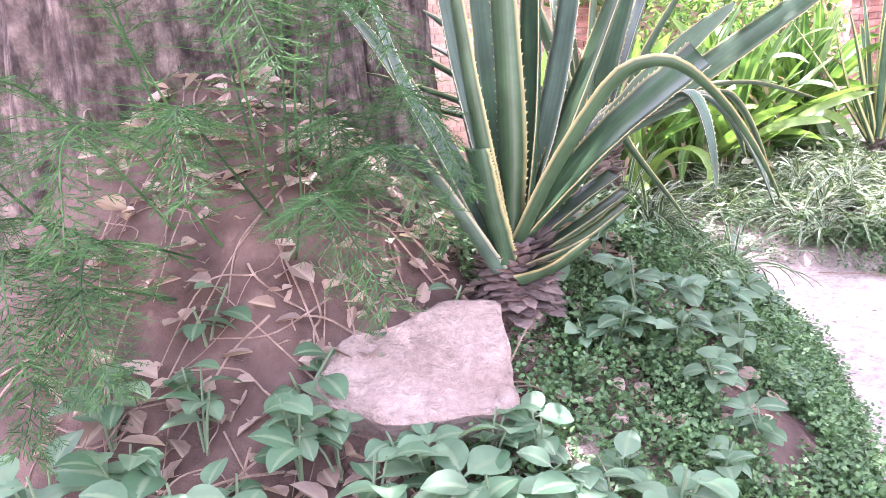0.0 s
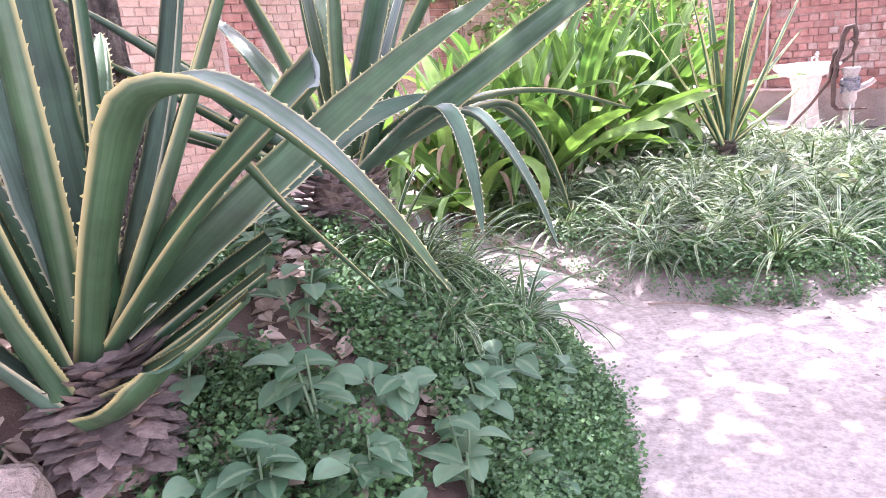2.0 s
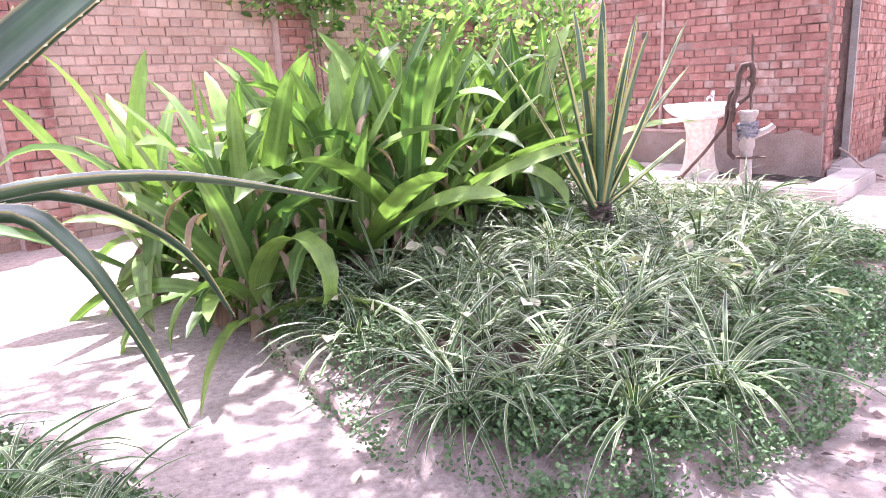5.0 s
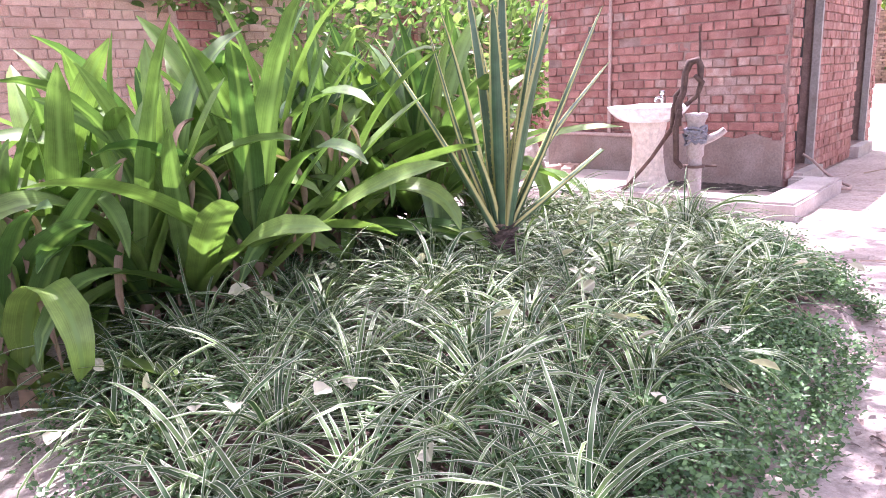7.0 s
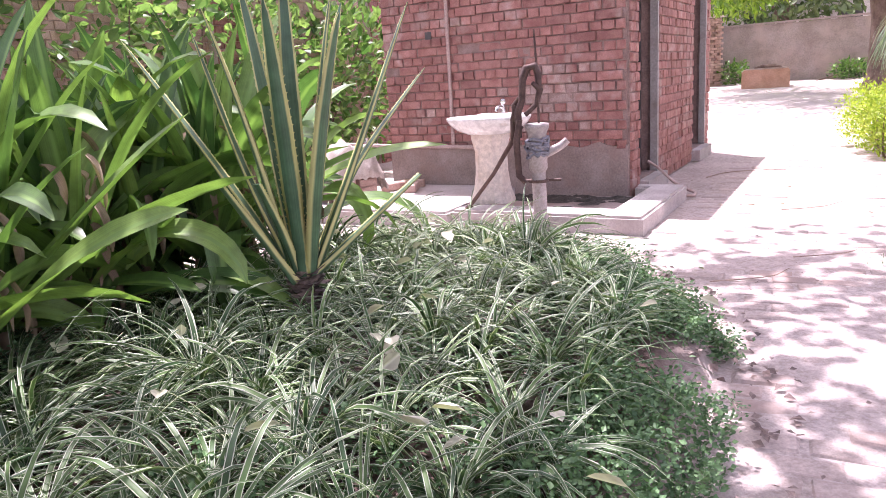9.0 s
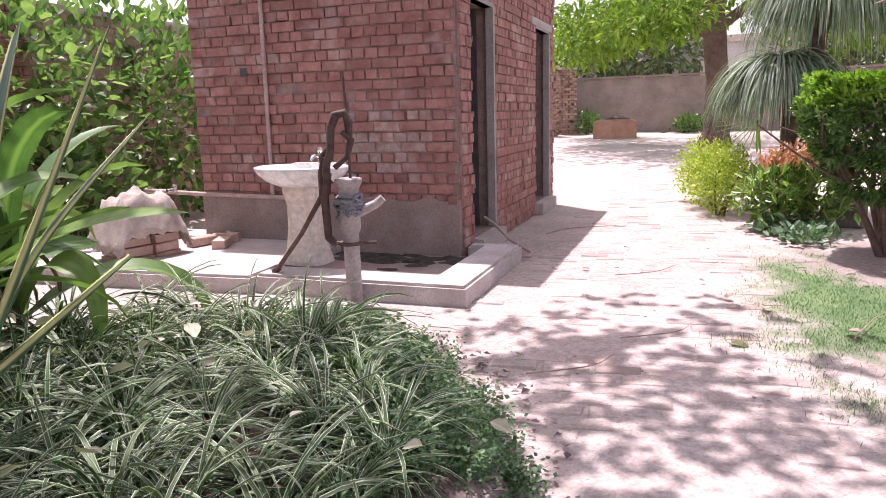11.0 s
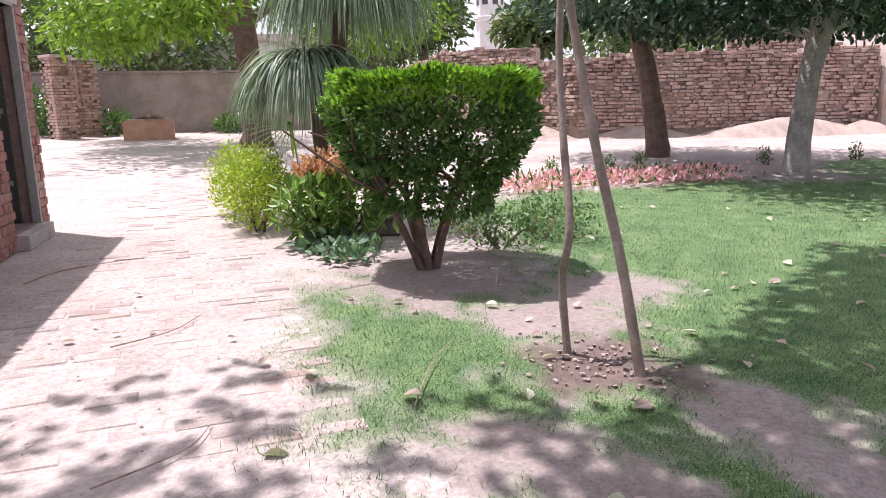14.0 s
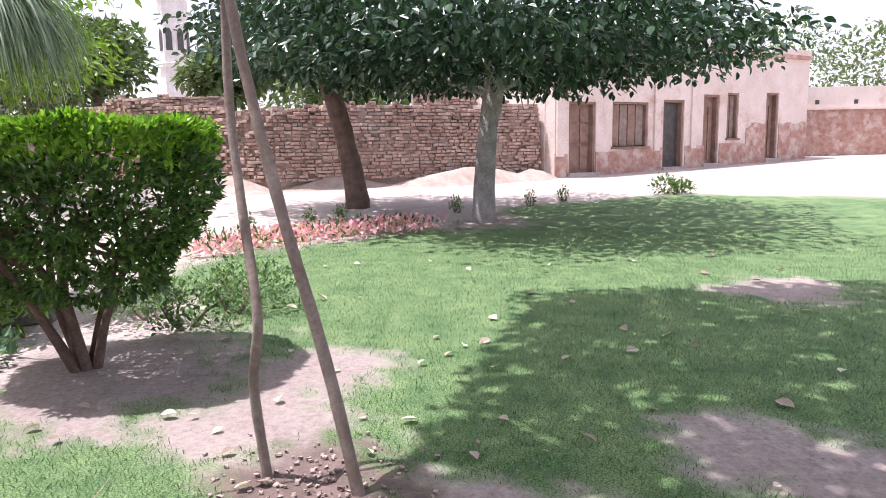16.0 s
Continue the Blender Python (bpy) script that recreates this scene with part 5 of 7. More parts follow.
A1 = (1.10, 2.19, 0.62)
agave("agave", "large green agave with toothed cream-edged leaves on the mound", A1, [
    ([(1.09, 2.17, 0.72), (1.2, 2.06, 0.95), (1.32, 1.94, 1.14), (1.396, 1.892, 1.18), (1.47, 1.893, 1.16), (1.56, 1.925, 1.08), (1.645, 1.96, 0.97), (1.721, 2.0, 0.842)], 0.085, False, False),
    ([(1.12, 2.22, 0.76), (1.24, 2.26, 0.91), (1.35, 2.292, 1.02), (1.385, 2.3, 1.03), (1.45, 2.32, 0.93), (1.61, 2.378, 0.72)], 0.055, False, False),
    ([(1.13, 2.2, 0.78), (1.35, 2.58, 0.92), (1.56, 2.92, 1.03), (1.76, 3.06, 1.09)], 0.1, False, True, -0.5),
    ([(1.14, 2.2, 0.76), (1.4, 2.5, 0.97), (1.72, 2.86, 1.2), (2.0, 3.15, 1.36)], 0.1, False, False, -0.5),
    ([(1.12, 2.2, 0.75), (1.34, 2.12, 0.99), (1.557, 2.06, 1.172)], 0.14, True, False, -0.5),
    ([(1.15, 2.22, 0.72), (1.28, 2.3, 0.8), (1.4, 2.34, 0.87)], 0.075, True, False),
    ([(1.14, 2.2, 0.68), (1.28, 2.2, 0.76), (1.41, 2.22, 0.84)], 0.07, True, False),
    ([(1.13, 2.14, 0.68), (1.27, 2.12, 0.74), (1.39, 2.13, 0.82)], 0.07, True, False),
    ([(1.11, 2.1, 0.66), (1.2, 2.04, 0.70), (1.29, 2.0, 0.77)], 0.085, True, False),
    ([(1.06, 2.12, 0.68), (0.98, 2.07, 0.82), (0.9, 2.05, 0.95), (0.85, 2.03, 1.02)], 0.075, True, True),
    ([(1.05, 2.17, 0.7), (0.92, 2.22, 0.98), (0.82, 2.27, 1.18), (0.74, 2.3, 1.45)], 0.075, False, True),
    ([(1.08, 2.11, 0.7), (1.04, 2.07, 0.85), (1.01, 2.04, 1.0)], 0.075, True, False),
    ([(1.08, 2.22, 0.74), (0.98, 2.3, 1.2), (0.9, 2.36, 1.75)], 0.09, False, True),
    ([(1.1, 2.22, 0.74), (1.06, 2.3, 1.2), (1.03, 2.36, 1.85)], 0.1, False, False),
    ([(1.1, 2.16, 0.76), (1.1, 2.14, 1.2), (1.08, 2.14, 1.85)], 0.1, False, False),
    ([(1.12, 2.2, 0.76), (1.17, 2.22, 1.2), (1.2, 2.24, 1.9)], 0.105, False, False),
    ([(1.12, 2.24, 0.76), (1.25, 2.34, 1.15), (1.36, 2.42, 1.7)], 0.1, False, True),
    ([(1.13, 2.2, 0.76), (1.3, 2.26, 1.12), (1.52, 2.32, 1.62)], 0.11, False, False),
    ([(1.08, 2.14, 0.74), (1.02, 2.1, 1.1), (0.95, 2.08, 1.7)], 0.075, False, False),
], [(100, 55, 0.8, 20), (150, 60, 0.9, 15)], 0.1, 0.075, (AGAVE, AGAVE_BLUE), 0.1, 100, "agaves on the mound")
A2 = (1.46, 3.42, 0.5)
agave("agave", "large agave on a scaly stem, cream-edged leaves bent and drooping", A2, [
    ([(1.5, 3.38, 0.82), (1.68, 3.2, 0.98), (1.79, 3.09, 1.05), (1.84, 3.03, 0.99), (1.87, 2.99, 0.84), (1.885, 2.97, 0.68)], 0.078, False, True),
    ([(1.5, 3.4, 0.84), (1.78, 3.4, 0.97), (2.02, 3.42, 1.03), (2.12, 3.42, 0.96), (2.2, 3.42, 0.8), (2.26, 3.42, 0.62)], 0.07, False, False),
    ([(1.5, 3.38, 0.84), (1.74, 3.22, 0.97), (1.88, 3.15, 1.03), (1.97, 3.1, 0.95), (2.06, 3.06, 0.78), (2.12, 3.02, 0.6)], 0.075, False, True),
    ([(1.5, 3.4, 0.84), (1.85, 3.32, 1.06), (2.21, 3.25, 1.3), (2.46, 3.2, 1.46)], 0.13, False, False, -0.9),
    ([(1.5, 3.42, 0.86), (1.85, 3.5, 1.02), (2.2, 3.62, 1.05), (2.6, 3.78, 0.94)], 0.075, False, False),
    ([(1.5, 3.44, 0.84), (1.75, 3.55, 0.98), (2.0, 3.7, 1.02), (2.2, 3.8, 0.88), (2.3, 3.84, 0.68)], 0.07, False, False),
    ([(1.48, 3.4, 0.88), (1.5, 3.4, 1.3), (1.56, 3.38, 1.95)], 0.11, False, False),
    ([(1.47, 3.42, 0.88), (1.42, 3.44, 1.3), (1.36, 3.46, 1.9)], 0.1, False, False),
    ([(1.5, 3.44, 0.88), (1.62, 3.5, 1.3), (1.8, 3.56, 1.85)], 0.11, False, False, -0.6),
    ([(1.46, 3.38, 0.86), (1.34, 3.3, 1.2), (1.16, 3.2, 1.65)], 0.1, False, False),
    ([(1.44, 3.38, 0.84), (1.25, 3.3, 1.05), (0.95, 3.18, 1.32)], 0.09, False, False),
    ([(1.44, 3.4, 0.8), (1.28, 3.42, 0.95), (1.18, 3.4, 1.08), (1.1, 3.36, 1.02)], 0.085, False, True),
    ([(1.44, 3.42, 0.82), (1.22, 3.4, 0.95), (0.9, 3.36, 1.05)], 0.085, False, False),
], [(205, 27, 0.95, 10), (190, 37, 1.0, 8), (176, 22, 0.9, 14), (217, 44, 0.9, 12), (95, 60, 0.9, 15), (130, 50, 0.9, 25), (165, 45, 0.85, 20), (60, 60, 0.9, 20), (20, 72, 1.0, 12), (340, 66, 0.9, 20)], 0.34, 0.13, (AGAVE, AGAVE_BLUE), 0.1, 200, "agaves on the mound")
A3 = (4.22, 6.3, 0.17)
agave("agave", "young upright agave with yellow-striped leaves among variegated grass", A3, [
    ([(4.18, 6.32, 0.4), (3.95, 6.46, 0.85), (3.66, 6.63, 1.38)], 0.05, False, False),
    ([(4.19, 6.33, 0.4), (4.05, 6.45, 0.85), (3.92, 6.5, 1.4)], 0.05, False, True),
    ([(4.26, 6.3, 0.4), (4.48, 6.29, 0.85), (4.76, 6.28, 1.46)], 0.07, False, False),
    ([(4.26, 6.28, 0.4), (4.5, 6.25, 0.58), (4.74, 6.22, 0.76)], 0.05, True, False),
    ([(4.25, 6.32, 0.4), (4.5, 6.38, 0.8), (4.88, 6.45, 1.2)], 0.045, False, True),
    ([(4.18, 6.26, 0.38), (4.05, 6.2, 0.6), (3.92, 6.14, 0.82)], 0.045, True, False),
    ([(4.2, 6.28, 0.4), (4.14, 6.24, 0.6), (4.06, 6.2, 0.8)], 0.045, True, False),
], [(120, 84, 1.2, 5), (60, 86, 1.25, 4), (0, 82, 1.15, 6), (250, 84, 1.1, 5), (30, 76, 1.15, 8), (170, 80, 1.1, 6), (310, 78, 1.05, 8), (90, 75, 1.0, 10)], 0.22, 0.05, (AGAVE_SMALL, AGAVE_SMALL), 0.085, 300)


# ---- broad strap-leaved lilies ----
def lily_template(seed):
    rng = np.random.default_rng(seed)
    t = thing("crinum_lily", "tall lily clump with broad glossy green strap leaves", "lily", group="lilies in the bed")
    b = Build()
    b.tube([(0, 0, -0.05), (0.01, 0, 0.12), (0, 0.01, 0.28)], [0.045, 0.042, 0.03], 8, 0.1)
    part("stem", b, CRINUM_DEAD, t, "sheathed brown stem", True)
    n = int(rng.integers(15, 19))
    for i in range(n):
        k = i / n
        az = i * 137.5 + rng.normal() * 15
        el = 28 + 58 * min(1.0, 1.25 * k) + rng.normal() * 8
        ln = rng.uniform(0.8, 1.24)
        droop = rng.choice([10, 20, 35, 60, 95, 140], p=[0.16, 0.2, 0.2, 0.18, 0.14, 0.12]) * rng.uniform(0.7, 1.25) * (1.5 - k * 0.8)
        path = arc_path((0, 0, 0.1 + 0.15 * k), az, el, ln, droop, 12, rng.uniform(1.3, 2.6))
        tt = np.linspace(0, 1, 13)
        w = rng.uniform(0.095, 0.155) * np.clip((0.45 + 2.2 * tt) * (tt < 0.25) + (tt >= 0.25) * np.sqrt(np.clip(1 - (np.maximum(tt - 0.25, 0) / 0.75) ** 2.2, 0.002, 1)), 0.01, 1)
        b = Build()
        ribbon(b, path, w * (1 + 0.05 * rng.normal(size=13)), 0.2, rng.normal() * 0.7)
        part("leaf", b, CRINUM, t, smooth=True)
    for i in range(14):
        az = rng.uniform(0, 360)
        out = rng.uniform(0.02, 0.34) if i > 5 else 0.0
        path = arc_path((out * math.cos(radians(az)), out * math.sin(radians(az)), 0.16 + 0.05 * i), az, -15, rng.uniform(0.16, 0.36), 85, 8, 0.7)
        b = Build()
        ribbon(b, path, 0.034 * np.array([0.5, 0.8, 1, 1, 0.9, 0.8, 0.9, 0.6, 0.2]), 0.45, rng.normal() * 2)
        part("withered_leaf", b, CRINUM_DEAD, t, "withered brown leaf", True)
    return t


lilies = [lily_template(500 + i) for i in range(5)]
lily_rng = np.random.default_rng(60)
lily_spots = []
for i in range(10):
    for j in range(3):
        k = i / 9
        x = 2.22 + 2.1 * k + (-0.30) * j + lily_rng.normal() * 0.07
        y = 5.62 + 1.75 * k + 0.36 * j + lily_rng.normal() * 0.07
        if (x - A3[0]) ** 2 + (y - A3[1]) ** 2 > 0.35:
            lily_spots.append((x, y))
for n, (x, y) in enumerate(lily_spots):
    m = pose(x, y, ground_z(x, y) - 0.01, lily_rng.normal() * 4, lily_rng.normal() * 4, lily_rng.uniform(0, 360)) @ Matrix.Scale(lily_rng.uniform(0.9, 1.12), 4)
    if n < 5:
        lilies[n].matrix_world = m
    else:
        c = copy_thing(lilies[n % 5], m)
        c.matrix_world = m


# ---- variegated grass tufts ----
def tuft_mesh(seed, n=70, long=0.45):
    rng = np.random.default_rng(seed)
    b = Build()
    for i in range(n):
        az = rng.uniform(0, 360)
        el = rng.uniform(32, 78)
        ln = long * rng.uniform(0.5, 1.15)
        path = arc_path((rng.normal() * 0.012, rng.normal() * 0.012, 0.0), az, el, ln, rng.uniform(70, 135), 7, rng.uniform(0.8, 1.3))
        ribbon(b, path, rng.uniform(0.009, 0.016) * np.array([0.8, 1, 1, 1, 0.95, 0.8, 0.55, 0.08]), 0.22, rng.normal() * 0.4)
    return b.mesh("spider_plant", SPIDER, True)


def tuft_leaves(seed, n=54, long=0.45):
    """The single leaves of a tuft, as meshes to be shared."""
    rng = np.random.default_rng(seed)
    out = []
    for i in range(n):
        b = Build()
        path = arc_path((rng.normal() * 0.015, rng.normal() * 0.015, 0.0), i * 137.5 + rng.normal() * 12, rng.uniform(32, 78), long * rng.uniform(0.5, 1.15), rng.uniform(70, 135), 7, rng.uniform(0.8, 1.3))
        ribbon(b, path, rng.uniform(0.009, 0.016) * np.array([0.8, 1, 1, 1, 0.95, 0.8, 0.55, 0.08]), 0.22, rng.normal() * 0.4)
        out.append(b.mesh("leaf", SPIDER, True))
    return out


tufts = [tuft_mesh(700 + i) for i in range(7)]
tuft_rng = np.random.default_rng(71)
placed = []
tries = 0
while len(placed) < 165 and tries < 9000:
    tries += 1
    x, y = tuft_rng.uniform(2.2, 6.1), tuft_rng.uniform(3.8, 7.8)
    d = depth_in(BED, x, y)
    if d < (0.3 if x > 4.1 else 0.17):
        continue
    k = (x - 2.05) / 2.2
    if y > 5.45 + 1.75 * k + 0.05 and x < 4.0:
        continue
    if any((x - p) ** 2 + (y - q) ** 2 < 0.042 for p, q in placed):
        continue
    placed.append((x, y))
MOUND_TUFTS = [(1.62, 3.3), (1.72, 3.42), (1.85, 3.5), (1.95, 3.62), (1.8, 3.72), (1.7, 3.15), (1.75, 2.92), (2.02, 3.25)]
leaf_sets = [tuft_leaves(720 + i) for i in range(4)]
for n, (x, y) in enumerate(placed + MOUND_TUFTS):
    single = n >= len(placed) or (y < 5.6 and math.hypot(x - 3.8, y - 4.6) < 1.75)
    ob = new("spider_plant", None if single else tufts[n % 7])
    if single:
        for q in leaf_sets[n % 4]:
            part("leaf", q, None, ob)
    s = tuft_rng.uniform(0.8, 1.25) * (0.82 if n >= len(placed) else 0.95)
    ob.matrix_world = pose(x, y, ground_z(x, y) - 0.01, tuft_rng.normal() * 7, tuft_rng.normal() * 7, tuft_rng.uniform(0, 360)) @ Matrix.Scale(s, 4)
    tagged(ob, "arching tuft of white-edged variegated grass leaves", "plant", "variegated tufts")


# ---- low leafy ground cover and weeds ----
def cover_patch(name, label, spots, seed, mat, size=(0.010, 0.02), per=7, height=0.09):
    rng = np.random.default_rng(seed)
    c, a, s = [], [], []
    for x, y in spots:
        z = ground_z(x, y)
        h = height * (0.45 + 0.9 * abs(noise.noise((x * 5, y * 5, 6))) + 0.3 * rng.random())
        lean = rng.normal(size=2) * 0.03
        for k in range(per):
            q = (k + rng.random()) / per
            c.append((x + lean[0] * q + rng.normal() * 0.009, y + lean[1] * q + rng.normal() * 0.009, z + h * q))
            th = rng.uniform(0, 6.283)
            a.append((math.cos(th), math.sin(th), rng.uniform(-0.1, 0.9)))
            s.append(rng.uniform(*size))
    b = Build()
    leaves(b, c, a, s, rng, 0.75, 0.12)
    return solid(name, b, mat, label, "ground cover", kind="stuff")


rng = np.random.default_rng(80)
spots = []
while len(spots) < 15000:
    x, y = rng.uniform(0.95, 2.36), rng.uniform(1.3, 4.1)
    d = depth_in(MOUND, x, y)
    if not -0.03 < d < (1.2 if 2.2 < y < 3.3 else 0.8):
        continue
    gap = noise.noise((x * 2.6, y * 2.6, 11))
    if gap < (-0.6 if d < 0.3 else -0.25) or (d > 0.7 and gap < -0.15) or (x < 1.45 and y < 2.1 and rng.random() < 0.6):
        continue
    spots.append((x, y))
cover_patch("ground_cover", "dense small-leaved dark green cover over the mound's flank", spots, 81, COVER, (0.012, 0.023))
spots = []
while len(spots) < 5200:
    x, y = rng.uniform(2.2, 6.2), rng.uniform(3.7, 7.2)
    d = depth_in(BED, x, y)
    if -0.12 < d < 0.34 and x + 0.4 * y > 4.2 and noise.noise((x * 2, y * 2, 3)) > -0.25 and (x > 3.0 or rng.random() < 0.3):
        spots.append((x, y))
more = []
while len(more) < 4200:
    x, y = rng.uniform(2.3, 6.0), rng.uniform(3.9, 7.4)
    if depth_in(BED, x, y) > 0.05 and noise.noise((x * 2.5, y * 2.5, 9)) > -0.1:
        more.append((x, y))
cover_patch("bed_cover", "small leafy weeds growing under the variegated grass", more, 84, COVER, (0.012, 0.026), 6, 0.13)
cover_patch("bed_edge_cover", "small leafy weeds along the rim of the bed", spots, 82, COVER, (0.012, 0.026), 7, 0.14)
spots = [(x + rng.normal() * 0.05, y + rng.normal() * 0.05) for x, y in [(6.0, 7.45), (5.85, 7.6), (6.1, 7.3), (6.05, 7.6), (5.7, 7.75)] for _ in range(60)]
cover_patch("weed_patch", "low green weeds at the foot of the pump", spots, 83, GRASS, (0.02, 0.045), 5, 0.06)


def weed_template(seed, n, size, spread, high):
    rng = np.random.default_rng(seed)
    t = thing("broadleaf_weed", "young weed with broad dusty green leaves", "weed", group="weeds on the mound")
    b = Build()
    tips = []
    for i in range(max(2, n // 4)):
        az = rng.uniform(0, 6.283)
        tip = (spread * 0.5 * math.cos(az) * rng.random(), spread * 0.5 * math.sin(az) * rng.random(), high * rng.uniform(0.6, 1.0))
        tips.append(tip)
        b.tube([(0, 0, -0.02), (tip[0] * 0.4, tip[1] * 0.4, tip[2] * 0.5), tip], [0.004, 0.0035, 0.0025], 5)
    part("stem", b, WEED, t)
    for i in range(n):
        tip = np.array(tips[i % len(tips)]) * rng.uniform(0.5, 1.0)
        az = i * 137.5 + rng.normal() * 20
        el = rng.uniform(-10, 40)
        L = size * rng.uniform(0.65, 1.2)
        path = arc_path(tip, az, el, L * 1.25, 50, 7, 1.2)
        w = L * 0.8 * np.array([0.05, 0.1, 0.75, 1.0, 0.98, 0.82, 0.5, 0.04])
        b = Build()
        ribbon(b, path, w, 0.1, rng.normal() * 0.3)
        part("leaf", b, WEED, t, smooth=True)
    return t


weeds = [weed_template(600 + i, (8, 12, 10, 14)[i], (0.07, 0.075, 0.06, 0.08)[i], 0.16, (0.13, 0.2, 0.15, 0.25)[i]) for i in range(4)]
WEEDS = [(1.25, 1.55, 1), (1.38, 1.62, 3), (1.12, 1.5, 1), (1.55, 2.22, 3), (1.62, 2.1, 1), (1.45, 2.3, 3), (1.36, 2.14, 1), (1.28, 2.08, 2), (1.8, 2.55, 1), (1.88, 2.7, 3), (1.95, 2.45, 0), (1.7, 1.95, 3),
         (0.62, 1.6, 1), (1.0, 1.66, 3), (1.12, 1.7, 3), (0.92, 1.55, 1), (1.02, 1.5, 3), (1.18, 1.6, 3), (0.78, 1.5, 3), (0.52, 1.5, 0), (0.72, 1.45, 2), (0.9, 2.02, 0), (1.05, 1.8, 0), (0.35, 1.35, 1), (0.85, 1.62, 2), (2.1, 3.55, 3), (2.0, 3.72, 1), (2.08, 3.4, 2), (1.62, 2.85, 2), (1.3, 1.75, 0),
         (1.15, 3.3, 3), (1.04, 3.24, 1), (1.22, 3.42, 3), (1.1, 3.12, 1), (1.3, 3.2, 2), (1.25, 2.85, 3), (1.4, 2.6, 1), (0.45, 1.42, 3), (0.58, 1.36, 1), (0.3, 1.5, 3), (0.7, 1.62, 3), (0.42, 1.62, 1), (0.2, 1.42, 3), (0.32, 1.28, 1), (0.5, 1.28, 3), (0.22, 1.62, 1), (0.6, 1.75, 0), (0.38, 1.8, 0), (0.85, 1.4, 3), (1.62, 2.45, 3), (1.75, 2.3, 1), (1.9, 2.25, 2), (0.98, 1.42, 3), (1.08, 1.62, 0), (1.2, 2.3, 1), (0.75, 1.85, 0), (2.05, 2.9, 0), (1.52, 1.78, 2)]
wrng = np.random.default_rng(90)
for n, (x, y, k) in enumerate(WEEDS):
    m = pose(x, y, ground_z(x, y) - 0.005, wrng.normal() * 6, wrng.normal() * 6, wrng.uniform(0, 360)) @ Matrix.Scale(wrng.uniform(0.8, 1.15), 4)
    first = [i for i, q in enumerate(WEEDS) if q[2] == k][0]
    if n == first:
        weeds[k].matrix_world = m
    else:
        c = copy_thing(weeds[k], m)
        c.matrix_world = m


# ---- feathery asparagus fern ----
def fern_spray(route, seed):
    rng = np.random.default_rng(seed)
    b = Build()
    path = smooth_path(route, 34)
    b.tube(path, np.linspace(0.004, 0.0012, len(path)), 4)
    d, side, up = frames_along(path)
    c, a, s = [], [], []
    for i in range(4, len(path)):
        for sg in (-1, 1):
            k = i / len(path)
            ln = 0.17 * (1 - abs(k - 0.45) * 1.2) * rng.uniform(0.7, 1.2)
            dirn = side[i] * sg + d[i] * 0.5 + up[i] * rng.normal() * 0.25 - np.array([0, 0, 0.25])
            dirn /= np.linalg.norm(dirn)
            end = path[i] + dirn * ln
            b.tube([path[i], end], [0.0013, 0.0006], 3, cap=False)
            perp = np.cross(dirn, (0.2, 0.1, 1.0))
            for q in np.linspace(0.05, 1.0, 22):
                for sg2 in (-1, 1):
                    c.append(path[i] + dirn * ln * q)
                    a.append(perp * sg2 + dirn * 0.9 + rng.normal(size=3) * 0.35)
                    s.append(rng.uniform(0.016, 0.032) * (1.15 - 0.6 * q))
    leaves(b, c, a, s, rng, 0.11, 0.0)
    return b


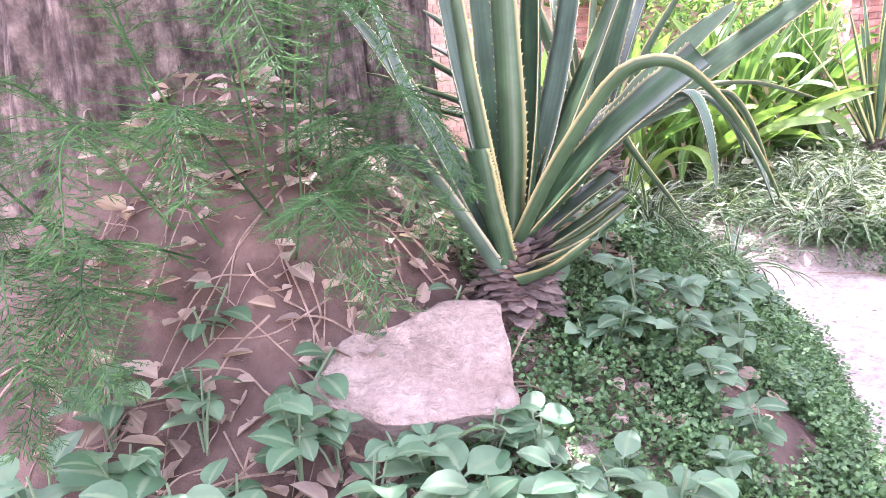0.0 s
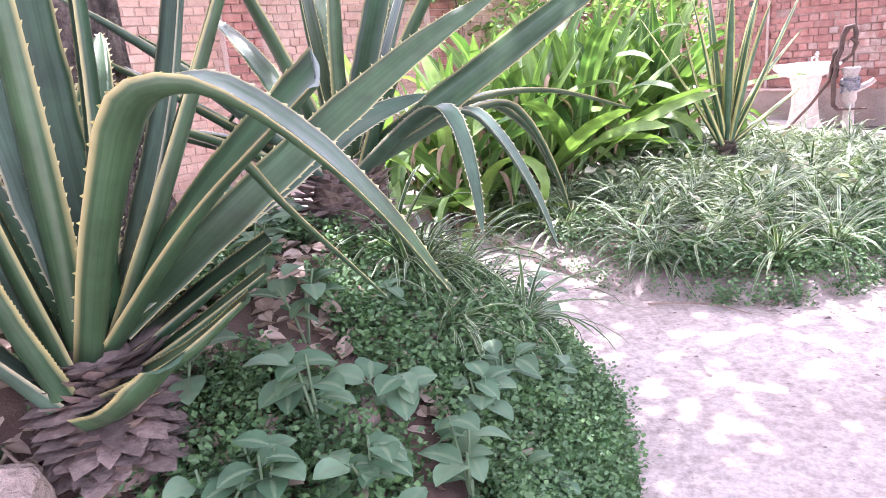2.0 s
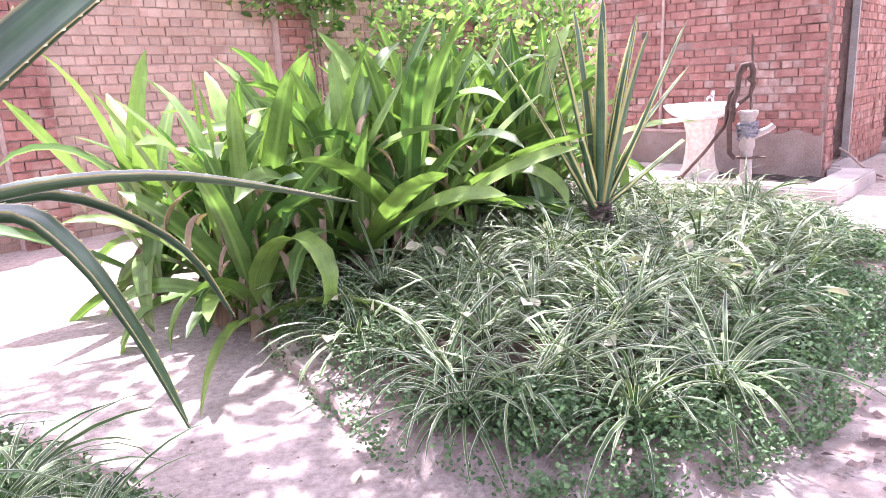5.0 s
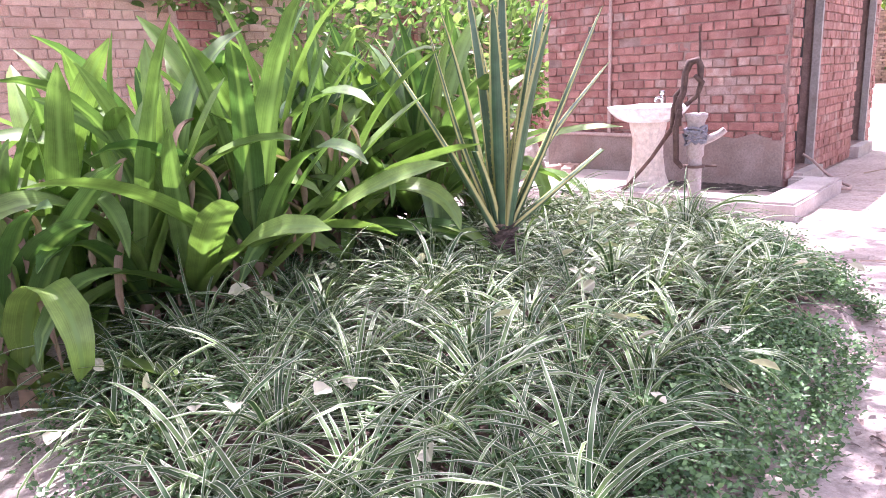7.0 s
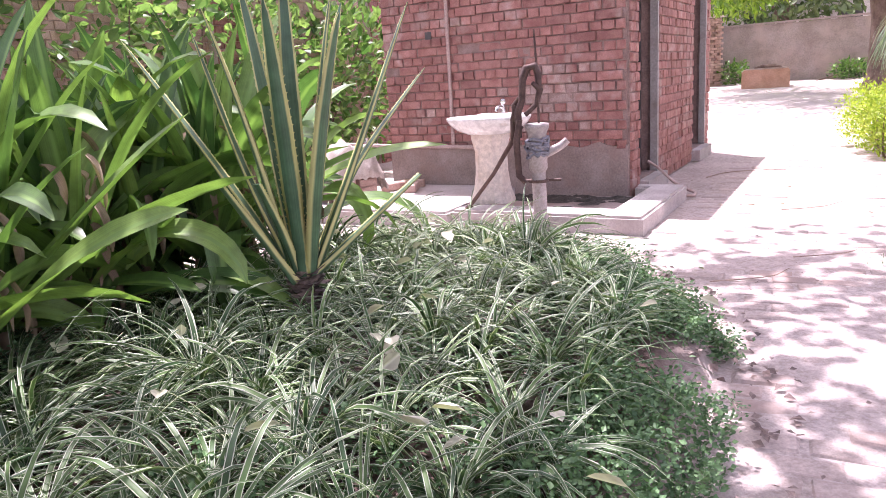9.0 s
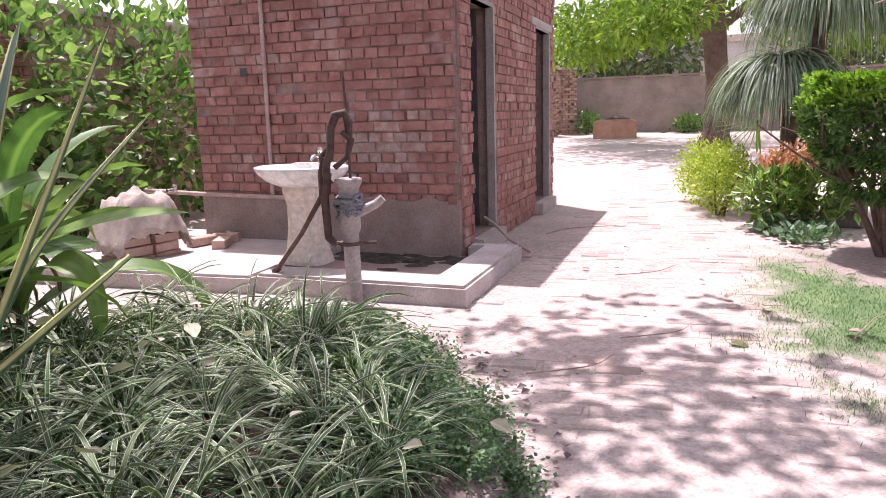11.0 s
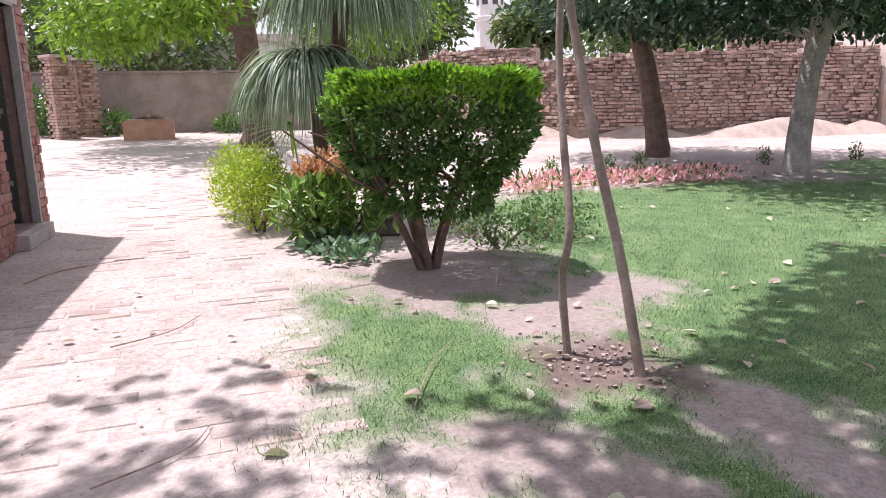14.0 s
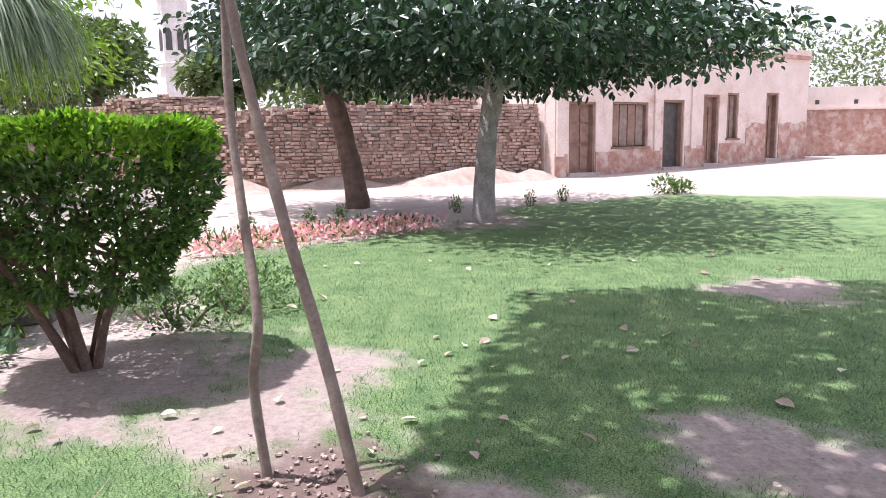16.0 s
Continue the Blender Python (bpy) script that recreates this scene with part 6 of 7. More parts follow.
fern = thing("asparagus_fern", "sprawling feathery asparagus fern at the foot of the tree", "fern", (0.45, 1.95, 0.6))
FO = np.array((0.45, 1.95, 0.6))
FERNS = [[(0.55, 2.1, 0.7), (0.62, 1.98, 1.15), (0.78, 1.85, 1.28), (0.9, 1.78, 1.1)], [(0.5, 2.1, 0.7), (0.5, 1.9, 1.2), (0.58, 1.72, 1.3), (0.68, 1.62, 1.12)],
         [(0.6, 2.1, 0.66), (0.75, 1.95, 0.92), (0.86, 1.82, 0.9), (0.95, 1.78, 0.74)], [(0.4, 2.0, 0.66), (0.3, 1.75, 1.0), (0.3, 1.55, 1.02), (0.34, 1.42, 0.85)],
         [(0.55, 2.0, 0.66), (0.65, 1.8, 0.85), (0.75, 1.66, 0.82), (0.84, 1.6, 0.66)], [(0.3, 2.0, 0.7), (0.1, 1.8, 1.1), (0.02, 1.6, 1.12), (0.0, 1.5, 0.9)],
         [(0.35, 2.0, 0.66), (0.25, 1.7, 0.8), (0.3, 1.5, 0.75), (0.38, 1.4, 0.6)], [(0.4, 2.1, 0.7), (0.2, 2.0, 1.25), (0.1, 1.85, 1.5), (0.05, 1.7, 1.45)],
         [(0.55, 2.2, 0.7), (0.7, 2.1, 1.25), (0.85, 2.0, 1.42), (0.98, 1.92, 1.3)], [(0.5, 2.1, 0.7), (0.42, 1.85, 1.0), (0.45, 1.68, 1.05), (0.5, 1.55, 0.9)],
         [(0.2, 2.0, 0.66), (0.05, 1.75, 0.85), (0.0, 1.55, 0.8), (0.05, 1.4, 0.6)], [(0.62, 2.15, 0.66), (0.78, 2.05, 1.02), (0.9, 1.98, 1.02), (1.0, 1.92, 0.82)],
         [(0.15, 1.9, 0.6), (0.1, 1.65, 0.8), (0.16, 1.5, 0.78), (0.22, 1.42, 0.62)], [(0.3, 1.9, 0.6), (0.24, 1.62, 0.72), (0.22, 1.5, 0.66), (0.2, 1.4, 0.5)], [(0.62, 2.2, 0.7), (0.66, 2.05, 0.98), (0.7, 1.95, 0.98), (0.76, 1.86, 0.84)],
         [(0.0, 2.0, 0.7), (-0.05, 1.75, 1.0), (0.05, 1.6, 1.05), (0.12, 1.5, 0.92)], [(0.45, 2.2, 0.7), (0.42, 2.05, 1.3), (0.5, 1.95, 1.5), (0.6, 1.85, 1.42)], [(0.55, 2.25, 0.8), (0.62, 2.2, 1.4), (0.7, 2.12, 1.6), (0.8, 2.05, 1.5)],
         [(0.3, 2.1, 0.7), (0.2, 1.95, 1.4), (0.25, 1.8, 1.65), (0.35, 1.65, 1.6)], [(0.5, 2.15, 0.7), (0.6, 2.05, 1.45), (0.72, 1.95, 1.68), (0.85, 1.85, 1.58)]]
for n, r in enumerate(FERNS):
    part("frond", fern_spray([np.array(q) - FO + (0, 0, 0.1) for q in r], 900 + n), FERN, fern)


# ---- rock, dry twigs, fallen leaves ----
def rock(name, outline, z0, thick, loc, rot, mat, label, seed):
    bm = bmesh.new()
    vs = [bm.verts.new((x, y, 0)) for x, y in outline]
    f = bm.faces.new(vs)
    ext = bmesh.ops.extrude_face_region(bm, geom=[f])
    for q in ext["geom"]:
        if isinstance(q, bmesh.types.BMVert):
            q.co.z = thick
    bmesh.ops.bevel(bm, geom=list(bm.edges), offset=0.012, segments=1, affect="EDGES")
    bmesh.ops.triangulate(bm, faces=list(bm.faces))
    for _ in range(4):
        long = [e for e in bm.edges if e.calc_length() > 0.035]
        bmesh.ops.subdivide_edges(bm, edges=long, cuts=1)
        bmesh.ops.triangulate(bm, faces=list(bm.faces))
    bm.normal_update()
    for q in bm.verts:
        p = q.co
        q.co = p + q.normal * (0.018 * noise.noise(p * 7 + Vector((seed, 0, 0))) + 0.008 * noise.noise(p * 22))
    bmesh.ops.recalc_face_normals(bm, faces=bm.faces)
    me = bpy.data.meshes.new(name)
    bm.to_mesh(me)
    bm.free()
    me.materials.append(mat)
    ob = new(name, me)
    ob.matrix_world = pose(*loc, *rot)
    return tagged(ob, label, "rock")


rock("rock", [(-0.25, -0.12), (-0.08, -0.2), (0.2, -0.17), (0.21, 0.02), (0.2, 0.18), (0.06, 0.18), (-0.07, 0.11), (-0.2, 0.05)], 0, 0.13, (0.85, 1.9, 0.44), (24, 4, 6), ROCK, "flat pitted pinkish rock set in the mound", 1)
rock("rock", [(-0.3, -0.15), (0.1, -0.2), (0.35, 0.0), (0.2, 0.2), (-0.2, 0.18)], 0, 0.3, (11.35, 7.5, -0.03), (0, 8, 30), ROCK_GREY, "dark grey boulder behind garden shrubs", 2)
rock("rock", [(-0.06, -0.04), (0.05, -0.05), (0.07, 0.03), (-0.03, 0.06)], 0, 0.06, (1.5, 2.38, 0.42), (10, 0, 20), ROCK, "small pinkish stone among the cover plants", 3)
rock("rock", [(-0.1, -0.03), (0.08, -0.05), (0.1, 0.03), (-0.06, 0.05)], 0, 0.05, (1.22, 1.82, 0.3), (10, 0, 70), ROCK, "small pinkish stone among weeds", 4)


def litter(name, label, spots, seed, mat, size, flat=0.5, big=True):
    rng = np.random.default_rng(seed)
    c = [(x, y, ground_z(x, y) + 0.006 + rng.random() * 0.025) for x, y in spots]
    th = rng.uniform(0, 6.283, len(c))
    a = np.c_[np.cos(th), np.sin(th), rng.normal(size=len(c)) * flat * 0.5]
    b = Build()
    leaves(b, c, a, rng.uniform(*size, len(c)), rng, 0.72, 0.2, big, 0.6)
    return solid(name, b, mat, label, "leaf litter", kind="stuff")


rng = np.random.default_rng(95)
spots = []
while len(spots) < 1150:
    x, y = rng.uniform(0.1, 2.1), rng.uniform(1.15, 4.4)
    if depth_in(MOUND, x, y) > 0.25 and (x < 1.75 or rng.random() < 0.25):
        spots.append((x, y))
spots += [(A2[0] + rng.normal() * 0.28, A2[1] - 0.25 + rng.normal() * 0.25) for _ in range(420)] + [(A1[0] + rng.normal() * 0.15, A1[1] + rng.normal() * 0.12) for _ in range(110)] + [(1.6 + rng.normal() * 0.16, 2.75 + rng.normal() * 0.2) for _ in range(160)]
litter("mound_litter", "dry curled brown leaves lying on the mound", spots, 96, DRY_LEAF, (0.03, 0.072))
spots = [(rng.uniform(2.4, 5.8), rng.uniform(4.2, 7.4)) for _ in range(80)]
spots = [(x, y) for x, y in spots if depth_in(BED, x, y) > 0]
c = [(x, y, ground_z(x, y) + rng.uniform(0.1, 0.24)) for x, y in spots]
b = Build()
leaves(b, c, np.c_[rng.normal(size=(len(c), 2)), rng.normal(size=len(c)) * 0.3], rng.uniform(0.05, 0.1, len(c)), rng, 0.7, 0.2, True)
solid("bed_litter", b, PALE_LEAF, "pale dead leaves caught in the variegated grass", "leaf litter", kind="stuff")

leaf_meshes = []
for i in range(4):
    b = Build()
    leaves(b, [(0, 0, 0)], [(1, 0, 0.05)], [0.1], np.random.default_rng(i), 0.72, 0.16, True, 0.3)
    leaf_meshes.append(b.mesh("fallen_leaf", PALE_LEAF if i % 2 else DRY_LEAF))
FALLEN = 130
k = 0
frng = np.random.default_rng(99)
while k < FALLEN:
    if k < 85:
        x, y = frng.uniform(7.3, 13.5), frng.uniform(1.0, 6.6)
    else:
        x, y = frng.uniform(2.4, 9.5), frng.uniform(2.6, 8.0)
    if depth_in(BED, x, y) > 0 or depth_in(MOUND, x, y) > 0:
        continue
    a, c2 = shed_inv(x, y)
    if a > -1.5 and c2 > -0.6:
        continue
    ob = new("fallen_leaf", leaf_meshes[int(frng.integers(4))])
    ob.matrix_world = pose(x, y, ground_z(x, y) + 0.016 + 0.006 * frng.random(), frng.normal() * 14, frng.normal() * 10, frng.uniform(0, 360)) @ Matrix.Scale(frng.uniform(0.55, 1.05) if k < 85 else frng.uniform(0.3, 0.7), 4)
    tagged(ob, "pale curled fallen leaf lying on the ground", "leaf", "fallen leaves")
    k += 1


def twig(route, r, label="thin dry twig lying on the earth"):
    b = Build()
    path = smooth_path(route, 12)
    b.tube(path - path[0], np.linspace(r, r * 0.5, 13), 5)
    solid("twig", b, TWIG, label, "twig", tuple(path[0]), group="twigs")


for r, q in ((0.005, [(2.75, 4.0, 0.015), (3.0, 3.9, 0.02), (3.12, 3.75, 0.015)]), (0.006, [(8.75, 8.9, 0.02), (9.1, 8.95, 0.03), (9.6, 8.8, 0.02)]),
             (0.004, [(7.9, 5.6, 0.02), (8.3, 5.7, 0.03), (8.7, 5.75, 0.02)]), (0.004, [(7.0, 6.3, 0.02), (7.3, 6.2, 0.02), (7.5, 6.25, 0.02)]),
             (0.004, [(6.3, 6.2, 0.02), (6.6, 6.1, 0.02), (6.8, 6.15, 0.02)]), (0.004, [(8.0, 7.3, 0.02), (8.3, 7.2, 0.02), (8.6, 7.25, 0.02)])):
    twig(q, r)
spots = []
rng = np.random.default_rng(44)
# roots and dry stems over the mound's bare flank
for i in range(80):
    x, y = rng.uniform(0.05, 0.85), rng.uniform(1.55, 2.5)
    a, ln = rng.normal() * 0.9 - 1.5, rng.uniform(0.12, 0.42)
    lift = rng.uniform(0.0, 0.1) if i % 3 == 0 else 0.0
    q = []
    for k in range(4):
        px, py = x + ln * k / 3 * math.cos(a) + rng.normal() * 0.015, y + ln * k / 3 * math.sin(a) + rng.normal() * 0.015
        q.append((px, py, ground_z(px, py) + 0.004 + lift * k / 3))
    twig(q, rng.uniform(0.0016, 0.004), "thin dry root lying over the mound's earth")
leaf_spots = [(rng.uniform(0.05, 0.95), rng.uniform(1.5, 2.75)) for _ in range(260)]
litter("flank_litter", "large pale dry leaves on the bare flank of the mound", leaf_spots, 46, DRY_LEAF, (0.05, 0.095), 0.9)
for i in range(260):
    s, t = rng.uniform(-5.5, 3), rng.uniform(-0.2, 2.1)
    w = PATH_O + PATH_DIR * s + PATH_LEFT * t
    if depth_in(BED, w.x, w.y) < 0:
        spots.append((w.x, w.y))
spots += [(rng.uniform(1.8, 5.2), rng.uniform(1.4, 4.6)) for _ in range(420)]
spots = [(x, y) for x, y in spots if depth_in(BED, x, y) < 0.05 and depth_in(MOUND, x, y) < 0]
litter("path_crumbs", "dark crumbs and leaf scraps scattered on the path", spots, 45, STEM_SCALES, (0.008, 0.026), 0.2, False)

spots = []
while len(spots) < 420:
    x, y = rng.uniform(3.2, 6.3), rng.uniform(3.6, 7.2)
    d = depth_in(BED, x, y)
    if -0.3 < d < 0.03 and x - 0.7 * y > -0.2 and rng.random() < 0.25 + 0.75 * (noise.noise((x * 3, y * 3, 5)) > 0):
        spots.append((x, y))
litter("bed_debris", "dark dry leaf scraps swept along the bed's edge", spots, 46, STEM_SCALES, (0.015, 0.05), 0.5, False)
trng = np.random.default_rng(47)
for i in range(26):
    x, y = trng.uniform(0.0, 1.2), trng.uniform(1.3, 2.5)
    a, ln = trng.uniform(0, 6.283), trng.uniform(0.15, 0.4)
    x1, y1 = x + ln * math.cos(a), y + ln * math.sin(a)
    twig([(x, y, ground_z(x, y) + 0.01), ((x + x1) / 2 + trng.normal() * 0.03, (y + y1) / 2, ground_z((x + x1) / 2, (y + y1) / 2) + trng.uniform(0.02, 0.14)), (x1, y1, ground_z(x1, y1) + 0.015)], trng.uniform(0.0015, 0.0035))

# bricks that edge the bed
edge_rng = np.random.default_rng(12)
edging = thing("bed_edging", "row of half-buried bricks edging the bed", "edging", (2.3, 5.35, 0))
for (x0, y0), (x1, y1) in (((2.27, 5.4), (2.66, 4.32)), ((4.25, 4.2), (4.6, 4.5))):
    ln, a = math.hypot(x1 - x0, y1 - y0), math.degrees(math.atan2(y1 - y0, x1 - x0))
    for i in range(int(ln / 0.24)):
        k = (i + 0.5) * 0.24 / ln
        b = Build()
        p, f = brick_points(0.225, 0.11, 0.075, edge_rng, 0.012)
        b.add(p, f + [(0, 3, 2, 1)])
        ob = part("brick", b, PATH_BRICK, edging)
        ob.matrix_local = pose(x0 + (x1 - x0) * k - 2.3, y0 + (y1 - y0) * k - 5.35, 0.03 + 0.01 * edge_rng.normal(), edge_rng.normal() * 4, edge_rng.normal() * 4, a + edge_rng.normal() * 5)

# ---- trees ----
def limb(b, p0, p1, r0, r1, bend, rng, n=7, sides=9):
    mid = (np.array(p0) + np.array(p1)) / 2 + rng.normal(size=3) * bend
    path = smooth_path([p0, mid, p1], n)
    b.tube(path, np.linspace(r0, r1, n + 1), sides, 0.12)
    return path


def crown_points(rng, n, centre, radii, shell=0.55, low=-1.0, lump=0.35, seed=0):
    """Points in an uneven lumpy crown, thicker towards its surface."""
    out = []
    while len(out) < n:
        v = unit_random(rng, 1)[0]
        if v[2] < low:
            continue
        k = shell + (1 - shell) * rng.random() ** 0.6
        q = 1 + lump * noise.noise(Vector(v * 2.2) + Vector((seed, 0, 0))) + 0.5 * lump * noise.noise(Vector(v * 6) + Vector((seed, 3, 0)))
        if noise.noise(Vector(v * 4.5) + Vector((seed, 9, 0))) < -0.33:
            continue
        out.append(np.array(centre) + v * np.array(radii) * k * q)
    return np.array(out)


def tree(name, label, base, trunk, limbs, clouds, bark, leaf_mat, leaf, seed, wide=0.5, big=False, droop=0.3, group=""):
    rng = np.random.default_rng(seed)
    t = thing(name, label, "tree", base, group=group)
    b = Build()
    path = smooth_path([p[:3] for p in trunk], 12)
    radii = np.interp(np.linspace(0, 1, 13), np.linspace(0, 1, len(trunk)), [p[3] for p in trunk])
    b.tube(path, radii, 16, 0.14)
    tr = part("trunk", b, bark, t, smooth=True)
    for q in limbs:
        lb = Build()
        limb(lb, q[0], q[1], q[2], q[3], 0.12, rng)
        part("limb", lb, bark, tr, smooth=True)
    b = Build()
    for n, c, r, shell, low in clouds:
        pts = crown_points(rng, n, c, r, shell, low, seed=seed % 17)
        ax = unit_random(rng, n) + (pts - np.array(c)) / np.max(r) * 0.8 - np.array([0, 0, droop])
        leaves(b, pts, ax, rng.uniform(leaf[0], leaf[1], n), rng, wide, 0.16, big)
    part("crown", b, leaf_mat, t)
    return t


# the shade tree whose trunks stand on the mound
def shade_tree():
    rng = np.random.default_rng(5)
    t = thing("shade_tree", "large many-stemmed shade tree with furrowed grey bark on the mound", "tree", (0.5, 2.85, 0.6))
    o = np.array((0.5, 2.85, 0.6))
    for route, radii in (([(0.66, 3.32, 0.4), (0.66, 3.35, 0.9), (0.68, 3.4, 1.8), (1.15, 3.7, 3.6), (2.0, 4.2, 5.0)], (0.36, 0.2, 0.17, 0.15, 0.1)),
                         ([(0.36, 3.05, 0.4), (0.36, 3.08, 0.9), (0.34, 3.12, 1.8), (0.3, 3.3, 3.4), (0.5, 3.5, 5.0)], (0.34, 0.24, 0.21, 0.16, 0.1)),
                         ([(-0.12, 2.62, 0.3), (-0.1, 2.64, 0.8), (-0.12, 2.7, 1.8), (-0.3, 3.0, 3.6), (-0.8, 3.6, 5.2)], (0.62, 0.48, 0.42, 0.3, 0.14))):
        path = smooth_path([np.array(q) - o for q in route], 26)
        b = Build()
        pts, faces, sides = [], [], 64
        rr = np.interp(np.linspace(0, 1, 27), np.linspace(0, 1, len(radii)), radii)
        for i, p in enumerate(path):
            for k in range(sides):
                a = 2 * math.pi * k / sides
                q = 1 + 0.13 * noise.noise((math.cos(a) * 3, math.sin(a) * 3, p[2] * 1.3)) + 0.07 * noise.noise((math.cos(a) * 8, math.sin(a) * 8, p[2] * 2.5))
                q += 0.05 * math.sin(a * 13 + 2.5 * noise.noise((a, p[2] * 1.5, 1))) + 0.03 * math.sin(a * 29 + p[2] * 3)
                q += max(0, 0.25 - i / 26) * 0.8 * max(0, math.sin(a * 3 + 1))
                pts.append((p[0] + rr[i] * q * math.cos(a), p[1] + rr[i] * q * math.sin(a), p[2]))
        for i in range(26):
            for k in range(sides):
                q, w = i * sides + k, i * sides + (k + 1) % sides
                faces.append((q, w, w + sides, q + sides))
        b.add(pts, faces)
        part("trunk", b, BARK, t, smooth=True)
    for end, start in (((5.0, 5.6, 5.6), (1.2, 3.4, 3.6)), ((7.5, 4.6, 5.8), (2.0, 4.2, 5.0)), ((4.0, 7.6, 5.8), (2.0, 4.2, 5.0)), ((-2.0, 5.5, 5.8), (-0.3, 3.0, 3.6)), ((4.5, 2.2, 5.6), (1.2, 3.4, 3.6)), ((9.0, 3.4, 6.0), (5.0, 5.6, 5.6)), ((6.0, 7.8, 5.8), (5.0, 5.6, 5.6))):
        b = Build()
        limb(b, np.array(start) - o, np.array(end) - o, 0.1, 0.04, 0.2, rng)
        part("limb", b, BARK, t, smooth=True)
    shade = [(-3, 0), (3, -1), (8, -1.0), (12.4, 0.6), (12.2, 3.9), (9.6, 4.2), (8.7, 5.0), (8.5, 6.6), (7.4, 7.4), (6.6, 7.3), (4.8, 7.6), (3.2, 6.9), (2.5, 5.7), (0.8, 5.4), (-3, 5.2)]
    c = []
    while len(c) < 20500:
        x, y, z = rng.uniform(-3, 12.5), rng.uniform(-1, 7.8), rng.uniform(5.2, 6.8)
        d = depth_in(shade, x, y)
        if d < 0:
            continue
        g = 0.6 * noise.noise((x * 1.1, y * 1.1, 20)) + 0.75 * noise.noise((x * 3.2 + y, y * 4.4 - x, 21)) + 0.6 * noise.noise((x * 8, y * 8, 22))
        thin = (0.16 if x + y > 11.6 else -0.02) if x + y > 8.4 else -0.55
        if (x > 7.2 and y < 4.75) or (x < 1.6 and y < 4):
            thin = -0.75
        if 1.9 < x < 5 and 1 < y < 4.4:
            thin = -0.42
        if g < thin - 0.25 * min(1, d):
            continue
        k = z - 0.2
        c.append((x - 0.07 * k * 0.344, y + 0.344 * k, z))
    # the thickest parts of the crown
    dense = [[(6.6, 0.4), (12.2, 0.6), (12.0, 3.7), (10.3, 4.35), (9.2, 4.7), (8.4, 4.85), (7.4, 5.0), (6.5, 4.2)], [(1.4, 0.6), (3.6, 0.8), (4.4, 2.6), (3.2, 4.3), (2.2, 4.6)], [(-1.5, 0.5), (1.6, 0.6), (1.6, 3.6), (-1.5, 3.6)], [(3.0, 3.8), (5.6, 3.9), (6.2, 4.9), (5.9, 5.9), (4.6, 5.7)],
             [(6.6, 6.3), (7.4, 6.3), (7.6, 7.2), (6.9, 7.4), (6.4, 6.9)]]
    for poly, many in zip(dense, (8000, 1800, 1500, 300, 170)):
        k = 0
        while k < many:
            x, y, z = rng.uniform(-1.5, 12.2), rng.uniform(0.4, 6.5), rng.uniform(5.2, 6.8)
            if depth_in(poly, x, y) > 0 and noise.noise((x * 3.5, y * 3.5, 23)) > -0.45:
                c.append((x - 0.07 * (z - 0.2) * 0.344, y + 0.344 * (z - 0.2), z))
                k += 1
    c = np.array(c) - o
    ax = unit_random(rng, len(c))
    ax[:, 2] *= 0.3
    b = Build()
    leaves(b, c, ax, rng.uniform(0.09, 0.15, len(c)), rng, 0.66, 0.12, True, 0.5)
    part("crown", b, FIG, t)


shade_tree()

T2 = (17.0, 3.62)
tree("lawn_tree", "clipped broad-leaved tree with a limewashed trunk on the lawn", (*T2, rise(*T2) - 0.02),
     [(0, 0, -0.1, 0.24), (-0.02, 0.0, 0.25, 0.17), (0.0, -0.05, 1.2, 0.145), (0.02, -0.16, 2.0, 0.15), (0, -0.2, 2.6, 0.12)],
     [((0, -0.15, 1.95), (0.4, 1.6, 2.5), 0.07, 0.03), ((0, -0.15, 2.0), (-0.2, -1.9, 2.45), 0.07, 0.03), ((0, -0.15, 2.1), (-1.2, 0.3, 2.7), 0.07, 0.03), ((0, -0.15, 2.1), (0.9, -1.0, 2.8), 0.06, 0.03)],
     [(12000, (0.2, -0.4, 2.62), (3.6, 3.9, 0.62), 0.25, -1.0), (5000, (0.2, -0.4, 3.2), (3.3, 3.5, 1.0), 0.5, -0.2)], BARK_WHITE, FIG, (0.1, 0.17), 41, 0.62, True, 0.7, "lawn trees")
T1 = (19.1, 5.78)
tree("lawn_tree", "clipped broad-leaved tree with a brown trunk beside the lawn", (*T1, rise(*T1) - 0.02),
     [(0, 0, -0.1, 0.27), (-0.02, 0, 0.3, 0.2), (-0.02, 0.2, 1.4, 0.17), (-0.05, 0.5, 2.5, 0.15)],
     [((0, 0.2, 2.2), (-0.6, 1.3, 3.0), 0.07, 0.03), ((0, 0.2, 2.2), (0.4, -1.0, 3.0), 0.07, 0.03)],
     [(6600, (-0.2, 0.3, 3.05), (2.2, 2.3, 0.85), 0.3, -1.0)], BARK_BROWN, FIG, (0.1, 0.17), 42, 0.62, True, 0.7, "lawn trees")
NT = (19.2, 14.8)
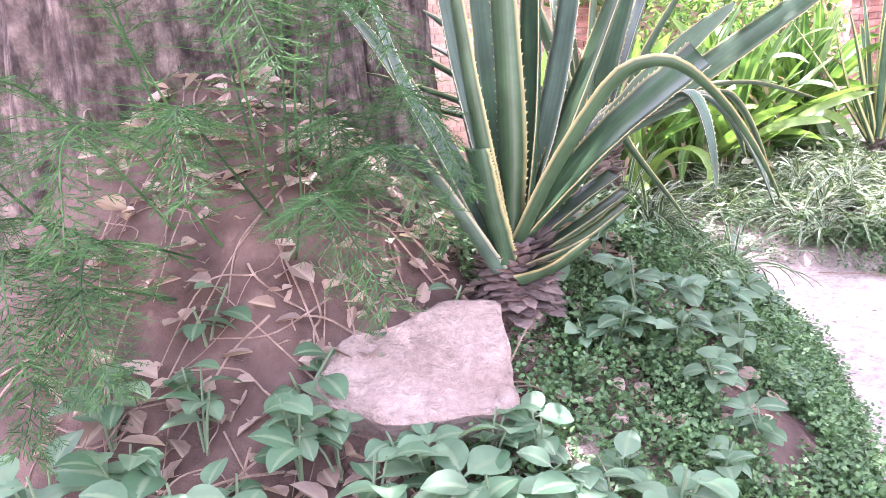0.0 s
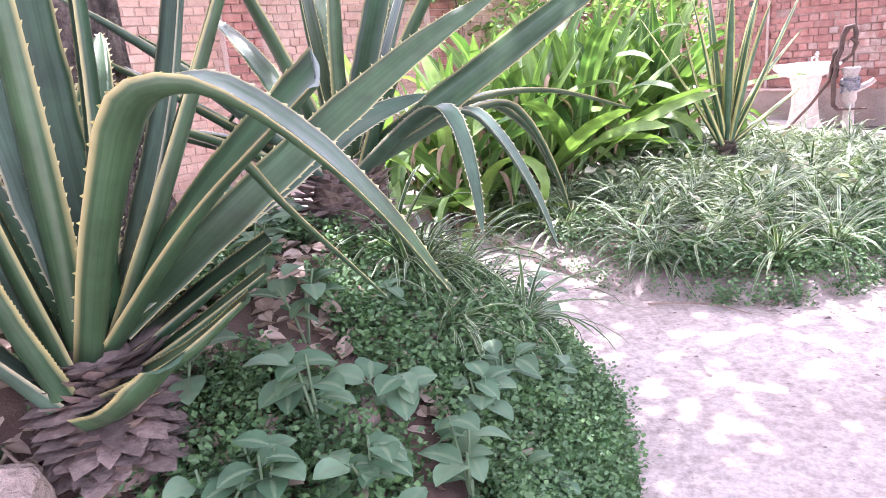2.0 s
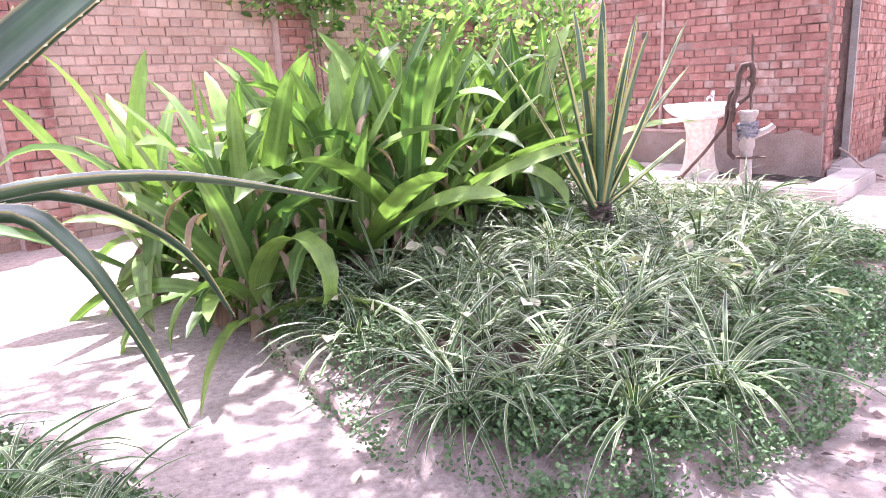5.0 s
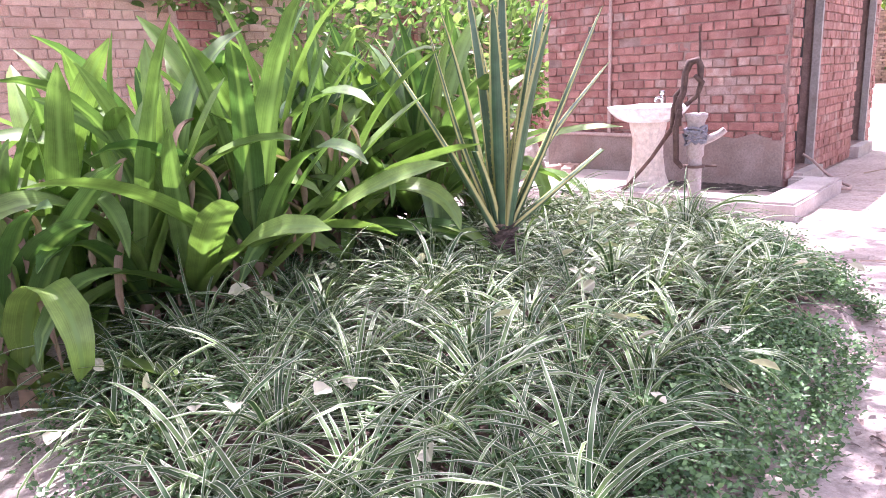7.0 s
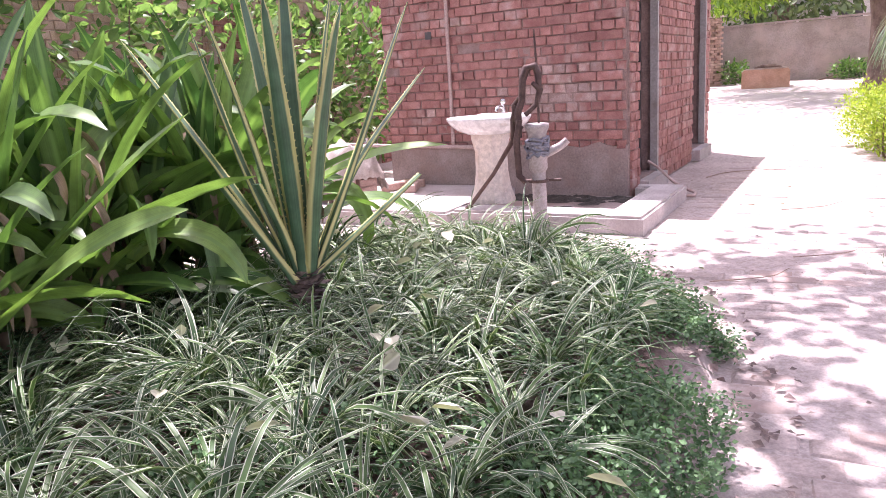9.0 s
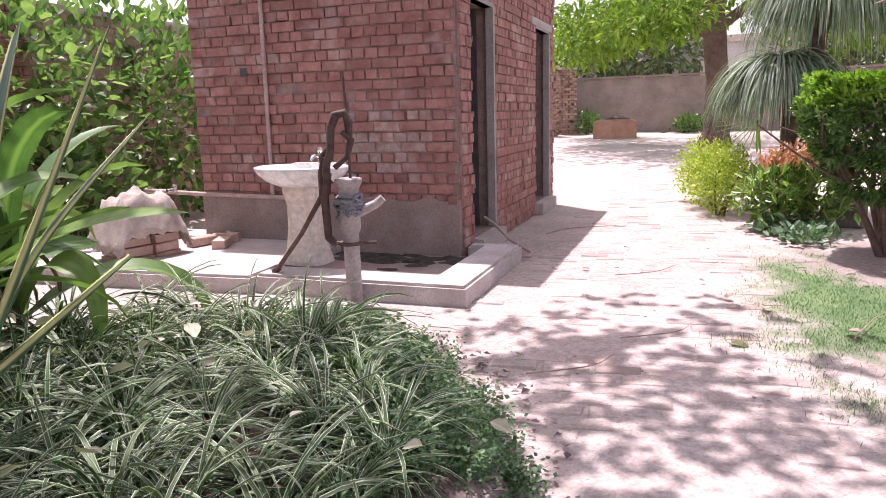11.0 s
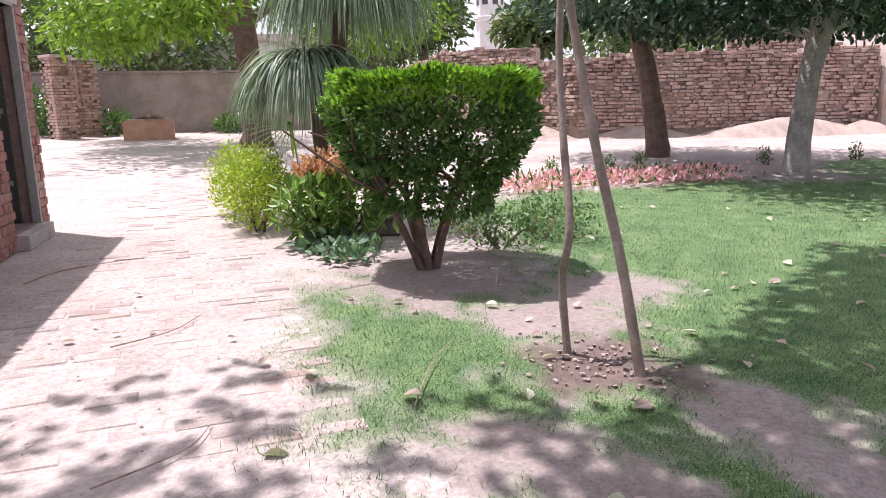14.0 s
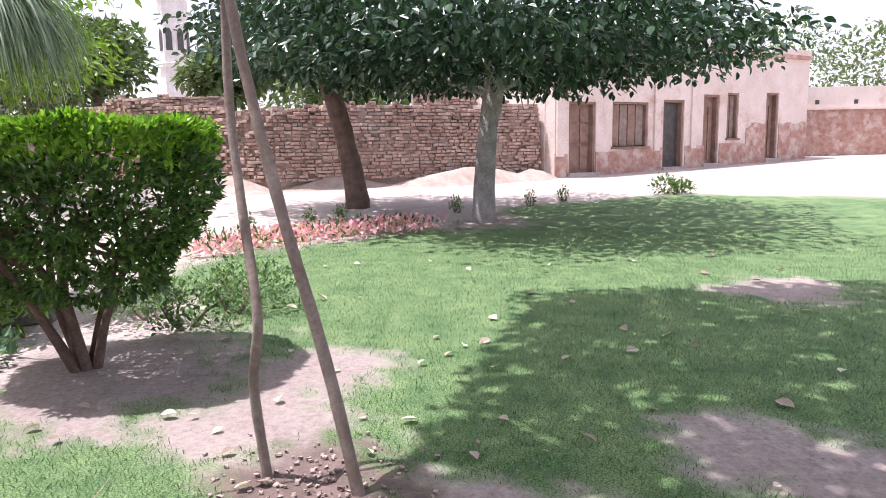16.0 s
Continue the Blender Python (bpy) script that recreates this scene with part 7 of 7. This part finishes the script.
tree("neem_tree", "old spreading tree with a thick trunk and bright hanging foliage", (*NT, rise(*NT) - 0.05),
     [(0, 0, -0.1, 0.5), (0, 0, 0.4, 0.31), (0.05, 0.05, 1.6, 0.27), (0.0, 0.2, 3.2, 0.25), (0.2, 0.3, 4.6, 0.2)],
     [((0, 0.1, 2.6), (-1.8, 2.4, 4.4), 0.14, 0.05), ((0, 0.1, 2.8), (2.4, -1.2, 4.6), 0.14, 0.05), ((0, 0.1, 3.0), (-2.6, -0.8, 4.4), 0.12, 0.05), ((0, 0.2, 2.9), (0.4, 3.2, 4.2), 0.12, 0.05)],
     [(9000, (0, 0.2, 5.0), (4.8, 4.8, 2.0), 0.3, -1.0), (1800, (-1.4, 2.6, 3.0), (1.5, 1.5, 0.75), 0.1, -1.0), (1200, (-2.3, 0.0, 2.9), (1.3, 1.3, 0.6), 0.1, -1.0), (1500, (1.6, -2.4, 3.0), (1.7, 1.7, 0.8), 0.1, -1.0), (1300, (0.3, 4.6, 2.9), (1.5, 1.3, 0.7), 0.1, -1.0)],
     BARK_BROWN, NEEM, (0.14, 0.3), 43, 0.4, False, 0.6)

for n, (x, y, r, h, lo) in enumerate(((33, 11.7, 1.6, 4.1, 1.6), (36, 17.9, 2.2, 5.2, 1.6), (36, 7.5, 3.0, 4.6, 1.6), (41, 9, 4.0, 5.4, 2.0), (34, 19.5, 3.6, 5.2, 1.5), (32, 3.0, 2.6, 4.0, 2.4), (47, 26, 4.0, 6.0, 2.0),
                                      (24.5, 29.5, 3.0, 4.6, 1.5), (28.5, 26.0, 3.0, 4.4, 1.5), (52, -27, 5.0, 6.2, 2.0), (60, -22, 5.5, 7.4, 2.0), (17.0, 30.5, 3.2, 4.6, 1.5))):
    tree("far_tree", "rounded dusty green tree beyond the yard walls", (x, y, rise(x, y) - 0.1),
         [(0, 0, 0, 0.3), (0, 0, lo * 0.6, 0.22), (0.1, 0.1, h * 0.75, 0.14)], [((0, 0, lo), (r * 0.5, 0.3, h * 0.8), 0.1, 0.04), ((0, 0, lo), (-r * 0.5, -0.3, h * 0.8), 0.1, 0.04)],
         [(2200, (0, 0, h - r * 0.35), (r, r, r * 0.72), 0.35, -1.0)], BARK_BROWN, FAR_TREE, (0.28, 0.5), 800 + n, 0.5, False, 0.3, "trees beyond the walls")


# ---- garden shrubs beside the lawn ----
def clipped_shrub():
    rng = np.random.default_rng(51)
    x, y = 10.12, 6.5
    t = thing("clipped_shrub", "shrub clipped to a flat-topped drum on several bare stems", "shrub", (x, y, 0.02))
    stems = [((-0.05, 0.02, -0.05), (-0.35, 0.3, 0.8)), ((0.0, 0.04, -0.05), (-0.1, 0.35, 0.85)), ((0.05, 0, -0.05), (0.3, -0.2, 0.85)), ((0, -0.05, -0.05), (0.05, -0.4, 0.85)), ((-0.03, -0.02, -0.05), (-0.4, -0.1, 0.8)), ((0.03, 0.03, -0.05), (0.35, 0.3, 0.85))]
    for p, q in stems:
        b = Build()
        limb(b, p, q, 0.032, 0.014, 0.05, rng, 8, 8)
        part("stem", b, BARK_BROWN, t, smooth=True)
        for k in range(3):
            b = Build()
            e = np.array(q) + (rng.normal() * 0.25, rng.normal() * 0.25, rng.uniform(0.1, 0.35))
            limb(b, np.array(p) * 0.3 + np.array(q) * 0.7, e, 0.016, 0.006, 0.05, rng, 6, 6)
            part("branch", b, BARK_BROWN, t)
    c, a, tips, ta = [], [], [], []
    while len(c) < 13500:
        a0 = rng.uniform(0, 6.283)
        if rng.random() < 0.36:
            r0, z0 = math.sqrt(rng.random()) * 0.99, 1.0 - 0.12 * rng.random() ** 1.5
        else:
            r0, z0 = 1.0 - 0.3 * rng.random() ** 1.6, rng.uniform(-1.0, 1.0)
        v = np.array([math.cos(a0) * r0, math.sin(a0) * r0, z0])
        n1 = 1 + 0.09 * noise.noise(Vector(v * 2.5)) + 0.06 * noise.noise(Vector(v * 7))
        low = max(0.0, -z0 + 0.1)
        p = np.array([v[0] * 0.71 * n1 * (1 - 0.42 * low) + 0.02, v[1] * 0.71 * n1 * (1 - 0.42 * low) - 0.05, 0.875 + z0 * 0.455 + 0.045 * noise.noise(Vector(v * 4 + 7.0))])
        if z0 < -0.6 and rng.random() < 0.5:
            continue
        if noise.noise(Vector(p * 5.5)) < (-0.12 if p[2] < 1.0 else -0.22) and p[2] < 1.18:
            continue
        # top leaves, lower on the -x side, take the sunlit colour
        (tips if p[2] > 1.225 - 0.07 * noise.noise(Vector(p * 6)) - (0.1 if p[0] < -0.2 else 0.03) and rng.random() < 0.85 else c).append(p)
        (ta if len(tips) > len(ta) else a).append(v * 0.7 + rng.normal(size=3) * 0.6 + (0, 0, 0.2))
    b = Build()
    leaves(b, c, a[:len(c)], rng.uniform(0.038, 0.07, len(c)), rng, 0.5, 0.16)
    part("foliage", b, HEDGE, t, "dense dark green leaves")
    b = Build()
    while len(tips) < 1500:
        p = tips[int(rng.integers(len(tips)))] + rng.normal(size=3) * 0.03
        tips.append(p)
        ta.append(rng.normal(size=3) * 0.6 + (0, 0, 0.7))
    leaves(b, tips, ta[:len(tips)], rng.uniform(0.035, 0.06, len(tips)), rng, 0.5, 0.16)
    part("young_growth", b, HEDGE_SUNLIT, t, "bright leaves along the top, coloured as catching the sun")


clipped_shrub()


def leafy_shrub(name, label, category, spots, mat, n, size, seed, wide=0.5, big=False, extra=None, loc=(0, 0, 0), stems=5):
    rng = np.random.default_rng(seed)
    t = thing(name, label, category, loc)
    for i in range(stems):
        c, r = spots[i % len(spots)]
        b = Build()
        limb(b, (c[0] * 0.7 + rng.normal() * 0.04, c[1] * 0.7 + rng.normal() * 0.04, -0.03), (c[0] + rng.normal() * r[0] * 0.4, c[1] + rng.normal() * r[1] * 0.4, c[2] + r[2] * 0.3), 0.014, 0.006, 0.03, rng, 6, 6)
        part("stem", b, BARK_BROWN, t)
    b = Build()
    for c, r in spots:
        m = n // len(spots)
        pts = crown_points(rng, m, c, r, 0.35, -1.0, 0.35, seed % 13)
        pts[:, 2] = np.maximum(pts[:, 2], 0.02)
        leaves(b, pts, unit_random(rng, m) + (0, 0, 0.5) + (pts - np.array(c)) * 1.5, rng.uniform(*size, m), rng, wide, 0.16, big)
    part("foliage", b, mat, t)
    if extra:
        m2, mat2, spots2, size2, lab = extra
        b = Build()
        for c, r in spots2:
            m = m2 // len(spots2)
            pts = crown_points(rng, m, c, r, 0.2, -1.0, 0.35, seed % 13)
            leaves(b, pts, unit_random(rng, m) + (0, 0, 0.6), rng.uniform(*size2, m), rng, wide, 0.16, big)
        part("tinted_leaves", b, mat2, t, lab)
    return t


leafy_shrub("golden_shrub", "low clipped golden-leaved shrub along the path", "shrub", [((0, 0, 0.4), (0.34, 0.34, 0.38)), ((0.4, 0.42, 0.4), (0.38, 0.38, 0.38)), ((0.85, 0.85, 0.4), (0.4, 0.4, 0.38))], GOLD, 6600, (0.03, 0.055), 61, 0.55,
            loc=(11.0, 8.62, 0.0), stems=9)
leafy_shrub("flowering_shrub", "leafy garden shrub with coral-tinted tops", "shrub", [((0, 0, 0.3), (0.34, 0.34, 0.3)), ((0.2, -0.32, 0.36), (0.34, 0.34, 0.34))], CROTON, 900, (0.08, 0.15), 62, 0.42, True,
            (420, CROTON_RED, [((0.02, -0.22, 0.72), (0.28, 0.26, 0.12)), ((0.1, 0.1, 0.6), (0.16, 0.16, 0.1))], (0.05, 0.09), "coral-red leaf tops"), (10.62, 7.78, 0.0), 8)
leafy_shrub("edge_plants", "low broad-leaved plants along the shrub border", "plant", [((0, 0, 0.06), (0.35, 0.3, 0.1)), ((-0.25, -0.35, 0.06), (0.3, 0.25, 0.09))], WEED, 300, (0.05, 0.1), 63, 0.6, True, loc=(10.45, 7.55, 0.0), stems=4)
leafy_shrub("dry_border_plants", "straggly dusty pale green border plants behind the clipped shrub", "plant",
            [((0, 0, 0.16), (0.4, 0.35, 0.17)), ((0.55, -0.3, 0.16), (0.4, 0.4, 0.17)), ((1.1, -0.1, 0.16), (0.5, 0.4, 0.16)), ((0.35, 0.5, 0.16), (0.45, 0.4, 0.16))], GRASS, 2600, (0.03, 0.06), 64, 0.5, loc=(10.95, 6.2, 0.0), stems=14)
leafy_shrub("yard_shrub", "small green shrub at the lawn's edge", "shrub", [((0, 0, 0.18), (0.3, 0.3, 0.22)), ((0.1, -0.35, 0.14), (0.25, 0.25, 0.16))], HEDGE, 500, (0.06, 0.1), 65, 0.5, loc=(20.3, -0.4, rise(20.3, -0.4)), stems=5)
for n, (x, y) in enumerate(((15.2, 7.4), (15.9, 7.0), (16.35, 6.2), (17.0, 5.85), (18.1, 4.0), (18.4, 3.5), (14.6, 7.9), (18.9, 2.6), (19.4, 1.9))):
    leafy_shrub("seedling", "small round green seedling bush at the lawn's edge", "shrub", [((0, 0, 0.13), (0.11, 0.11, 0.16))], HEDGE, 130, (0.04, 0.08), 660 + n, 0.4, loc=(x, y, rise(x, y)), stems=2)
leafy_shrub("yard_bushes", "dark green bushes against the boundary wall", "shrub", [((0, 0, 0.3), (0.5, 0.5, 0.4)), ((1.9, -2.5, 0.25), (0.5, 0.5, 0.3)), ((-1.0, 1.2, 0.5), (0.6, 0.6, 0.6))], HEDGE, 1300, (0.1, 0.18), 67, 0.5, loc=(20.9, 20.9, rise(20.9, 20.9)), stems=6)
leafy_shrub("gate_bushes", "dark green bushes behind the brick pillars", "shrub", [((0, 0, 0.7), (1.2, 1.0, 0.9)), ((-1.6, 1.0, 0.9), (1.3, 1.0, 1.1))], HEDGE, 1700, (0.12, 0.2), 68, 0.5, loc=(19.2, 22.9, rise(19.2, 22.9)), stems=6)

# vines hung over the garden wall
VX, VY = 3.3, 10.5
leafy_shrub("wall_vine", "leafy vine spilling over the garden wall", "vine",
            [((0, 0, 1.9), (1.0, 0.8, 0.8)), ((1.2, 0.95, 1.6), (1.0, 0.8, 1.1)), ((2.3, 1.75, 1.4), (1.0, 0.8, 1.35)), ((-0.9, -0.5, 2.3), (0.7, 0.6, 0.45)), ((3.0, 2.3, 1.3), (0.8, 0.7, 1.35)), ((1.4, 0.9, 0.7), (0.9, 0.7, 0.7))], VINE, 5000, (0.08, 0.16), 69, 0.7, True, loc=(VX, VY, 0.0), stems=12)


# ---- drooping strap-leaved palm ----
def pony_palm():
    rng = np.random.default_rng(77)
    x, y = 11.72, 8.3
    t = thing("ponytail_palm", "two-headed palm with long grey-green drooping leaves", "palm", (x, y, 0.0))
    b = Build()
    b.tube(smooth_path([(0, 0, -0.05), (0.02, 0, 0.5), (-0.1, 0.08, 1.5)], 8), np.linspace(0.17, 0.07, 9), 12, 0.1)
    b.tube(smooth_path([(0.02, 0, 0.4), (0.05, -0.12, 1.4), (0.08, -0.26, 2.5)], 8), np.linspace(0.13, 0.06, 9), 12, 0.1)
    part("trunk", b, BARK_BROWN, t, smooth=True)
    for head, n, ln in (((-0.12, 0.1, 1.56), 1100, 1.02), ((0.08, -0.26, 2.45), 1200, 1.15)):
        b = Build()
        for i in range(n):
            az, el = rng.uniform(0, 360), rng.uniform(35, 86)
            path = arc_path(np.array(head) + rng.normal(size=3) * 0.03, az, el, ln * rng.uniform(0.7, 1.15), el + rng.uniform(76, 90), 9, rng.uniform(0.38, 0.6))
            ribbon(b, path, 0.018 * np.array([0.7, 1, 1, 1, 0.95, 0.9, 0.8, 0.65, 0.45, 0.08]), 0.2, rng.normal() * 0.6)
        part("leaf_head", b, PONY, t, smooth=True)
    b = Build()
    for k in range(13):
        a = radians(150 + k * 10)
        tip = np.array([0.55 * math.cos(a), 0.0, 0.4 * math.sin(a)])
        ribbon(b, smooth_path([(0, 0, 0), tip * 0.6, tip], 5), [0.02, 0.04, 0.045, 0.04, 0.025, 0.003], 0.2)
    f = solid("fan_palm", b, CROTON, "single green fan palm leaf on a thin stalk", "palm", (12.3, 9.1, 0.98), -50)
    b = Build()
    b.tube([(0, 0, 0), (0.05, 0, -0.5), (0.1, 0, -1.0)], [0.008, 0.01, 0.012], 6)
    part("stalk", b, CROTON, f)


pony_palm()


# ---- two bare poles propped together on the lawn ----
def poles():
    for route, r in (([(8.715, 5.17, -0.05), (8.72, 5.2, 0.35), (8.66, 5.15, 0.62), (8.77, 5.2, 0.95), (8.85, 5.24, 1.4), (8.86, 5.22, 2.0), (8.9, 5.23, 2.6)], 0.0205),
                     ([(8.555, 4.81, -0.05), (8.62, 4.92, 0.5), (8.7, 5.05, 1.0), (8.78, 5.16, 1.5), (8.85, 5.24, 2.0), (8.92, 5.34, 2.6)], 0.0245)):
        b = Build()
        path = smooth_path([(x, y + 0.022 * z, z) for x, y, z in route], 26)
        b.tube(path - path[0], np.linspace(r, r * 0.72, 27), 9, 0.16)
        solid("pole", b, WOOD_GREY, "crooked bare wooden pole propped upright in the lawn", "pole", tuple(path[0]), group="crossed poles", smooth=True)
    b = Build()
    path = smooth_path([(0, 0, 0), (-0.1, 0.3, -0.03), (-0.25, 0.75, -0.16)], 8)
    b.tube(path, np.linspace(0.012, 0.005, 9), 6)
    solid("branch", b, TWIG, "thin bare branch tied across the poles", "branch", (8.86, 5.25, 1.86))
    rng = np.random.default_rng(13)
    c = Build()
    for i in range(170):
        x, y = 8.64 + rng.normal() * 0.17, 4.98 + rng.normal() * 0.2
        s = rng.uniform(0.003, 0.011)
        p, f = brick_points(s * 2, s * 1.6, s, rng, s * 0.25)
        c.add(p @ rz_matrix(rng.uniform(0, 360)).T + (x, y, 0.005 + s * 0.3), f)
    solid("clods", c, MUD, "crumbled earth clods and stones round the poles", "clods", kind="stuff")


poles()


# ---- flower strip, lawn grass ----
def flower_strip():
    rng = np.random.default_rng(14)
    c, g = [], []
    route = smooth_path([(14.35, 7.15, 0), (15.1, 6.75, 0), (15.7, 6.1, 0), (16.1, 5.3, 0), (16.5, 4.7, 0)], 40)
    for i in range(2300):
        p = route[int(rng.integers(41))]
        q = p + (rng.normal() * 0.3, rng.normal() * 0.3, 0)
        (c if rng.random() < 0.74 else g).append((q[0], q[1], rise(q[0], q[1]) + rng.uniform(0.03, 0.14)))
    b = Build()
    leaves(b, c, rng.normal(size=(len(c), 3)) + (0, 0, 0.8), rng.uniform(0.05, 0.09, len(c)), rng, 0.9, 0.1)
    solid("flower_bed", b, FLOWER, "strip of low pink flowers along the lawn", "flowers", kind="stuff")
    b = Build()
    leaves(b, g, rng.normal(size=(len(g), 3)) + (0, 0, 1.0), rng.uniform(0.06, 0.12, len(g)), rng, 0.4, 0.1)
    solid("flower_leaves", b, HEDGE, "green leaves among the pink flowers", "plants", kind="stuff")


flower_strip()


def lawn_grass():
    rng = np.random.default_rng(15)
    c, s = [], []
    while len(c) < 150000:
        d = 1.6 + 9.0 * rng.random() ** 1.5
        a = radians(rng.uniform(-38, 62))
        x, y = 5.6 + d * math.cos(a), 4.4 + d * math.sin(a)
        if depth_in(LAWN, x, y) < -0.3 or rng.random() > lawn_cover(x, y) * 1.1 - 0.05:
            continue
        c.append((x, y, ground_z(x, y) - 0.002))
        s.append(rng.uniform(0.012, 0.027) * (1 + d * 0.04))
    a = rng.normal(size=(len(c), 3)) * 0.7 + (0, 0, 0.8)
    b = Build()
    leaves(b, c, a, s, rng, 0.13, 0.0)
    solid("lawn_grass", b, GRASS, "short patchy lawn grass", "grass", kind="stuff")
    c, s = [], []
    for x, y, r, n in ((7.48, 5.93, 0.09, 260), (7.35, 5.45, 0.12, 240), (7.1, 5.1, 0.12, 240), (8.15, 6.15, 0.1, 160), (6.3, 4.6, 0.1, 120)):
        for _ in range(n):
            px, py = x + rng.normal() * r, y + rng.normal() * r
            c.append((px, py, 0.0))
            s.append(rng.uniform(0.018, 0.042))
    b = Build()
    leaves(b, c, rng.normal(size=(len(c), 3)) * 0.6 + (0, 0, 0.7), s, rng, 0.1, 0.0)
    solid("grass_tufts", b, GRASS, "small grass tufts growing between the path bricks", "grass", kind="stuff")


lawn_grass()
